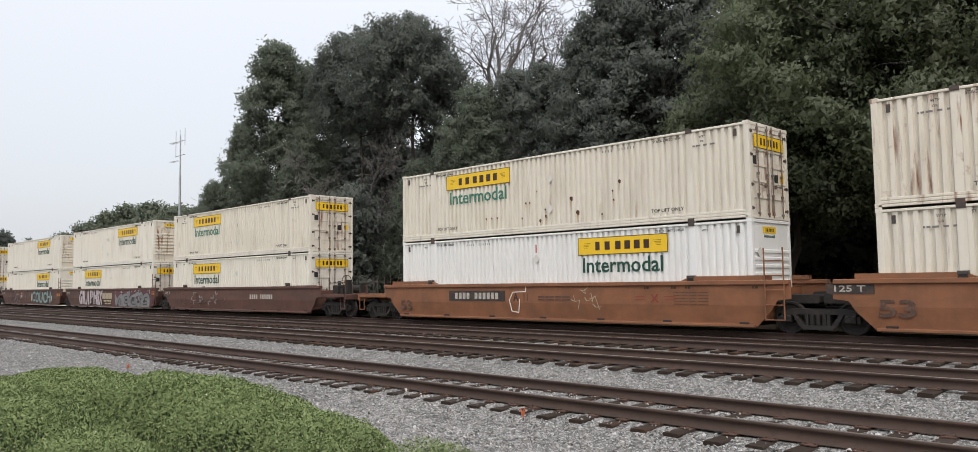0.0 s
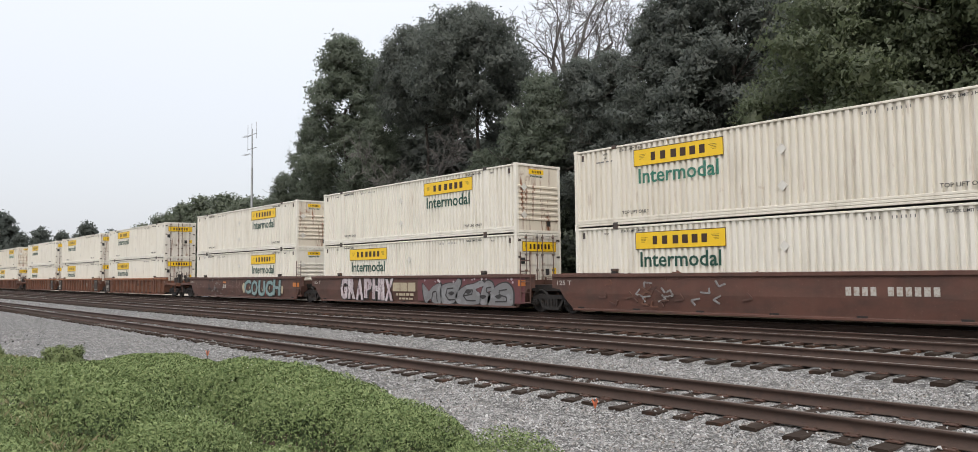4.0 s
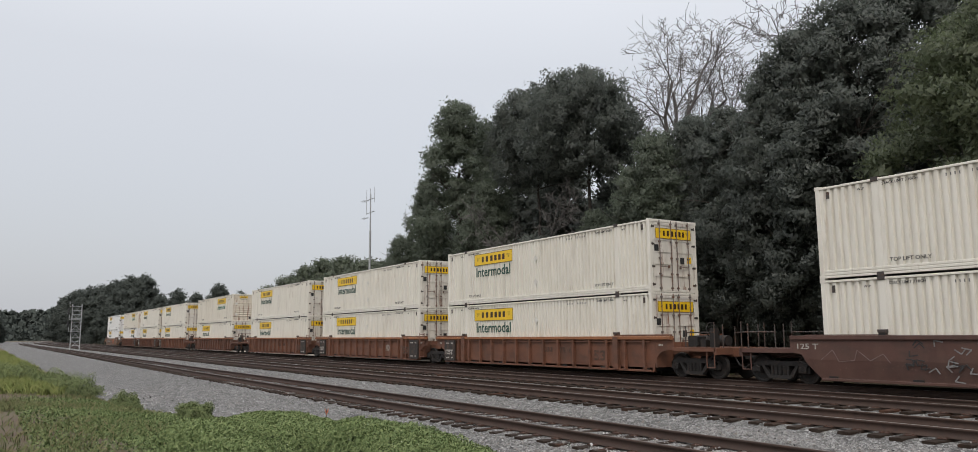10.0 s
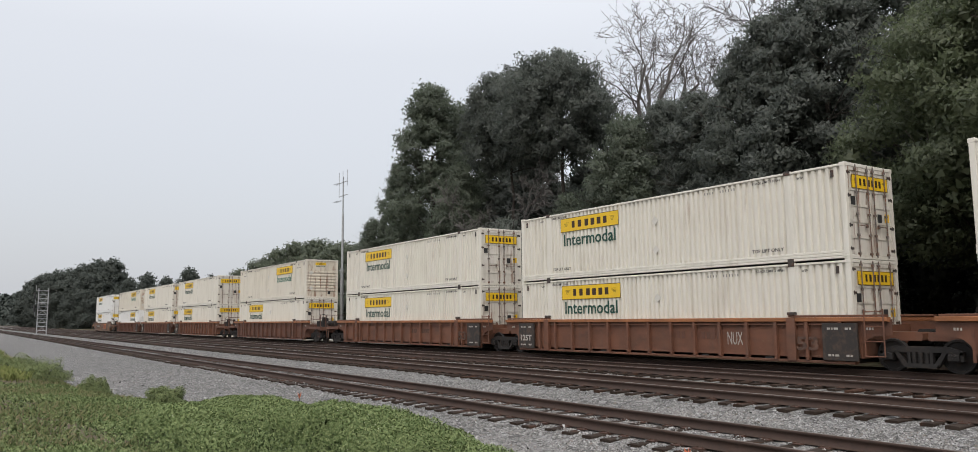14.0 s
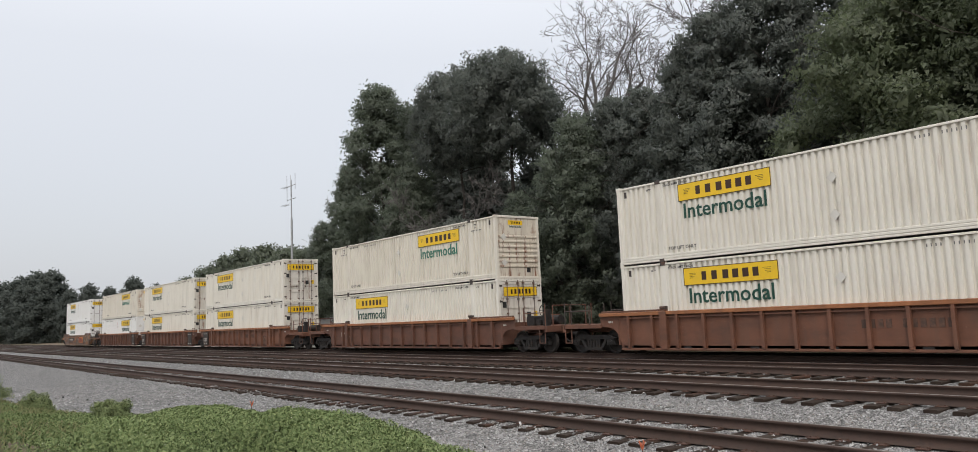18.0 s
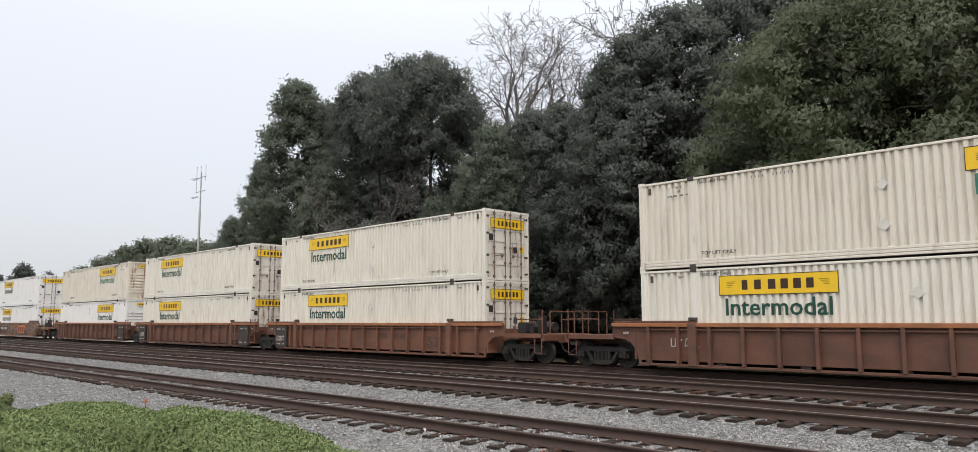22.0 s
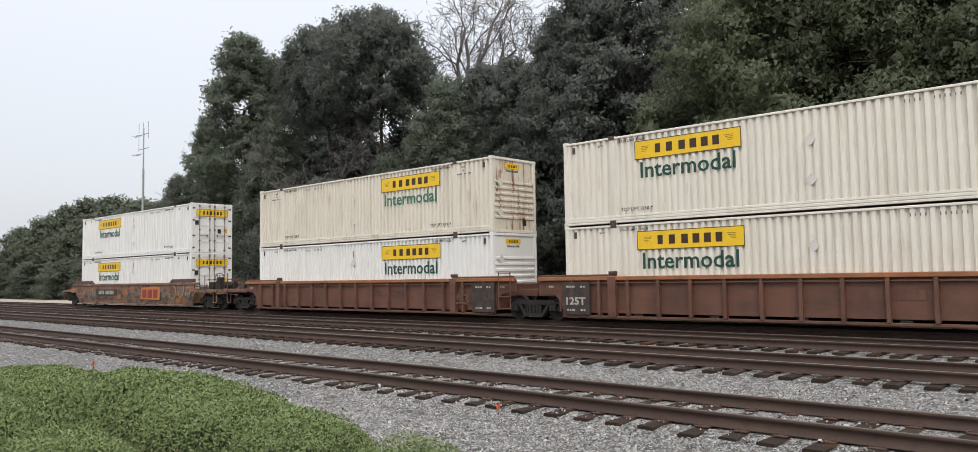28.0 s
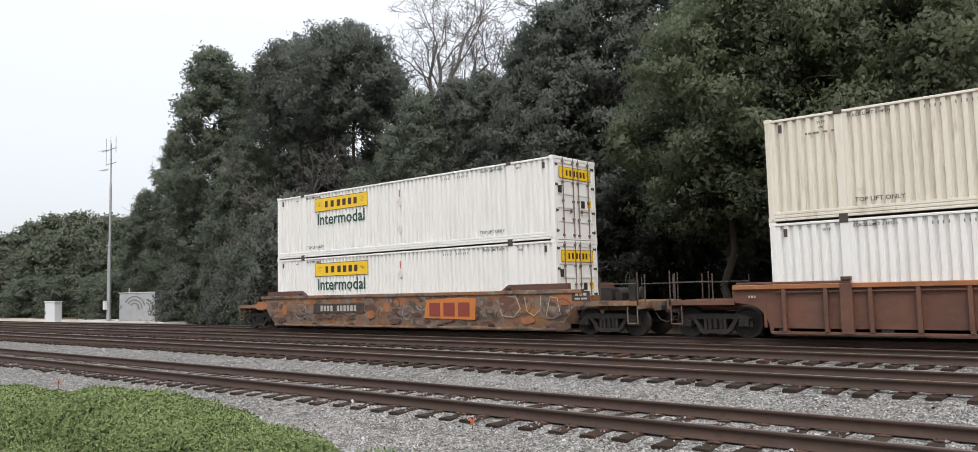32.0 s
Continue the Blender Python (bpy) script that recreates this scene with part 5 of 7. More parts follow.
def limb(b, p, d, length, r, rs, depth, tips, spread=0.6, gnarl=0.18):
    """A crooked limb that forks; collects the places of its ends."""
    n = 4
    for k in range(n):
        d = (d + Vector(rs.normal(size=3) * gnarl)).normalized()
        q = p + d * (length / n)
        r2 = max(0.016, r * 0.86)
        b.tube(p, q, r, r2, 4 if depth > 0 else 3, False)
        p, r = q, r2
        if depth > 0 and k >= 1:
            side = (d + Vector(rs.normal(size=3)) * spread).normalized()
            limb(b, p, side, length * 0.62, r * 0.62, rs, depth - 1, tips, spread, gnarl)
    tips.append(p)


TREES = {}


def crown_width(kind, t, seed):
    """The crown's half width, as part of its radius, at t from its foot to its top."""
    if kind == "dome":
        return math.sqrt(max(0.04, 1 - max(0.0, (t - 0.30) / 0.74) ** 2.3)) * (0.72 + 0.28 * min(1.0, t * 3))
    if kind == "spire":
        return (0.44 + 0.56 * (1 - t) ** 0.9) * math.sqrt(max(0.05, 1 - max(0.0, (t - 0.72) / 0.29) ** 2)) * (0.90 + 0.14 * math.sin(23 * t + seed))
    if kind == "shrub":
        return math.sqrt(max(0.06, 1 - t ** 2.2))
    return (0.66 + 0.34 * math.sin(math.pi * min(1, t * 1.35))) * math.sqrt(max(0.05, 1 - max(0, (t - 0.45) / 0.6) ** 2))


def tree_master(key, seed, height, radius, base, leaf, leaves, size, kind="oval", gap=0.0, label=""):
    """A leafy tree: trunk, limbs and a crown of loose leaf clumps. base: where the crown starts, as part of the height."""
    rs = np.random.RandomState(seed)
    root = tagged(new("tree"), label, "tree", "trees of the wood")
    wood = Build()
    top = Vector((rs.normal() * 0.3, rs.normal() * 0.3, height * 0.72))
    p, d, r = Vector((0, 0, -0.6)), Vector((0, 0, 1)), 0.012 * height + 0.05
    n = 8
    tips = []
    for k in range(n):
        q = Vector((top.x * (k + 1) / n + rs.normal() * 0.12, top.y * (k + 1) / n + rs.normal() * 0.12, -0.6 + (top.z + 0.6) * (k + 1) / n))
        wood.tube(p, q, r, r * 0.88, 9, False)
        p, r = q, r * 0.88
        if q.z > height * base * 0.8:
            for _ in range(3):
                a = rs.uniform(0, 6.28)
                limb(wood, q, Vector((math.cos(a), math.sin(a), rs.uniform(0.1, 0.7))).normalized(), radius * crown_width(kind, max(0.0, (q.z / height - base) / (1 - base)), seed) * rs.uniform(0.5, 0.85), r * 0.4, rs, 1, tips)
    part("trunk", wood, M_BARK, root, "grey-brown trunk with crooked limbs", smooth=True)
    # clumps of leaves on an uneven hull, each a shell round a ragged core
    n_lobes = max(34, leaves // 420)
    clump = radius * 2.25 / math.sqrt(n_lobes)
    lobes = []
    for k in range(n_lobes):
        t = ((k + 0.5) / n_lobes) ** (0.85 if kind == "spire" else 1.0)
        w = crown_width(kind, t, seed)
        a = k * 2.399 + rs.uniform(-0.5, 0.5)
        lr = clump * rs.uniform(0.70, 1.35)
        rr = max(0.0, radius * w - 0.5 * lr) * rs.uniform(0.15, 1.0) ** 0.45
        lobes.append((rr * math.cos(a), rr * math.sin(a), height * (base + (1 - base) * t) - 0.5 * lr, lr))
    for q in tips[::4]:
        if height * base < q.z < height * 0.8 and math.hypot(q.x, q.y) < radius * 0.8:
            lobes.append((q.x, q.y, q.z, clump * rs.uniform(0.45, 0.8)))
    lob = np.array([p for p in lobes if rs.uniform() > gap])
    wts = lob[:, 3] ** 2
    pick = rs.choice(len(lob), leaves, p=wts / wts.sum())
    # each clump carries a handful of tufts, and each tuft its leaves
    tufts = 13
    td = rs.normal(size=(len(lob) * tufts, 3)) + np.array([0, 0, 0.35])
    td /= np.linalg.norm(td, axis=1)[:, None]
    tr = np.repeat(lob[:, 3], tufts) * rs.uniform(0.62, 1.12, len(td))
    tc = np.repeat(lob[:, :3], tufts, 0) + td * tr[:, None] * np.array([1, 1, 0.78])
    which = pick * tufts + rs.randint(0, tufts, leaves)
    d = td[which]
    g = rs.normal(size=(leaves, 3))
    c = tc[which] + g * (lob[pick, 3] * 0.21)[:, None] * np.array([1, 1, 0.62])
    d = d + 0.35 * g * np.array([1, 1, 0.8])
    d /= np.linalg.norm(d, axis=1)[:, None] + 1e-9
    mid = np.array([0, 0, height * (base + 1) * 0.45])
    far_out = (c - mid) / np.array([radius, radius, height * 0.5])
    out = 0.9 * d + 0.45 * far_out + np.array([0, 0, 0.3])
    out /= np.linalg.norm(out, axis=1)[:, None] + 1e-9
    v, f, soft = spray(rs, c, rs.uniform(0.6, 1.25, len(c)) * size, out, 1.0, 0.34, 0.8)
    # broader sprays fill the inside of each clump
    inner = 44
    d = rs.normal(size=(len(lob) * inner, 3))
    d /= np.linalg.norm(d, axis=1)[:, None]
    lr = np.repeat(lob[:, 3], inner)
    c = np.repeat(lob[:, :3], inner, 0) + d * (lr * rs.uniform(0.2, 0.62, len(d)))[:, None] * np.array([1, 1, 0.78])
    v2, f2, soft2 = spray(rs, c, np.minimum(lr * rs.uniform(0.14, 0.26, len(d)), rs.uniform(1.6, 2.4, len(d)) * size), d, 1.0, 0.5, 1.2)
    v, f, soft = np.concatenate([v, v2]), np.concatenate([f, f2 + len(v)]), np.concatenate([soft, soft2])
    tagged(part("crown", leafy("crown", v, f, soft, M_LEAF[leaf]), None, root), kind="stuff")
    root["h"], root["r"] = height, radius
    TREES[key] = [root, False, height, radius]
    return root


tree_master("oak", 1, 18, 4.6, 0.16, "dark", 56000, 0.092, "oval", 0.06, "tall dark green broadleaf tree of the wood")
tree_master("oak_b", 2, 18, 4.8, 0.20, "dark", 56000, 0.092, "oval", 0.12, "tall dark green broadleaf tree of the wood")
tree_master("dome", 3, 20, 5.2, 0.69, "dark", 56000, 0.092, "dome", 0.06, "tall dark tree with a broad domed crown on bare limbs")
tree_master("airy", 4, 20, 5.0, 0.10, "mid", 62000, 0.092, "spire", 0.14, "tall ragged green tree at the wood's end")
tree_master("green", 5, 15, 4.6, 0.10, "mid", 52000, 0.090, "oval", 0.08, "green broadleaf tree at the wood's edge")
tree_master("light", 6, 14, 5.0, 0.36, "light", 56000, 0.086, "dome", 0.14, "yellow-green tree leaning out of the wood")
tree_master("back", 11, 15, 5.0, 0.08, "dark", 12000, 0.240, "oval", 0.0, "dark tree deep in the wood")
tree_master("shrub", 7, 6, 3.0, 0.02, "dark", 13000, 0.100, "shrub", 0.03, "dark undergrowth shrub at the wood's edge")
tree_master("shrub_b", 8, 6, 3.0, 0.02, "mid", 13000, 0.100, "shrub", 0.08, "green undergrowth shrub at the wood's edge")
tree_master("far", 9, 16, 5.4, 0.05, "hazy", 15000, 0.300, "oval", 0.03, "far tree with haze put into its grey-green leaf colour")
tree_master("mid_far", 10, 14, 5.2, 0.05, "soft", 20000, 0.190, "oval", 0.06, "green tree standing beyond the signal cabinets")


def plant(key, x, y, height, width=1.0, turn=0.0):
    root, used, h, r = TREES[key]
    z = land(x, y) - 0.1
    m = pose(x, y, z, 0, 0, turn)
    if used:
        t = copy_thing(root, m)
    else:
        t, TREES[key][1] = root, True
        t.matrix_basis = m
    s = height / h
    t.scale = (s * width, s * width, s)
    return t


def by_angle(key, yaw, y, elev, width=1.0, turn=0.0):
    """Plant a tree in a direction from the eye, its top at that elevation."""
    a = radians(yaw)
    return plant(key, -y * math.tan(a), y, EYE[2] + y / math.cos(a) * math.tan(radians(elev)) + 0.3, width, turn)


for k, row in enumerate((
        ("airy", 60.0, 33, 17.0, 0.98), ("airy", 57.8, 36, 15.6, 0.7), ("airy", 62.3, 33.5, 11.4, 0.85), ("green", 64.0, 33, 7.4, 0.85), ("green", 57.9, 31.5, 11.5, 0.75),
        ("dome", 54.2, 34.5, 17.7, 0.76), ("dome", 50.8, 34, 18.8, 0.90), ("oak", 55.0, 40, 12.5, 0.9), ("oak_b", 52.0, 41, 12.5, 1.0),
        ("green", 45.6, 31, 14.6, 0.92), ("green", 50.0, 30.5, 9.3, 0.8), ("oak", 42.6, 33, 15.6, 0.95), ("oak_b", 40.3, 32, 15.9, 0.9), ("oak", 37.2, 32, 19.0, 0.72),
        ("oak_b", 35.2, 32.5, 20.6, 0.95), ("oak", 31.8, 33, 22.4, 0.95), ("oak_b", 28.0, 36, 23.5, 0.9), ("light", 23.5, 29.5, 20.5, 0.95),
        ("oak", 23.0, 38, 25.0, 0.9), ("light", 18.0, 29.5, 22.0, 1.0), ("oak_b", 17.0, 38, 25.0, 0.9), ("oak", 11.5, 37, 24.0, 0.8), ("light", 12.0, 30, 23.0, 0.95), ("oak_b", 4.5, 36, 27.0, 0.9))):
    by_angle(*row, turn=k * 67)
for k in range(18):
    plant("back", -72 + 4.1 * k, 40 + (k * 37 % 7) * 0.8, 13.2 + (k * 13 % 5) * 0.5 + (1.5 if k > 9 else 0), 1.15, k * 41)
for k in range(19):
    plant(("shrub", "shrub_b", "shrub")[k % 3], -54.5 + 2.75 * k, (29.0 if k < 8 else 38.5) + (k * 29 % 5) * 0.35, 4.4 + (k * 7 % 6) * 0.75, 0.85, k * 53)
for k, (yaw, elev) in enumerate(((65.3, 5.4), (66.6, 5.4), (68.0, 5.6), (69.4, 5.4), (70.7, 4.9), (72.0, 4.2), (73.4, 3.5))):
    by_angle("mid_far", yaw, 41, elev, 1.1, k * 71)
for k in range(8):
    plant("shrub_b", -128 + 8 * k, 36 + (k % 3), 5.0, 1.3, k * 31)
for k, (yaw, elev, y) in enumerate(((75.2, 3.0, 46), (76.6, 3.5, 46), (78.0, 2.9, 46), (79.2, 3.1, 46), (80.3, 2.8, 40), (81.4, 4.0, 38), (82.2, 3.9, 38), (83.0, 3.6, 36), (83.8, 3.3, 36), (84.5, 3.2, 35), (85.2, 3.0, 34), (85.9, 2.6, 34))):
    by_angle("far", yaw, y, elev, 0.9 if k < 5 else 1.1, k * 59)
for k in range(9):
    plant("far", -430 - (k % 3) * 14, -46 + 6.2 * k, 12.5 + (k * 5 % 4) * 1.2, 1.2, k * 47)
plant("mid_far", -150, -5.5, 10.0, 0.9, 10)
plant("shrub_b", -132, -4.5, 4.0, 1.4, 0)


def twig(b, p, d, length, r, rs, depth, rise=0.10):
    """Crooked main wood that forks again and again into fine twigs."""
    n = 5 if depth > 2 else 4 if depth > 0 else 3
    for k in range(n):
        d = (d + Vector(rs.normal(size=3) * (0.20 if depth > 2 else 0.28)) + Vector((0, 0, rise))).normalized()
        q = p + d * (length / n)
        r2 = max(0.015, r * 0.85)
        b.tube(p, q, r, r2, 6 if depth > 2 else 4 if depth > 1 else 3, False)
        p, r = q, r2
        if depth > 0 and (k > 0 or depth < 4):
            side = (d + Vector(rs.normal(size=3)) * 0.62).normalized()
            twig(b, p, side, length * rs.uniform(0.45, 0.66), max(0.015, r * 0.60), rs, depth - 1, rise)


def bare_tree(seed, height, fork, at, label, limbs=6, spread=1.0):
    """A leafless tree: a trunk that forks low into crooked spreading limbs, down to thin twigs."""
    rs = np.random.RandomState(seed)
    root = tagged(new("bare_tree"), label, "tree", "trees of the wood")
    b = Build()
    p, r = Vector((0, 0, -0.5)), 0.011 * height
    for k in range(6):
        q = Vector((rs.normal() * 0.2, rs.normal() * 0.2, -0.5 + (fork + 0.5) * (k + 1) / 6))
        b.tube(p, q, r, r * 0.93, 8, False)
        p, r = q, r * 0.93
    part("trunk", b, M_TWIG, root, "bare grey trunk")
    for k in range(limbs):
        a = k * 2.399 + rs.uniform(-0.3, 0.3)
        t = spread * (0.35 + 2.4 * k / limbs)
        reach = (height - fork) * (0.62 - 0.16 * k / limbs)
        b = Build()
        twig(b, p - Vector((0, 0, rs.uniform(0, 0.05 * height) if k else 0)), Vector((math.cos(a) * t, math.sin(a) * t, 1.0)).normalized(), reach, 0.0075 * height, rs, 4, 0.07)
        part("branch", b, M_TWIG, root, "bare grey crooked branch")
    root.location = at
    return root


M_TWIG = material("grey_twig_bark", (0.105, 0.096, 0.090), 0.9, 0, (((0.17, 0.155, 0.145), 6, ONE, 0.45, 0.7, 0.6),))
bare_tree(3, 26.0, 14.6, (-40.2, 42, 0), "leafless grey tree rising above the wood", 9, 0.9)
bare_tree(4, 24.6, 15.0, (-31.0, 43, 0), "leafless grey tree rising above the wood", 5, 0.6)
bare_tree(8, 13.0, 4.5, (-42.6, 31.0, -0.5), "dead leafless tree among the leafy ones", 6, 1.3)

# distant wooded ridge: one cloud of coarse leaf clumps, haze painted as grey
rs = np.random.RandomState(50)
n = 36000
ry = rs.uniform(-330, 420, n)
top = 28 + 5 * fbm(ry * 0.02, ry * 0, 1.0, 1) + 4 * fbm(ry * 0.1, ry * 0, 1.0, 2) + 2.5 * fbm(ry * 0.35, ry * 0, 1.0, 4)
u = rs.uniform(0, 1, n) ** np.where(np.arange(n) % 3 == 0, 1.6, 0.7)
c = np.stack([-900 + 40 * (1 - u) + rs.uniform(-14, 14, n), ry, top * u], 1)
out = np.array([0.8, 0, 0.6]) + rs.normal(size=(n, 3)) * 0.5
v, f, soft = spray(rs, c, rs.uniform(2.0, 3.8, n), out)
M_RIDGE = leaf_material("haze_grey_far_woods", [(0.060, 0.070, 0.062), (0.078, 0.090, 0.080), (0.095, 0.106, 0.097)], 0.9, 0.1)
tagged(new("backdrop", leafy("backdrop", v, f, soft, M_RIDGE)), "distant wooded ridge with haze put into its leaf colour", "hill", kind="structure")
# ---- things beside the line ----
M_ROAD = material("pale_dusty_gravel", (0.36, 0.32, 0.27), 0.95, 0, (((0.24, 0.20, 0.16), 0.4, ONE, 0.45, 0.65, 0.7), ((0.44, 0.41, 0.36), 5, ONE, 0.5, 0.7, 0.6)), ((20, 0.5, "noise"),))
road_x = [-150 + 4 * k for k in range(20)]
road_v = [(x, y, land(x, y) + 0.05) for x in road_x for y in (28.6, 30.2, 32.0, 33.6 + 0.5 * math.sin(x * 0.3))]
road_f = [(4 * i + j, 4 * i + 4 + j, 4 * i + 5 + j, 4 * i + 1 + j) for i in range(len(road_x) - 1) for j in range(3)]
tagged(new("gravel_road", raw_mesh("gravel_road", road_v, road_f, M_ROAD, True)), "pale dusty gravel road beyond the tracks", "road", kind="structure")
M_CABINET = material("pale_grey_cabinet_paint", (0.62, 0.64, 0.66), 0.5, 0, (((0.45, 0.46, 0.47), 1.5, STREAK, 0.5, 0.75, 0.5),))
M_ALU = material("bare_aluminium_sheet", (0.50, 0.51, 0.52), 0.4, 0.6, (((0.35, 0.36, 0.37), 2, ONE, 0.45, 0.7, 0.5),))
M_CONCRETE = material("pale_concrete", (0.45, 0.43, 0.40), 0.9, 0, (((0.3, 0.28, 0.26), 3, ONE, 0.45, 0.7, 0.6),), ((20, 0.3, "noise"),))
M_FLAG = material("orange_marker_plastic", (0.55, 0.15, 0.07), 0.5)
M_BAG = material("white_plastic_film", (0.36, 0.365, 0.36), 0.5, 0, (((0.22, 0.225, 0.23), 9, ONE, 0.45, 0.7, 0.6),), ((12, 0.6, "noise"),))
M_GREYPAINT = material("grey_spray_paint", (0.22, 0.215, 0.21), 0.6, 0, (((0.12, 0.10, 0.09), 6, ONE, 0.45, 0.65, 0.7),))


def radio_mast(x, y, z):
    root = tagged(new("radio_mast"), "tall grey steel pole with radio antennas on top", "mast")
    part("base_plate", Build().box(-0.35, 0.35, -0.35, 0.35, 0, 0.06, 0.02), M_GALV, root)
    part("pole", Build().tube((0, 0, 0.05), (0, 0, 6.2), 0.17, 0.15, 12).tube((0, 0, 6.2), (0, 0, 11.0), 0.10, 0.09, 12).tube((0, 0, 11.0), (0, 0, 14.4), 0.06, 0.05, 10), M_GALV, root)
    part("conduit", Build().tube((0.26, -0.1, 0.1), (0.26, -0.1, 7.2), 0.07, n=8), M_GALV, root)
    for zz in (1.5, 4.0, 6.0):
        part("clamp", Build().box(-0.2, 0.36, -0.2, 0.05, zz, zz + 0.07), M_GALV, root)
    part("junction_box", Build().box(-0.25, 0.1, -0.38, -0.15, 0.9, 1.6, 0.02), M_CABINET, root)
    for zz in (12.7, 13.9):
        part("cross_arm", Build().tube((-0.9, 0, zz), (0.9, 0, zz), 0.03, n=6), M_GALV, root)
    for xx in (-0.9, -0.1, 0.85):
        part("antenna", Build().tube((xx, 0, 12.6 if xx < 0 else 13.5), (xx, 0, 14.9), 0.022, n=6), M_GALV, root)
    for k, zz in enumerate((13.95, 12.35)):
        b = Build().tube((-0.9 + 0.5 * k, 0, zz), (-2.1 + 0.2 * k, 0.2, zz), 0.018, n=5)
        for q in range(5):
            xx = -1.05 - 0.24 * q
            b.tube((xx, -0.25 + 0.1, zz), (xx, 0.25 + 0.1, zz), 0.012, n=4)
        part("yagi_antenna", b, M_GALV, root)
    root.location = (x, y, z)
    return root


def cabinet(name, label, w, d, h, mat, at, turn, legs=False):
    root = tagged(new(name), label, "signal cabinet")
    part("body", Build().box(-w / 2, w / 2, -d / 2, d / 2, 0.08, h - 0.06, 0.03), mat, root)
    part("roof", Build().box(-w / 2 - 0.06, w / 2 + 0.06, -d / 2 - 0.06, d / 2 + 0.06, h - 0.06, h + 0.02, 0.03), mat, root)
    part("plinth", Build().box(-w / 2 - 0.05, w / 2 + 0.05, -d / 2 - 0.05, d / 2 + 0.05, -0.1, 0.08), M_CONCRETE, root)
    n = 2 if w > 1.2 else 1
    for k in range(n):
        x0 = -w / 2 + 0.08 + k * (w - 0.12) / n
        dr = part("door", Build().box(x0, x0 + (w - 0.2) / n, -d / 2 - 0.02, -d / 2 + 0.005, 0.2, h - 0.2, 0.01), mat, root)
        part("handle", Build().box(x0 + 0.06, x0 + 0.10, -d / 2 - 0.05, -d / 2 - 0.02, h * 0.45, h * 0.58), M_STEEL, dr)
    root.matrix_basis = pose(*at, 0, 0, turn)
    return root


def ring_band(cx, cz, r0, r1, a0, a1, y, n=12):
    """A flat painted arc."""
    b = Build()
    for k in range(n):
        a, c = a0 + (a1 - a0) * k / n, a0 + (a1 - a0) * (k + 1) / n
        b.quad(*[(cx + r * math.cos(t), y, cz + r * math.sin(t)) for r, t in ((r0, a), (r1, a), (r1, c), (r0, c))])
    return b


radio_mast(-64.4, 28.2, -0.12)
pad = tagged(new("concrete_pad", Build().box(-68.5, -53.0, 26.9, 30.2, -0.55, -0.10, 0.03).mesh("concrete_pad", M_CONCRETE)), "pale concrete pad under the signal cabinets", "pavement", kind="structure")
cabinet("signal_cabinet", "pale grey steel signal cabinet beside the track", 1.05, 0.8, 1.95, M_CABINET, (-72.3, 27.0, -0.42), 25)
pad2 = tagged(new("concrete_pad", Build().box(-74.2, -70.6, 26.2, 28.4, -0.75, -0.43, 0.03).mesh("concrete_pad", M_CONCRETE)), "pale concrete pad under the signal cabinets", "pavement", kind="structure")
hut = cabinet("equipment_case", "large silver equipment case with grey spray paint", 3.0, 1.4, 2.15, M_ALU, (-58.6, 28.2, -0.10), 28)
for r in (0.35, 0.6, 0.85):
    part("spray_mark", ring_band(-0.2, 0.95, r, r + 0.1, -0.6 + r, 2.6, -0.735), M_GREYPAINT, hut)
for r in (0.3, 0.55):
    part("spray_mark", ring_band(0.75, 1.0, r, r + 0.11, -1.2, 1.5, -0.735), M_GREYPAINT, hut)
part("vent_pipe", Build().tube((-1.2, 0, 2.15), (-1.2, 0, 2.5), 0.06), M_GALV, hut)


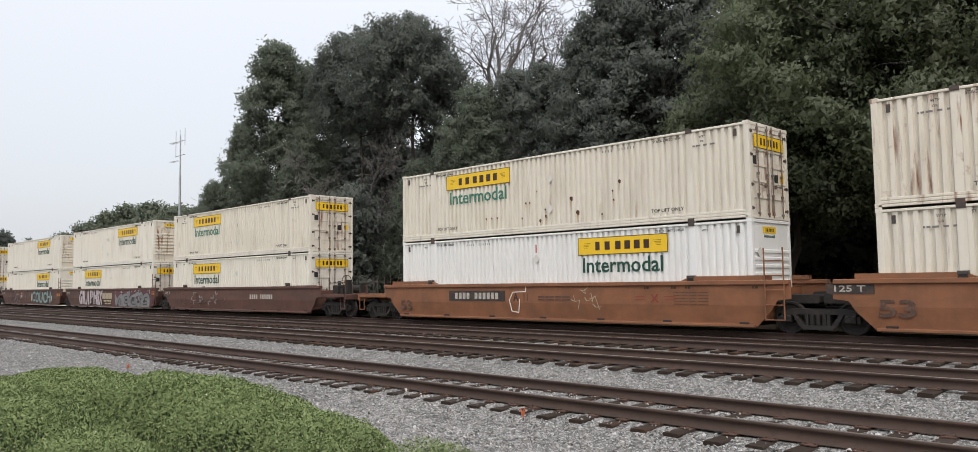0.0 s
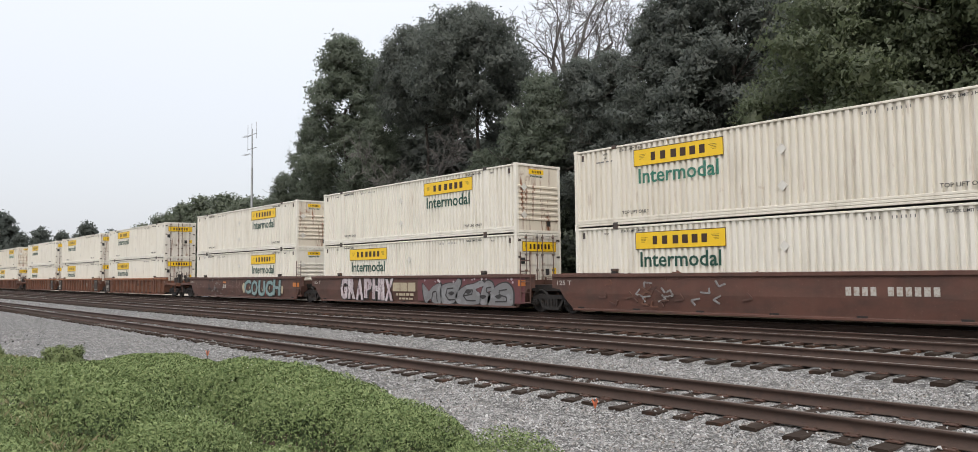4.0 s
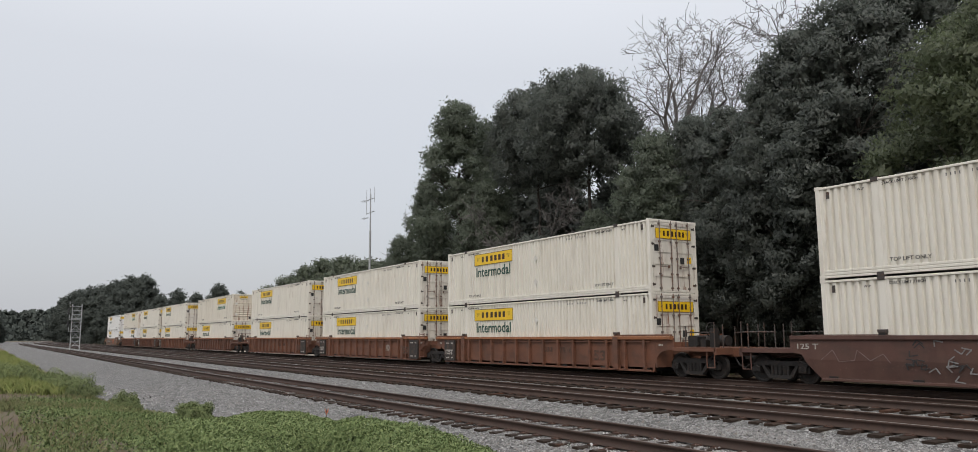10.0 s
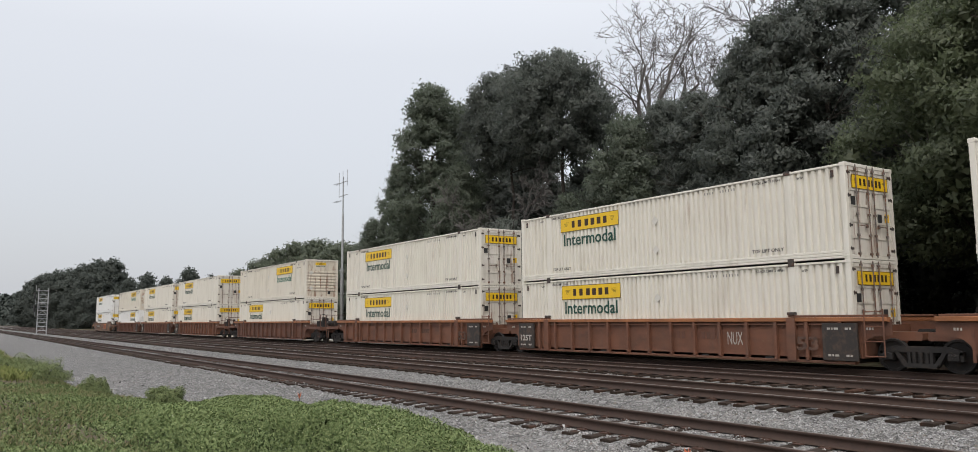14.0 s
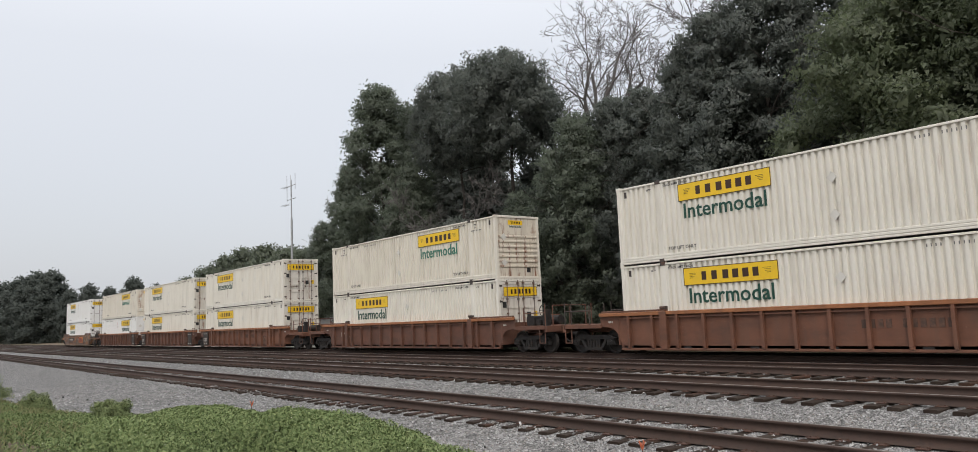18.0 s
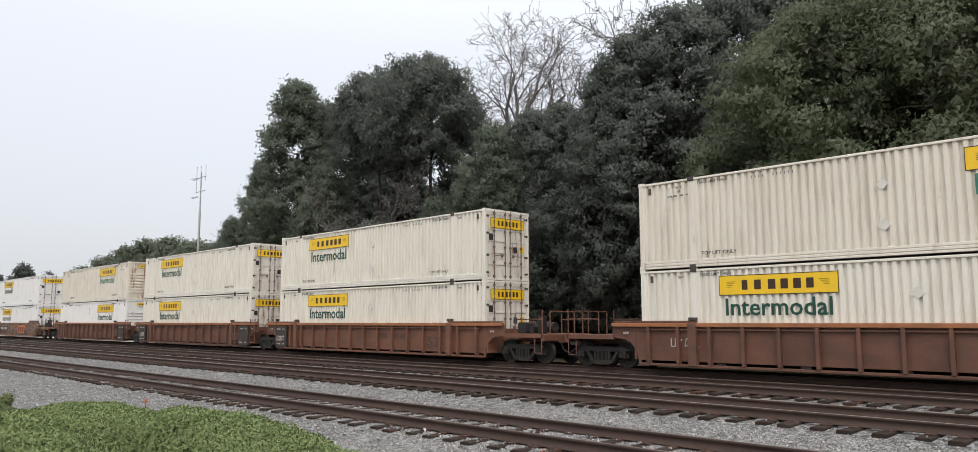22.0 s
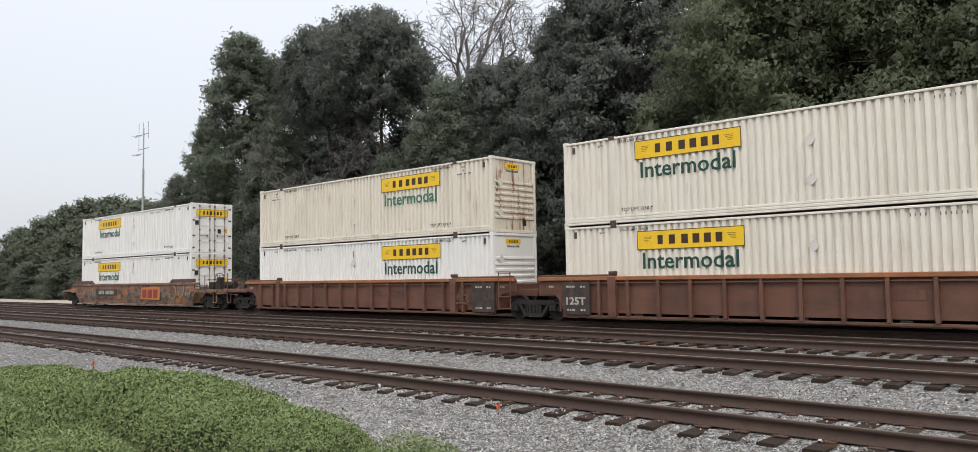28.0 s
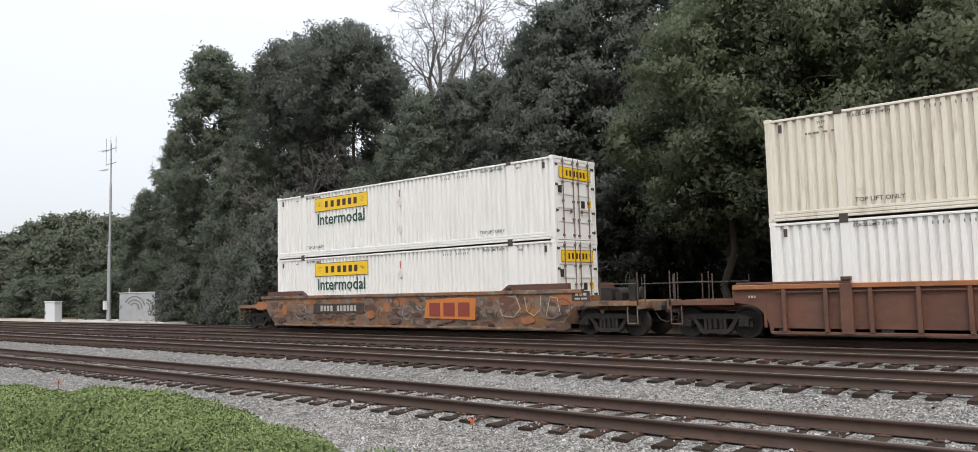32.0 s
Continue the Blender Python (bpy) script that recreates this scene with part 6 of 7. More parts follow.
def signal_mast(x, y, z):
    """A slim lattice signal mast with a ladder and two heads that face away."""
    root = tagged(new("signal_mast"), "slim grey steel signal mast with ladder and platforms", "railway signal")
    h = 7.6
    for s in (-0.7, 0.7):
        part("post", Build().tube((s, 0, -0.2), (s, 0, h), 0.085, n=8), M_GALV, root)
    for k in range(11):
        part("rung", Build().tube((-0.7, 0, 0.7 + k * 0.65), (0.7, 0, 0.7 + k * 0.65), 0.045, n=5), M_GALV, root)
    for k in range(5):
        part("brace", Build().tube((-0.7, 0.05, 0.4 + 1.4 * k), (0.7, 0.05, 1.8 + 1.4 * k), 0.035, n=5).tube((0.7, -0.05, 0.4 + 1.4 * k), (-0.7, -0.05, 1.8 + 1.4 * k), 0.035, n=5), M_GALV, root)
    for zz in (3.0, 5.0, 7.2):
        part("platform", Build().box(-1.1, 0.75, -0.45, 0.45, zz, zz + 0.05), M_GALV, root)
        part("platform_rail", Build().tube((-1.1, -0.45, zz), (-1.1, -0.45, zz + 0.9), 0.02, n=5).tube((-1.1, 0.45, zz), (-1.1, 0.45, zz + 0.9), 0.02, n=5).tube((-1.1, -0.45, zz + 0.9), (-1.1, 0.45, zz + 0.9), 0.02, n=5), M_GALV, root)
    for zz in (5.8, 3.7):
        head = part("signal_head", Build().box(-1.35, -1.12, -0.3, 0.3, zz, zz + 1.1, 0.02), M_BLACK_INK, root)
        for q in range(3):
            part("lens_hood", Build().tube((-1.2, -0.3, zz + 0.2 + 0.33 * q), (-1.2, -0.55, zz + 0.2 + 0.33 * q), 0.11, n=10), M_BLACK_INK, head)
    root.matrix_basis = pose(x, y, z, 0, 0, 90)
    return root


signal_mast(-149.0, 12.45, -0.35)


def marker(x, y, z):
    root = tagged(new("marker_flag"), "small bright orange marker stuck in the ballast", "marker", "orange markers beside the siding")
    part("stake", Build().tube((0, 0, -0.1), (0, 0, 0.16), 0.008, n=5), M_STEEL, root)
    b = Build()
    for k in range(7):
        a = k * 0.9
        b.tube((0, 0, 0.03), (0.045 * math.cos(a), 0.045 * math.sin(a), 0.13 + 0.02 * (k % 3)), 0.009, 0.005, 5)
    part("whisker_tuft", b, M_FLAG, root)
    root.location = (x, y, z)
    return root


marker(-7.75, 8.58, -0.42)
marker(-19.3, 7.35, -0.40)

bag = bmesh.new()
bmesh.ops.create_icosphere(bag, subdivisions=4, radius=1.0)
for q in bag.verts:
    n = q.co.copy()
    fold = abs(noise.noise(n * 1.6)) * 0.9 + abs(noise.noise(n * 4.0 + Vector((3, 1, 7)))) * 0.45
    q.co = Vector((n.x * 0.11, n.y * 0.08, max(-0.02, n.z * 0.06 + 0.015))) * (0.62 + fold)
bag_mesh = bpy.data.meshes.new("plastic_bag")
bag.to_mesh(bag_mesh)
bag.free()
bag_mesh.materials.append(M_BAG)
b_ob = tagged(new("plastic_bag", bag_mesh), "crumpled white plastic bag lying in the grass", "plastic bag")
b_ob.location = (-11.8, 0.15, land(-11.8, 0.15) + 0.02)


# ---- markings and spray paint on the cars; x counts from the container's leading end ----
M_PINKWHITE = material("pinkish_white_spray_paint", (0.54, 0.49, 0.50), 0.7, 0, (((0.30, 0.21, 0.24), 2.5, (1, 1, 0.4), 0.42, 0.68, 0.8), ((0.20, 0.12, 0.11), 5, STREAK, 0.5, 0.75, 0.7), ((0.14, 0.07, 0.06), 12, ONE, 0.56, 0.68, 0.8)))
M_SILVER = material("silver_spray_paint", (0.19, 0.188, 0.19), 0.5, 0.2, (((0.27, 0.27, 0.275), 2, ONE, 0.5, 0.6, 0.7), ((0.12, 0.10, 0.10), 10, ONE, 0.6, 0.7, 0.7)))
M_TEALSPRAY = material("pale_teal_spray_paint", (0.17, 0.27, 0.26), 0.6, 0, (((0.27, 0.33, 0.35), 3, ONE, 0.45, 0.65, 0.6), ((0.10, 0.08, 0.07), 10, ONE, 0.6, 0.7, 0.7)))
M_CREAMSPRAY = material("cream_spray_paint", (0.40, 0.34, 0.24), 0.6, 0, (((0.25, 0.18, 0.12), 8, ONE, 0.55, 0.7, 0.7),))
M_ORANGESPRAY = material("bright_orange_paint", (0.50, 0.17, 0.04), 0.55, 0, (((0.30, 0.12, 0.04), 5, ONE, 0.5, 0.7, 0.6),))
M_REDMARK = material("dark_red_paint", (0.22, 0.042, 0.03), 0.6, 0, (((0.15, 0.05, 0.03), 7, ONE, 0.5, 0.7, 0.5),))
M_BLACKSPRAY = material("black_spray_paint", (0.035, 0.032, 0.032), 0.65)
M_PURPLE = material("dull_purple_spray_paint", (0.125, 0.045, 0.05), 0.65, 0, (((0.10, 0.04, 0.04), 3, ONE, 0.45, 0.65, 0.8),))
M_FAINT = material("faint_chalk", (0.20, 0.155, 0.14), 0.8, 0, (((0.12, 0.07, 0.055), 7, ONE, 0.45, 0.65, 0.8),))
M_WORNPATCH = material("worn_grey_brown_paint", (0.15, 0.115, 0.095), 0.75, 0, (((0.09, 0.06, 0.05), 4, ONE, 0.42, 0.66, 0.8), ((0.22, 0.17, 0.14), 9, ONE, 0.52, 0.7, 0.6)))
M_FADED = material("faded_brown_stencil", (0.075, 0.045, 0.034), 0.8, 0, (((0.17, 0.09, 0.06), 6, ONE, 0.45, 0.7, 0.8),))
FACE = -SIDE - 0.0035


def on_side(k, name, mesh, x, z, mat=None, label="", out=0.0):
    """Fix a flat marking on the near side of unit k, x metres from its container's leading end."""
    if PLAN[k][1]:
        out -= 0.06
    return part(name, mesh, mat, unit_roots[k], label, pose(x + HALF, FACE - out, z))


def bar_row(k, x, z, mat=None, out=0.0):
    """Plain upright bars in place of a painted number, each a part of its own."""
    bar = Build().box(-0.075, 0.075, -0.004, 0.004, -0.12, 0.12).mesh("number_mark", mat or M_STENCIL)
    for j in (0, 1, 2, 3, 5, 6, 7, 8, 9, 10):
        on_side(k, "number_mark", bar, x - 1.13 + 0.226 * j, z, None, "", out)


def spray_word(k, text, x0, x1, z0, z1, mat, shade, bold, seed, wild):
    """Hand-sprayed letters, each of its own size and lean, with a dark outline."""
    rs = np.random.RandomState(seed)
    share = [0.42 if ch == "I" else 1.0 for ch in text]
    w, h, at = (x1 - x0) / sum(share), z1 - z0, x0
    for j, ch in enumerate(text):
        lw, lh = w * share[j] * rs.uniform(1.02, 1.14), h * rs.uniform(1 - wild, 1.0)
        at += w * share[j]
        x, z, lean = at - w * share[j] / 2, z0 + lh / 2 + rs.uniform(0, h - lh), rs.uniform(-0.5, 0.5) * wild
        for name, q, m, out in (("spray_shadow", bold * 2.6, shade, 0.004 + 0.0004 * j), ("spray_lettering", bold, mat, 0.010 + 0.0004 * j)):
            me = writing(ch, lh * (1.0 if m is shade else 0.91), m, lw * (1.0 if m is shade else 0.86), q)
            for v in me.vertices:
                a, c = v.co.x, v.co.z
                v.co.x = a * (1 + 0.25 * wild * math.sin(3 * c + j)) + lean * c + 0.05 * wild * math.sin(9 * c + 2 * j)
                v.co.z = c + 0.16 * wild * math.sin(4.0 * a + j) * (1 if c > 0 else 0.6)
            on_side(k, name, me, x, z, None, f"spray-painted letter {ch}" if m is mat else "", out)


def blob(points, n=5):
    """A rounded closed outline as a thin plate in x and z."""
    out = []
    m = len(points)
    for i in range(m):
        p0, p1, p2, p3 = (np.array(points[(i + q) % m], float) for q in (-1, 0, 1, 2))
        for j in range(n):
            t = j / n
            out.append(tuple(0.5 * (2 * p1 + (p2 - p0) * t + (2 * p0 - 5 * p1 + 4 * p2 - p3) * t * t + (3 * p1 - p0 - 3 * p2 + p3) * t ** 3)))
    return Build().prism(out, -0.004, 0.004)


spray_word(3, "GRAPHIX", -14.05, -8.85, 0.22, 1.55, M_PINKWHITE, M_BLACKSPRAY, 0.062, 5, 0.12)
rs = np.random.RandomState(8)
for j in range(26):
    x, z = -13.9 + j * 0.19, rs.uniform(0.45, 1.0)
    w, h, lean = rs.uniform(0.02, 0.045), rs.uniform(0.15, 0.4), rs.uniform(-0.08, 0.08)
    on_side(3, "spray_stroke", Build().prism([(x, z), (x + w, z), (x + w + lean, z + h), (x + lean, z + h)], -0.002, 0.002).mesh("spray_stroke", (M_BLACKSPRAY, M_PURPLE, M_FADED)[j % 3]), 0, 0, None, "", 0.016)
on_side(3, "marking", bars([0.6, 0.6, 0.6], 0.42, 0.06, M_CREAMSPRAY), -7.95, 0.98, None, "three worn cream blocks", 0.012)
on_side(3, "marking", bars([0.2, 0.3, 0.15, 0.25, 0.3], 0.12, 0.07, M_CREAMSPRAY), -7.9, 0.62, None, "", 0.004)
on_side(3, "marking", bars([0.15, 0.25, 0.2, 0.3], 0.09, 0.08, M_CREAMSPRAY), -7.8, 0.42, None, "", 0.004)
part("spray_ground", Build().box(-6.8, 0.6, -0.002, 0.002, -0.55, 0.55), M_PURPLE, unit_roots[3], "", pose(HALF, FACE + 0.0005, 0.90))
shapes = [
    [(-6.4, 1.10), (-6.1, 0.95), (-5.9, 0.80), (-5.6, 1.0), (-5.0, 1.12), (-5.0, 0.3), (-5.5, 0.25), (-5.8, 0.45), (-6.1, 0.25), (-6.3, 0.5)],
    [(-5.0, 0.95), (-4.5, 1.15), (-4.0, 1.18), (-3.7, 1.38), (-3.5, 1.2), (-3.7, 0.85), (-3.9, 0.4), (-4.3, 0.25), (-4.9, 0.28)],
    [(-3.8, 0.75), (-3.2, 1.05), (-2.6, 1.15), (-2.1, 1.28), (-1.9, 1.1), (-2.5, 0.9), (-2.2, 0.7), (-2.3, 0.3), (-3.6, 0.25), (-3.9, 0.5)],
    [(-2.1, 0.8), (-1.8, 1.25), (-1.4, 1.20), (-1.3, 0.9), (-1.7, 0.8), (-1.5, 0.6), (-1.7, 0.3), (-2.2, 0.3)],
    [(-1.5, 0.8), (-1.0, 1.10), (-0.5, 1.18), (-0.15, 0.95), (-0.1, 0.5), (-0.3, 0.24), (-1.6, 0.24), (-1.7, 0.5)],
]
for sh in shapes:
    cx = sum(p[0] for p in sh) / len(sh)
    cz = sum(p[1] for p in sh) / len(sh)
    on_side(3, "spray_shadow", blob([(cx + (p[0] - cx) * 1.12, cz + (p[1] - cz) * 1.12) for p in sh]).mesh("spray_shadow", M_BLACKSPRAY), 0, 0, None, "", 0.003)
    on_side(3, "spray_shape", blob(sh).mesh("spray_shape", M_SILVER), 0, 0, None, "silver letter shape with dark outline", 0.009)
for x, z in ((-4.2, 0.72), (-3.0, 0.8), (-1.0, 0.62), (-2.0, 0.6)):
    on_side(3, "spray_shadow", blob([(x - 0.22, z), (x, z + 0.08), (x + 0.22, z + 0.02), (x, z - 0.1)]).mesh("spray_shadow", M_BLACKSPRAY), 0, 0, None, "", 0.016)
rs = np.random.RandomState(9)
for k in range(14):
    x, z, r = rs.uniform(-6.3, 0.2), rs.uniform(1.2, 1.38), rs.uniform(0.03, 0.07)
    on_side(3, "spray_dot", blob([(x - r, z), (x, z + r), (x + r, z), (x, z - r)]).mesh("spray_dot", M_PINKWHITE), 0, 0, None, "", 0.004)
on_side(3, "orange_patch", Build().box(-0.22, 0.22, -0.004, 0.004, -0.12, 0.12).mesh("orange_patch", M_ORANGESPRAY), 0.42, 1.18, None, "bright orange patch")

# the teal word and the chalk outlines on the next unit
rs = np.random.RandomState(31)
for j in range(22):
    x, z = -7.0 + j * 0.24, rs.uniform(0.35, 0.95)
    w, h, lean = rs.uniform(0.03, 0.07), rs.uniform(0.15, 0.4), rs.uniform(-0.12, 0.12)
    on_side(4, "spray_stroke", Build().prism([(x, z), (x + w, z), (x + w + lean, z + h), (x + lean, z + h)], -0.002, 0.002).mesh("spray_stroke", (M_BLACKSPRAY, M_REDMARK, M_FAINT, M_CREAMSPRAY)[j % 4]), 0, 0, None, "", 0.016)
spray_word(4, "COUCH", -7.2, -1.75, 0.18, 1.42, M_TEALSPRAY, M_BLACKSPRAY, 0.034, 6, 0.28)
on_side(4, "spray_shape", blob([(-7.5, 0.9), (-7.3, 1.15), (-7.1, 1.05), (-7.1, 0.6), (-7.3, 0.5)]).mesh("spray_shape", M_CREAMSPRAY), 0, 0, None, "cream spray shape", 0.003)
on_side(4, "spray_shape", blob([(-1.75, 0.6), (-1.65, 0.95), (-1.45, 0.9), (-1.5, 0.5)]).mesh("spray_shape", M_CREAMSPRAY), 0, 0, None, "", 0.003)
on_side(4, "orange_patch", Build().box(-0.25, 0.25, -0.004, 0.004, -0.06, 0.06).mesh("orange_patch", M_ORANGESPRAY), -10.5, 1.18)
on_side(4, "orange_patch", Build().box(-0.4, 0.4, -0.004, 0.004, -0.12, 0.12).mesh("orange_patch", M_ORANGESPRAY), 0.25, 1.05)
on_side(4, "marking", bars([0.2, 0.2], 0.24, 0.07, M_STENCIL), -10.5, 0.92, None, "", 0.004)


def chalk(k, lines, mat, r=0.012):
    b = Build()
    for ln in lines:
        for p, q in zip(ln, ln[1:]):
            b.tube((p[0], 0, p[1]), (q[0], 0, q[1]), r, n=4)
    b.v = [(x, y * 0.35, z) for x, y, z in b.v]
    return on_side(k, "chalk_outline", b.mesh("chalk_outline", mat), 0, 0, None, "thin pale spray outline")


# dark strokes inside the silver shapes
INSIDE = [[(-5.7, 0.30), (-5.6, 0.75), (-5.35, 0.80), (-5.25, 0.32)], [(-4.05, 0.95), (-4.5, 0.92), (-4.62, 0.62), (-4.4, 0.42), (-3.95, 0.45)], [(-3.3, 0.62), (-2.75, 0.70), (-2.7, 0.88), (-3.1, 0.88), (-3.35, 0.62), (-3.1, 0.42), (-2.5, 0.42)],
          [(-1.45, 1.0), (-1.75, 0.98), (-1.78, 0.82), (-1.5, 0.70)], [(-0.45, 0.92), (-0.95, 0.86), (-0.95, 0.70), (-0.5, 0.60), (-0.5, 0.42), (-1.2, 0.40)]]
for ln in INSIDE:
    b = Build()
    for p, q in zip(ln, ln[1:]):
        b.tube((p[0], 0, p[1]), (q[0], 0, q[1]), 0.032, n=5)
    b.v = [(vx, vy * 0.2, vz) for vx, vy, vz in b.v]
    on_side(3, "spray_stroke", b.mesh("spray_stroke", M_BLACKSPRAY), 0, 0, None, "", 0.018)
chalk(4, [[(-9.3, 1.42), (-9.9, 1.42), (-9.9, 0.95), (-9.5, 1.0), (-9.35, 0.75), (-9.6, 0.5), (-9.95, 0.55)], [(-8.7, 1.2), (-9.2, 1.25), (-9.2, 0.55), (-8.7, 0.5)], [(-9.2, 0.9), (-8.8, 0.92)], [(-8.5, 0.5), (-8.45, 1.4), (-8.0, 1.35), (-7.95, 1.0), (-8.4, 0.9), (-7.8, 0.5)], [(-7.8, 1.3), (-7.5, 0.8), (-7.3, 1.35)]], M_FAINT)
chalk(4, [[(-16.2, 0.8), (-15.8, 1.1), (-15.6, 0.75), (-15.1, 0.8), (-15.0, 1.1), (-14.6, 0.8), (-14.2, 1.0), (-14.0, 0.75)]], M_FAINT)
rs = np.random.RandomState(14)
for j in range(26):
    x, z = rs.uniform(-13.6, -10.9), rs.uniform(0.45, 1.35)
    a = rs.uniform(0, 6.28)
    chalk(4, [[(x, z), (x + 0.25 * math.cos(a), z + 0.16 * math.sin(a)), (x + 0.3 * math.cos(a + 1), z + 0.2 * math.sin(a + 1))]], M_BLACKSPRAY if j % 2 else M_GREYPAINT, 0.022)

# the orange car: number plate bars, the big figures, a white hook of chalk
on_side(1, "number_plate", Build().box(-1.57, 1.57, -0.004, 0.004, -0.20, 0.20).mesh("number_plate", M_PANEL), -11.47, 1.06, None, "black plate with pale bars")
bar_row(1, -11.47, 1.06, None, 0.006)
on_side(1, "lettering", TEXT_53, -15.8, 0.66, M_FADED)
on_side(0, "lettering", writing("53", 0.46, M_FADED, 0.9, 0.03), -15.7, 0.76)
on_side(0, "data_panel", Build().box(-0.62, 0.62, -0.004, 0.004, -0.14, 0.14).mesh("data_panel", M_PANEL), -16.85, 1.28)
on_side(0, "lettering", writing("125 T", 0.17, M_STENCIL, 0.8, 0.015), -16.85, 1.28, None, "", 0.006)
chalk(1, [[(-8.85, 1.42), (-8.85, 1.22), (-9.5, 1.20), (-9.68, 0.9), (-9.55, 0.5), (-9.2, 0.45), (-9.15, 0.95)]], M_WHITE, 0.022)
for x in (-3.6, -2.6, -2.1, 0.1):
    on_side(1, "marking", bars([0.05, 0.08], 0.07, 0.04, M_BROWN_INK), x, 1.33)
for j in range(5):
    on_side(1, "marking", bars([0.5, 0.25, 0.35], 0.018, 0.05, M_FADED), -2.0, 1.18 - 0.09 * j)
on_side(1, "lettering", writing("A", 0.3, M_BROWN_INK, 0.26, 0.02), -9.35, 1.02)
on_side(1, "marking", bars([0.03, -0.1, 0.03], 0.26, 0.02, M_FADED), -8.85, 1.02)
for j in range(2):
    on_side(1, "marking", bars([0.3, 0.42, 0.26, 0.36], 0.05, 0.05, M_FADED), -7.5, 1.03 - 0.1 * j)
on_side(1, "cross_mark", Build().prism([(-0.15, -0.12), (-0.11, -0.15), (0.15, 0.12), (0.11, 0.15)], -0.003, 0.0).mesh("cross_mark", M_REDMARK), -3.3, 1.0, None, "dark red sprayed cross", 0.002)
on_side(1, "cross_mark", Build().prism([(-0.15, 0.12), (-0.11, 0.15), (0.15, -0.12), (0.11, -0.15)], -0.003, 0.0).mesh("cross_mark", M_REDMARK), -3.3, 1.0, None, "", 0.005)
for x in (-3.85, -2.75):
    for z in (0.95, 1.05):
        on_side(1, "cross_mark", Build().box(-0.18, 0.18, -0.003, 0.0, -0.012, 0.012).mesh("cross_mark", M_REDMARK), x, z)
rs = np.random.RandomState(23)
for j in range(9):
    x, z = rs.uniform(-6.9, -5.7), rs.uniform(0.7, 1.3)
    chalk(1, [[(x, z), (x + rs.uniform(0.05, 0.25), z + rs.uniform(-0.25, 0.2)), (x + rs.uniform(0.1, 0.4), z + rs.uniform(-0.3, 0.2))]], M_CREAMSPRAY, 0.012)
bar_row(2, -4.68, 0.98)
rs = np.random.RandomState(15)
for j in range(30):
    x, z = rs.uniform(-15.2, -8.0), rs.uniform(0.5, 1.4)
    a = rs.uniform(0, 6.28)
    chalk(2, [[(x, z), (x + 0.35 * math.cos(a), z + 0.2 * math.sin(a)), (x + 0.4 * math.cos(a + 0.8), z + 0.25 * math.sin(a + 0.8))]], (M_MAROON, M_GREYPAINT, M_RUSTCAR)[j % 3], 0.04)
for k in (5, 6, 7, 9, 10, 11):
    bar_row(k, -6.0, 0.95, M_FADED if k % 2 else M_RUSTCAR)
    on_side(k, "lettering", TEXT_53, *((-1.42, 0.75, M_FADED, "", 0.13) if k in (6, 7, 10, 11) else (-3.1, 0.75, M_FADED)))
on_side(6, "spray_tag", writing("NUX", 0.42, M_STENCIL, 0.62), -4.2, 0.86, None, "thin white spray-painted tag")
chalk(8, [[(-15.0, 1.05), (-15.0, 0.8), (-14.85, 0.8), (-14.85, 1.05)], [(-14.75, 0.75), (-14.75, 1.05), (-14.6, 1.0), (-14.75, 0.9)], [(-14.5, 0.8), (-14.45, 1.05), (-14.3, 0.95), (-14.45, 0.8)], [(-14.2, 1.05), (-14.05, 0.95), (-14.2, 0.85), (-14.0, 0.78)]], M_STENCIL, 0.022)

# the last car: plate, red block letters on orange, patches of clean paint, chalk and grey spray
on_side(12, "number_plate", Build().box(-1.72, 1.72, -0.004, 0.004, -0.2, 0.2).mesh("number_plate", M_PANEL), -11.5, 0.95, None, "black plate with pale bars", 0.014)
bar_row(12, -11.5, 0.95, None, 0.022)
def shard(rs, x, z, w, h):
    """A torn patch of old paint."""
    n = 9
    return Build().prism([(x + w / 2 * rs.uniform(0.65, 1.0) * math.cos(6.283 * q / n) * 1.1, z + h / 2 * rs.uniform(0.6, 1.0) * math.sin(6.283 * q / n) * 1.1) for q in range(n)], -0.003, 0.003)


rs = np.random.RandomState(17)
on_side(12, "orange_patch", Build().prism([(-6.25, 0.56), (-3.62, 0.50), (-3.55, 1.28), (-4.4, 1.33), (-6.1, 1.25)], -0.003, 0.003).mesh("orange_patch", M_ORANGESPRAY), 0, 0, None, "bright orange panel", 0.012)
for x in (-5.95, -5.2, -4.45):
    on_side(12, "block_mark", Build().box(x, x + 0.58, -0.004, 0.004, 0.62, 1.14).mesh("block_mark", M_REDMARK), 0, 0, None, "dark red block", 0.019)
for x, z, w, h in ((-17.3, 1.1, 1.3, 0.36), (-13.6, 1.25, 0.6, 0.25), (-10.2, 1.3, 0.9, 0.24), (-7.6, 1.25, 0.8, 0.3), (-2.6, 1.36, 0.8, 0.2), (0.55, 1.2, 1.5, 0.36), (-8.4, 1.0, 0.5, 0.4), (-15.4, 0.9, 0.5, 0.5), (-9.4, 0.7, 0.6, 0.3), (-1.2, 0.5, 0.7, 0.25)):
    on_side(12, "orange_patch", shard(rs, x, z, w, h * 1.2).mesh("orange_patch", M_CHORD), 0, 0, None, "", 0.0005)
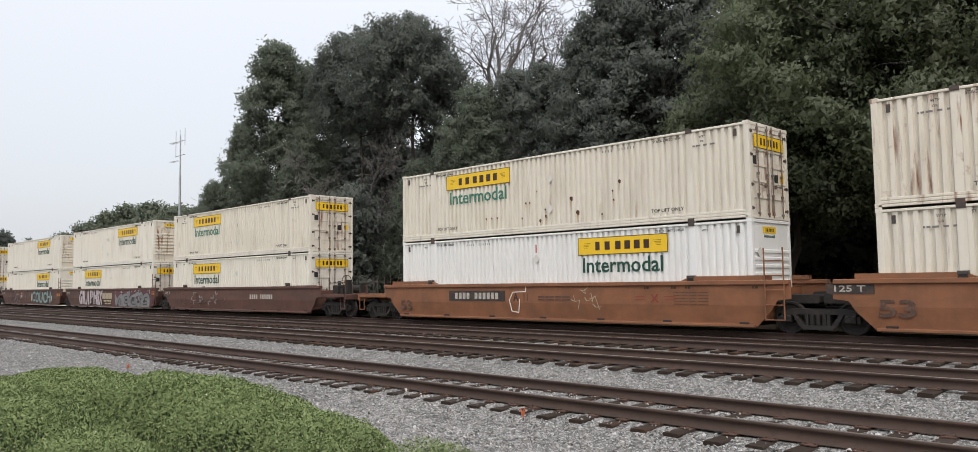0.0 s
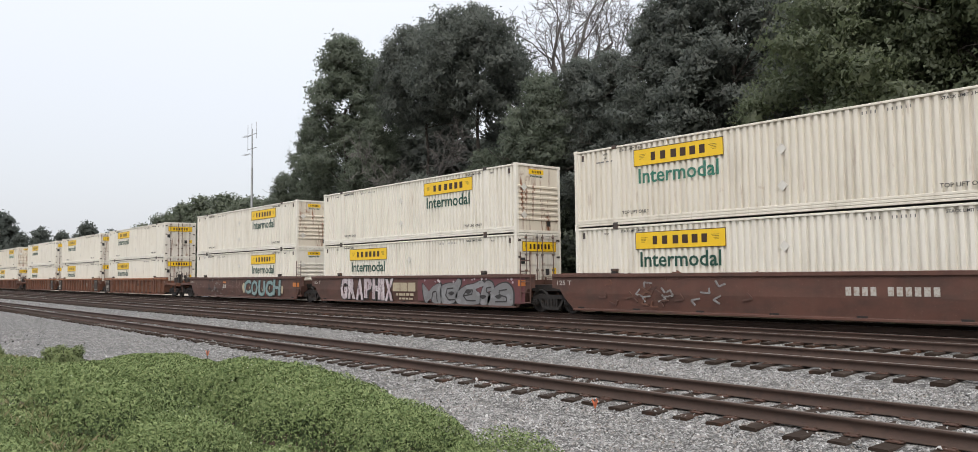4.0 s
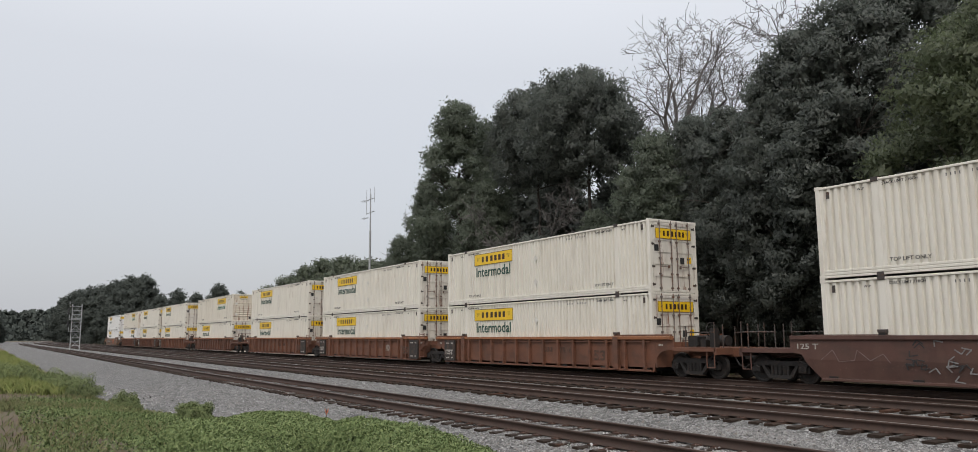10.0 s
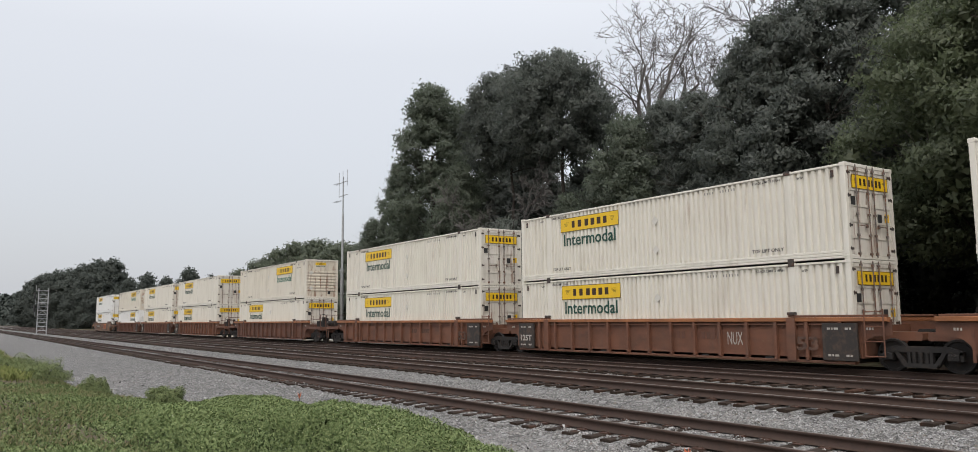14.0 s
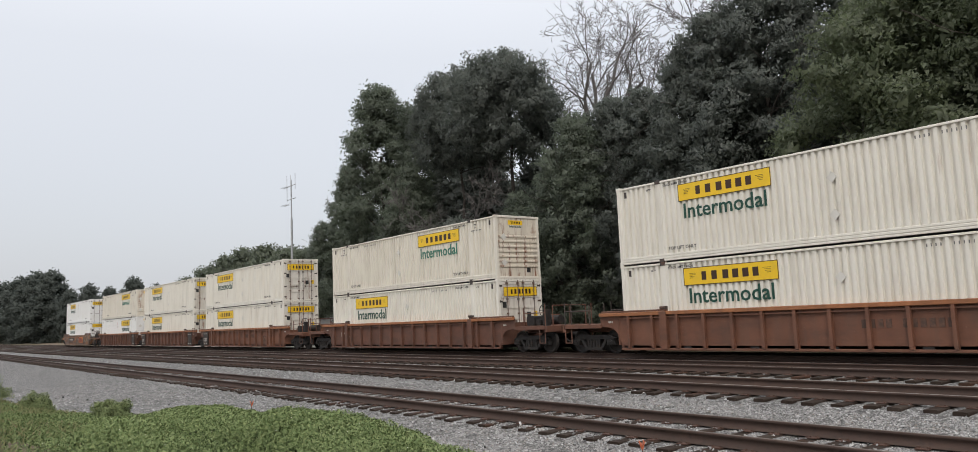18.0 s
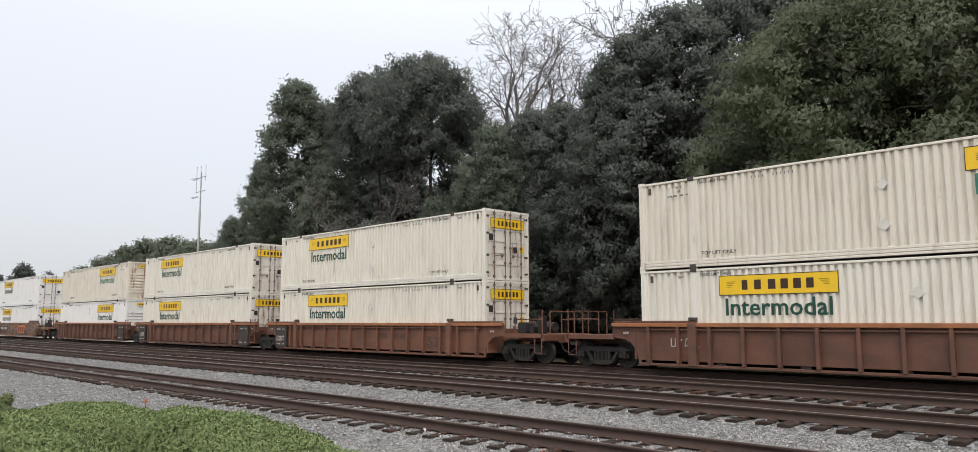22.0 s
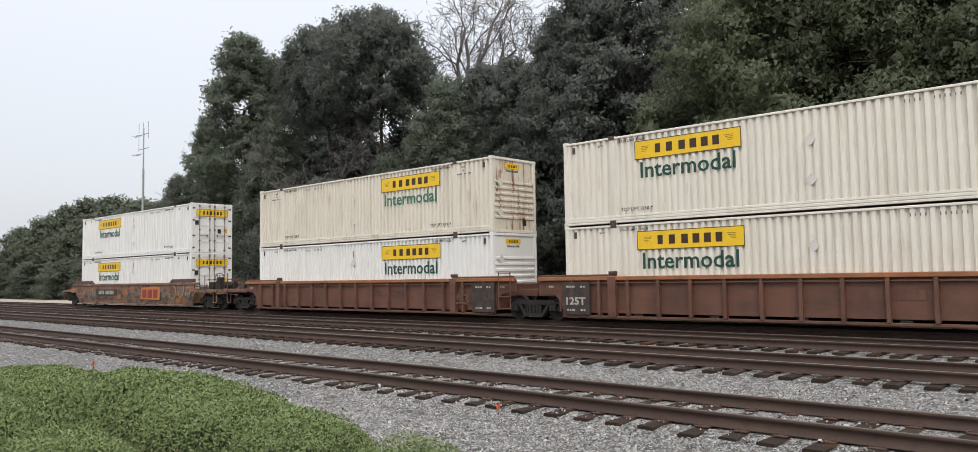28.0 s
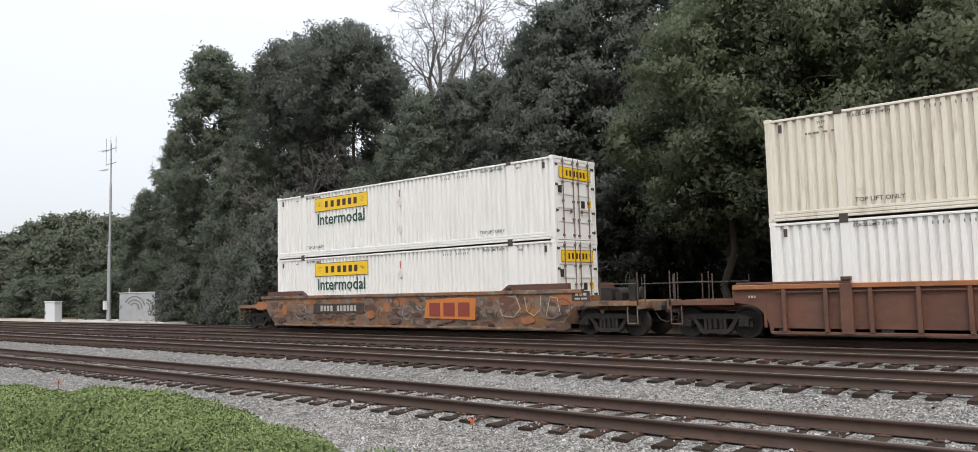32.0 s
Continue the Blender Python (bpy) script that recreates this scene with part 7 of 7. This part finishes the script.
for j in range(46):
    x, z = rs.uniform(-16.6, 0.8), rs.uniform(0.30, 1.42)
    w = rs.uniform(0.3, 1.1)
    on_side(12, "paint_patch", shard(rs, x, z, w, w * rs.uniform(0.2, 0.5)).mesh("paint_patch", (M_WORNPATCH, M_FADED, M_RUSTCAR, M_MAROON)[j % 4]), 0, 0, None, "", 0.0012 + 0.00005 * j)
# loops of old grey spray over the patches
for j in range(34):
    x, z, r, a = rs.uniform(-16.2, 0.4), rs.uniform(0.6, 1.2), rs.uniform(0.12, 0.34), rs.uniform(0, 6.28)
    turn_ = rs.uniform(2.0, 5.5)
    chalk(12, [[(x + r * 1.2 * math.cos(a + turn_ * q / 9), z + r * math.sin(a + turn_ * q / 9)) for q in range(10)]], (M_WORNPATCH, M_FAINT, M_BROWN, M_GREYPAINT)[j % 4], rs.uniform(0.015, 0.04))
chalk(12, [[(-2.4, 0.8), (-2.2, 1.3), (-1.7, 1.35), (-1.5, 0.9), (-1.8, 0.6), (-2.3, 0.65), (-2.4, 0.8)], [(-1.3, 1.3), (-1.2, 0.8), (-0.9, 0.65), (-0.6, 0.9), (-0.6, 1.35)], [(-0.4, 0.6), (-0.2, 1.3), (0.1, 1.25), (0.2, 0.7)]], M_CREAMSPRAY, 0.02)
on_side(12, "data_panel", Build().box(-0.35, 0.35, -0.004, 0.004, -0.17, 0.17).mesh("data_panel", M_PANEL), 1.05, 1.30)
on_side(12, "marking", bars([0.12, 0.12, 0.12], 0.09, 0.04, M_STENCIL), 1.05, 1.36, None, "", 0.006)
on_side(12, "marking", bars([0.2, 0.24], 0.06, 0.05, M_STENCIL), 1.05, 1.22, None, "", 0.006)

# rust holes and streaks on the worn container of the orange car
M_RUSTSPOT = material("flaking_rust", (0.07, 0.030, 0.016), 0.9, 0, (((0.16, 0.07, 0.03), 10, ONE, 0.45, 0.7, 0.8),))
M_RUSTRUN = material("rust_run", (0.45, 0.30, 0.17), 0.8, 0, (((0.62, 0.52, 0.40), 9, STREAK, 0.4, 0.7, 0.8),))
worn = [o for o, x, z, t, a in train if z > 2 and abs(x - (STARTS[1] - HALF)) < 0.01][0]
for x, z, r in ((-7.95, 4.20, 0.05), (-7.93, 3.95, 0.07), (-6.73, 4.49, 0.11), (-6.45, 3.98, 0.12), (-4.94, 4.61, 0.05), (-4.65, 4.90, 0.09), (-10.4, 4.05, 0.05), (-10.7, 4.05, 0.05), (-11.0, 4.05, 0.05), (-8.9, 4.5, 0.06), (-8.7, 4.5, 0.05), (-9.1, 3.95, 0.05), (-8.2, 3.8, 0.08), (-5.4, 3.85, 0.05), (-4.9, 4.3, 0.05), (-8.35, 4.9, 0.04)):
    zz, r = z - FLOOR_Z - 2.905 - 0.11, r * 0.62
    s = part("rust_spot", blob([(-r, 0), (-r * 0.2, r * 1.3), (r, r * 0.4), (r * 0.5, -r * 1.4)], 3).mesh("rust_spot", M_RUSTSPOT), None, worn, "", pose(x + HALF, -W / 2 + 0.024, zz))
    part("rust_run", Build().prism([(-r * 0.5, 0), (r * 0.5, 0), (r * 0.2, -r * 5 - 0.1), (-r * 0.15, -r * 5)], -0.003, 0.003), M_RUSTRUN, s, "", pose(0, 0.0025, 0))
# ---- the train rolls past at about 7 m/s, slowing a little ----
def run(t):
    return 7.5219 * t - 0.01026 * t * t


def motions():
    for ob, x, z, turned, axles in train:
        walk(ob, [(t, pose(x + run(t), TRAIN_Y, z, 0, 0, 180 * turned)) for t in range(0, 33, 2)])
        for a in axles:
            home = a.matrix_basis.translation
            rows = []
            for k in range(0, 481):
                t = k / 15
                rows.append((t, pose(*home, 0, math.degrees(run(t) / 0.457) % 360, 0)))
            walk(a, rows)


motions()
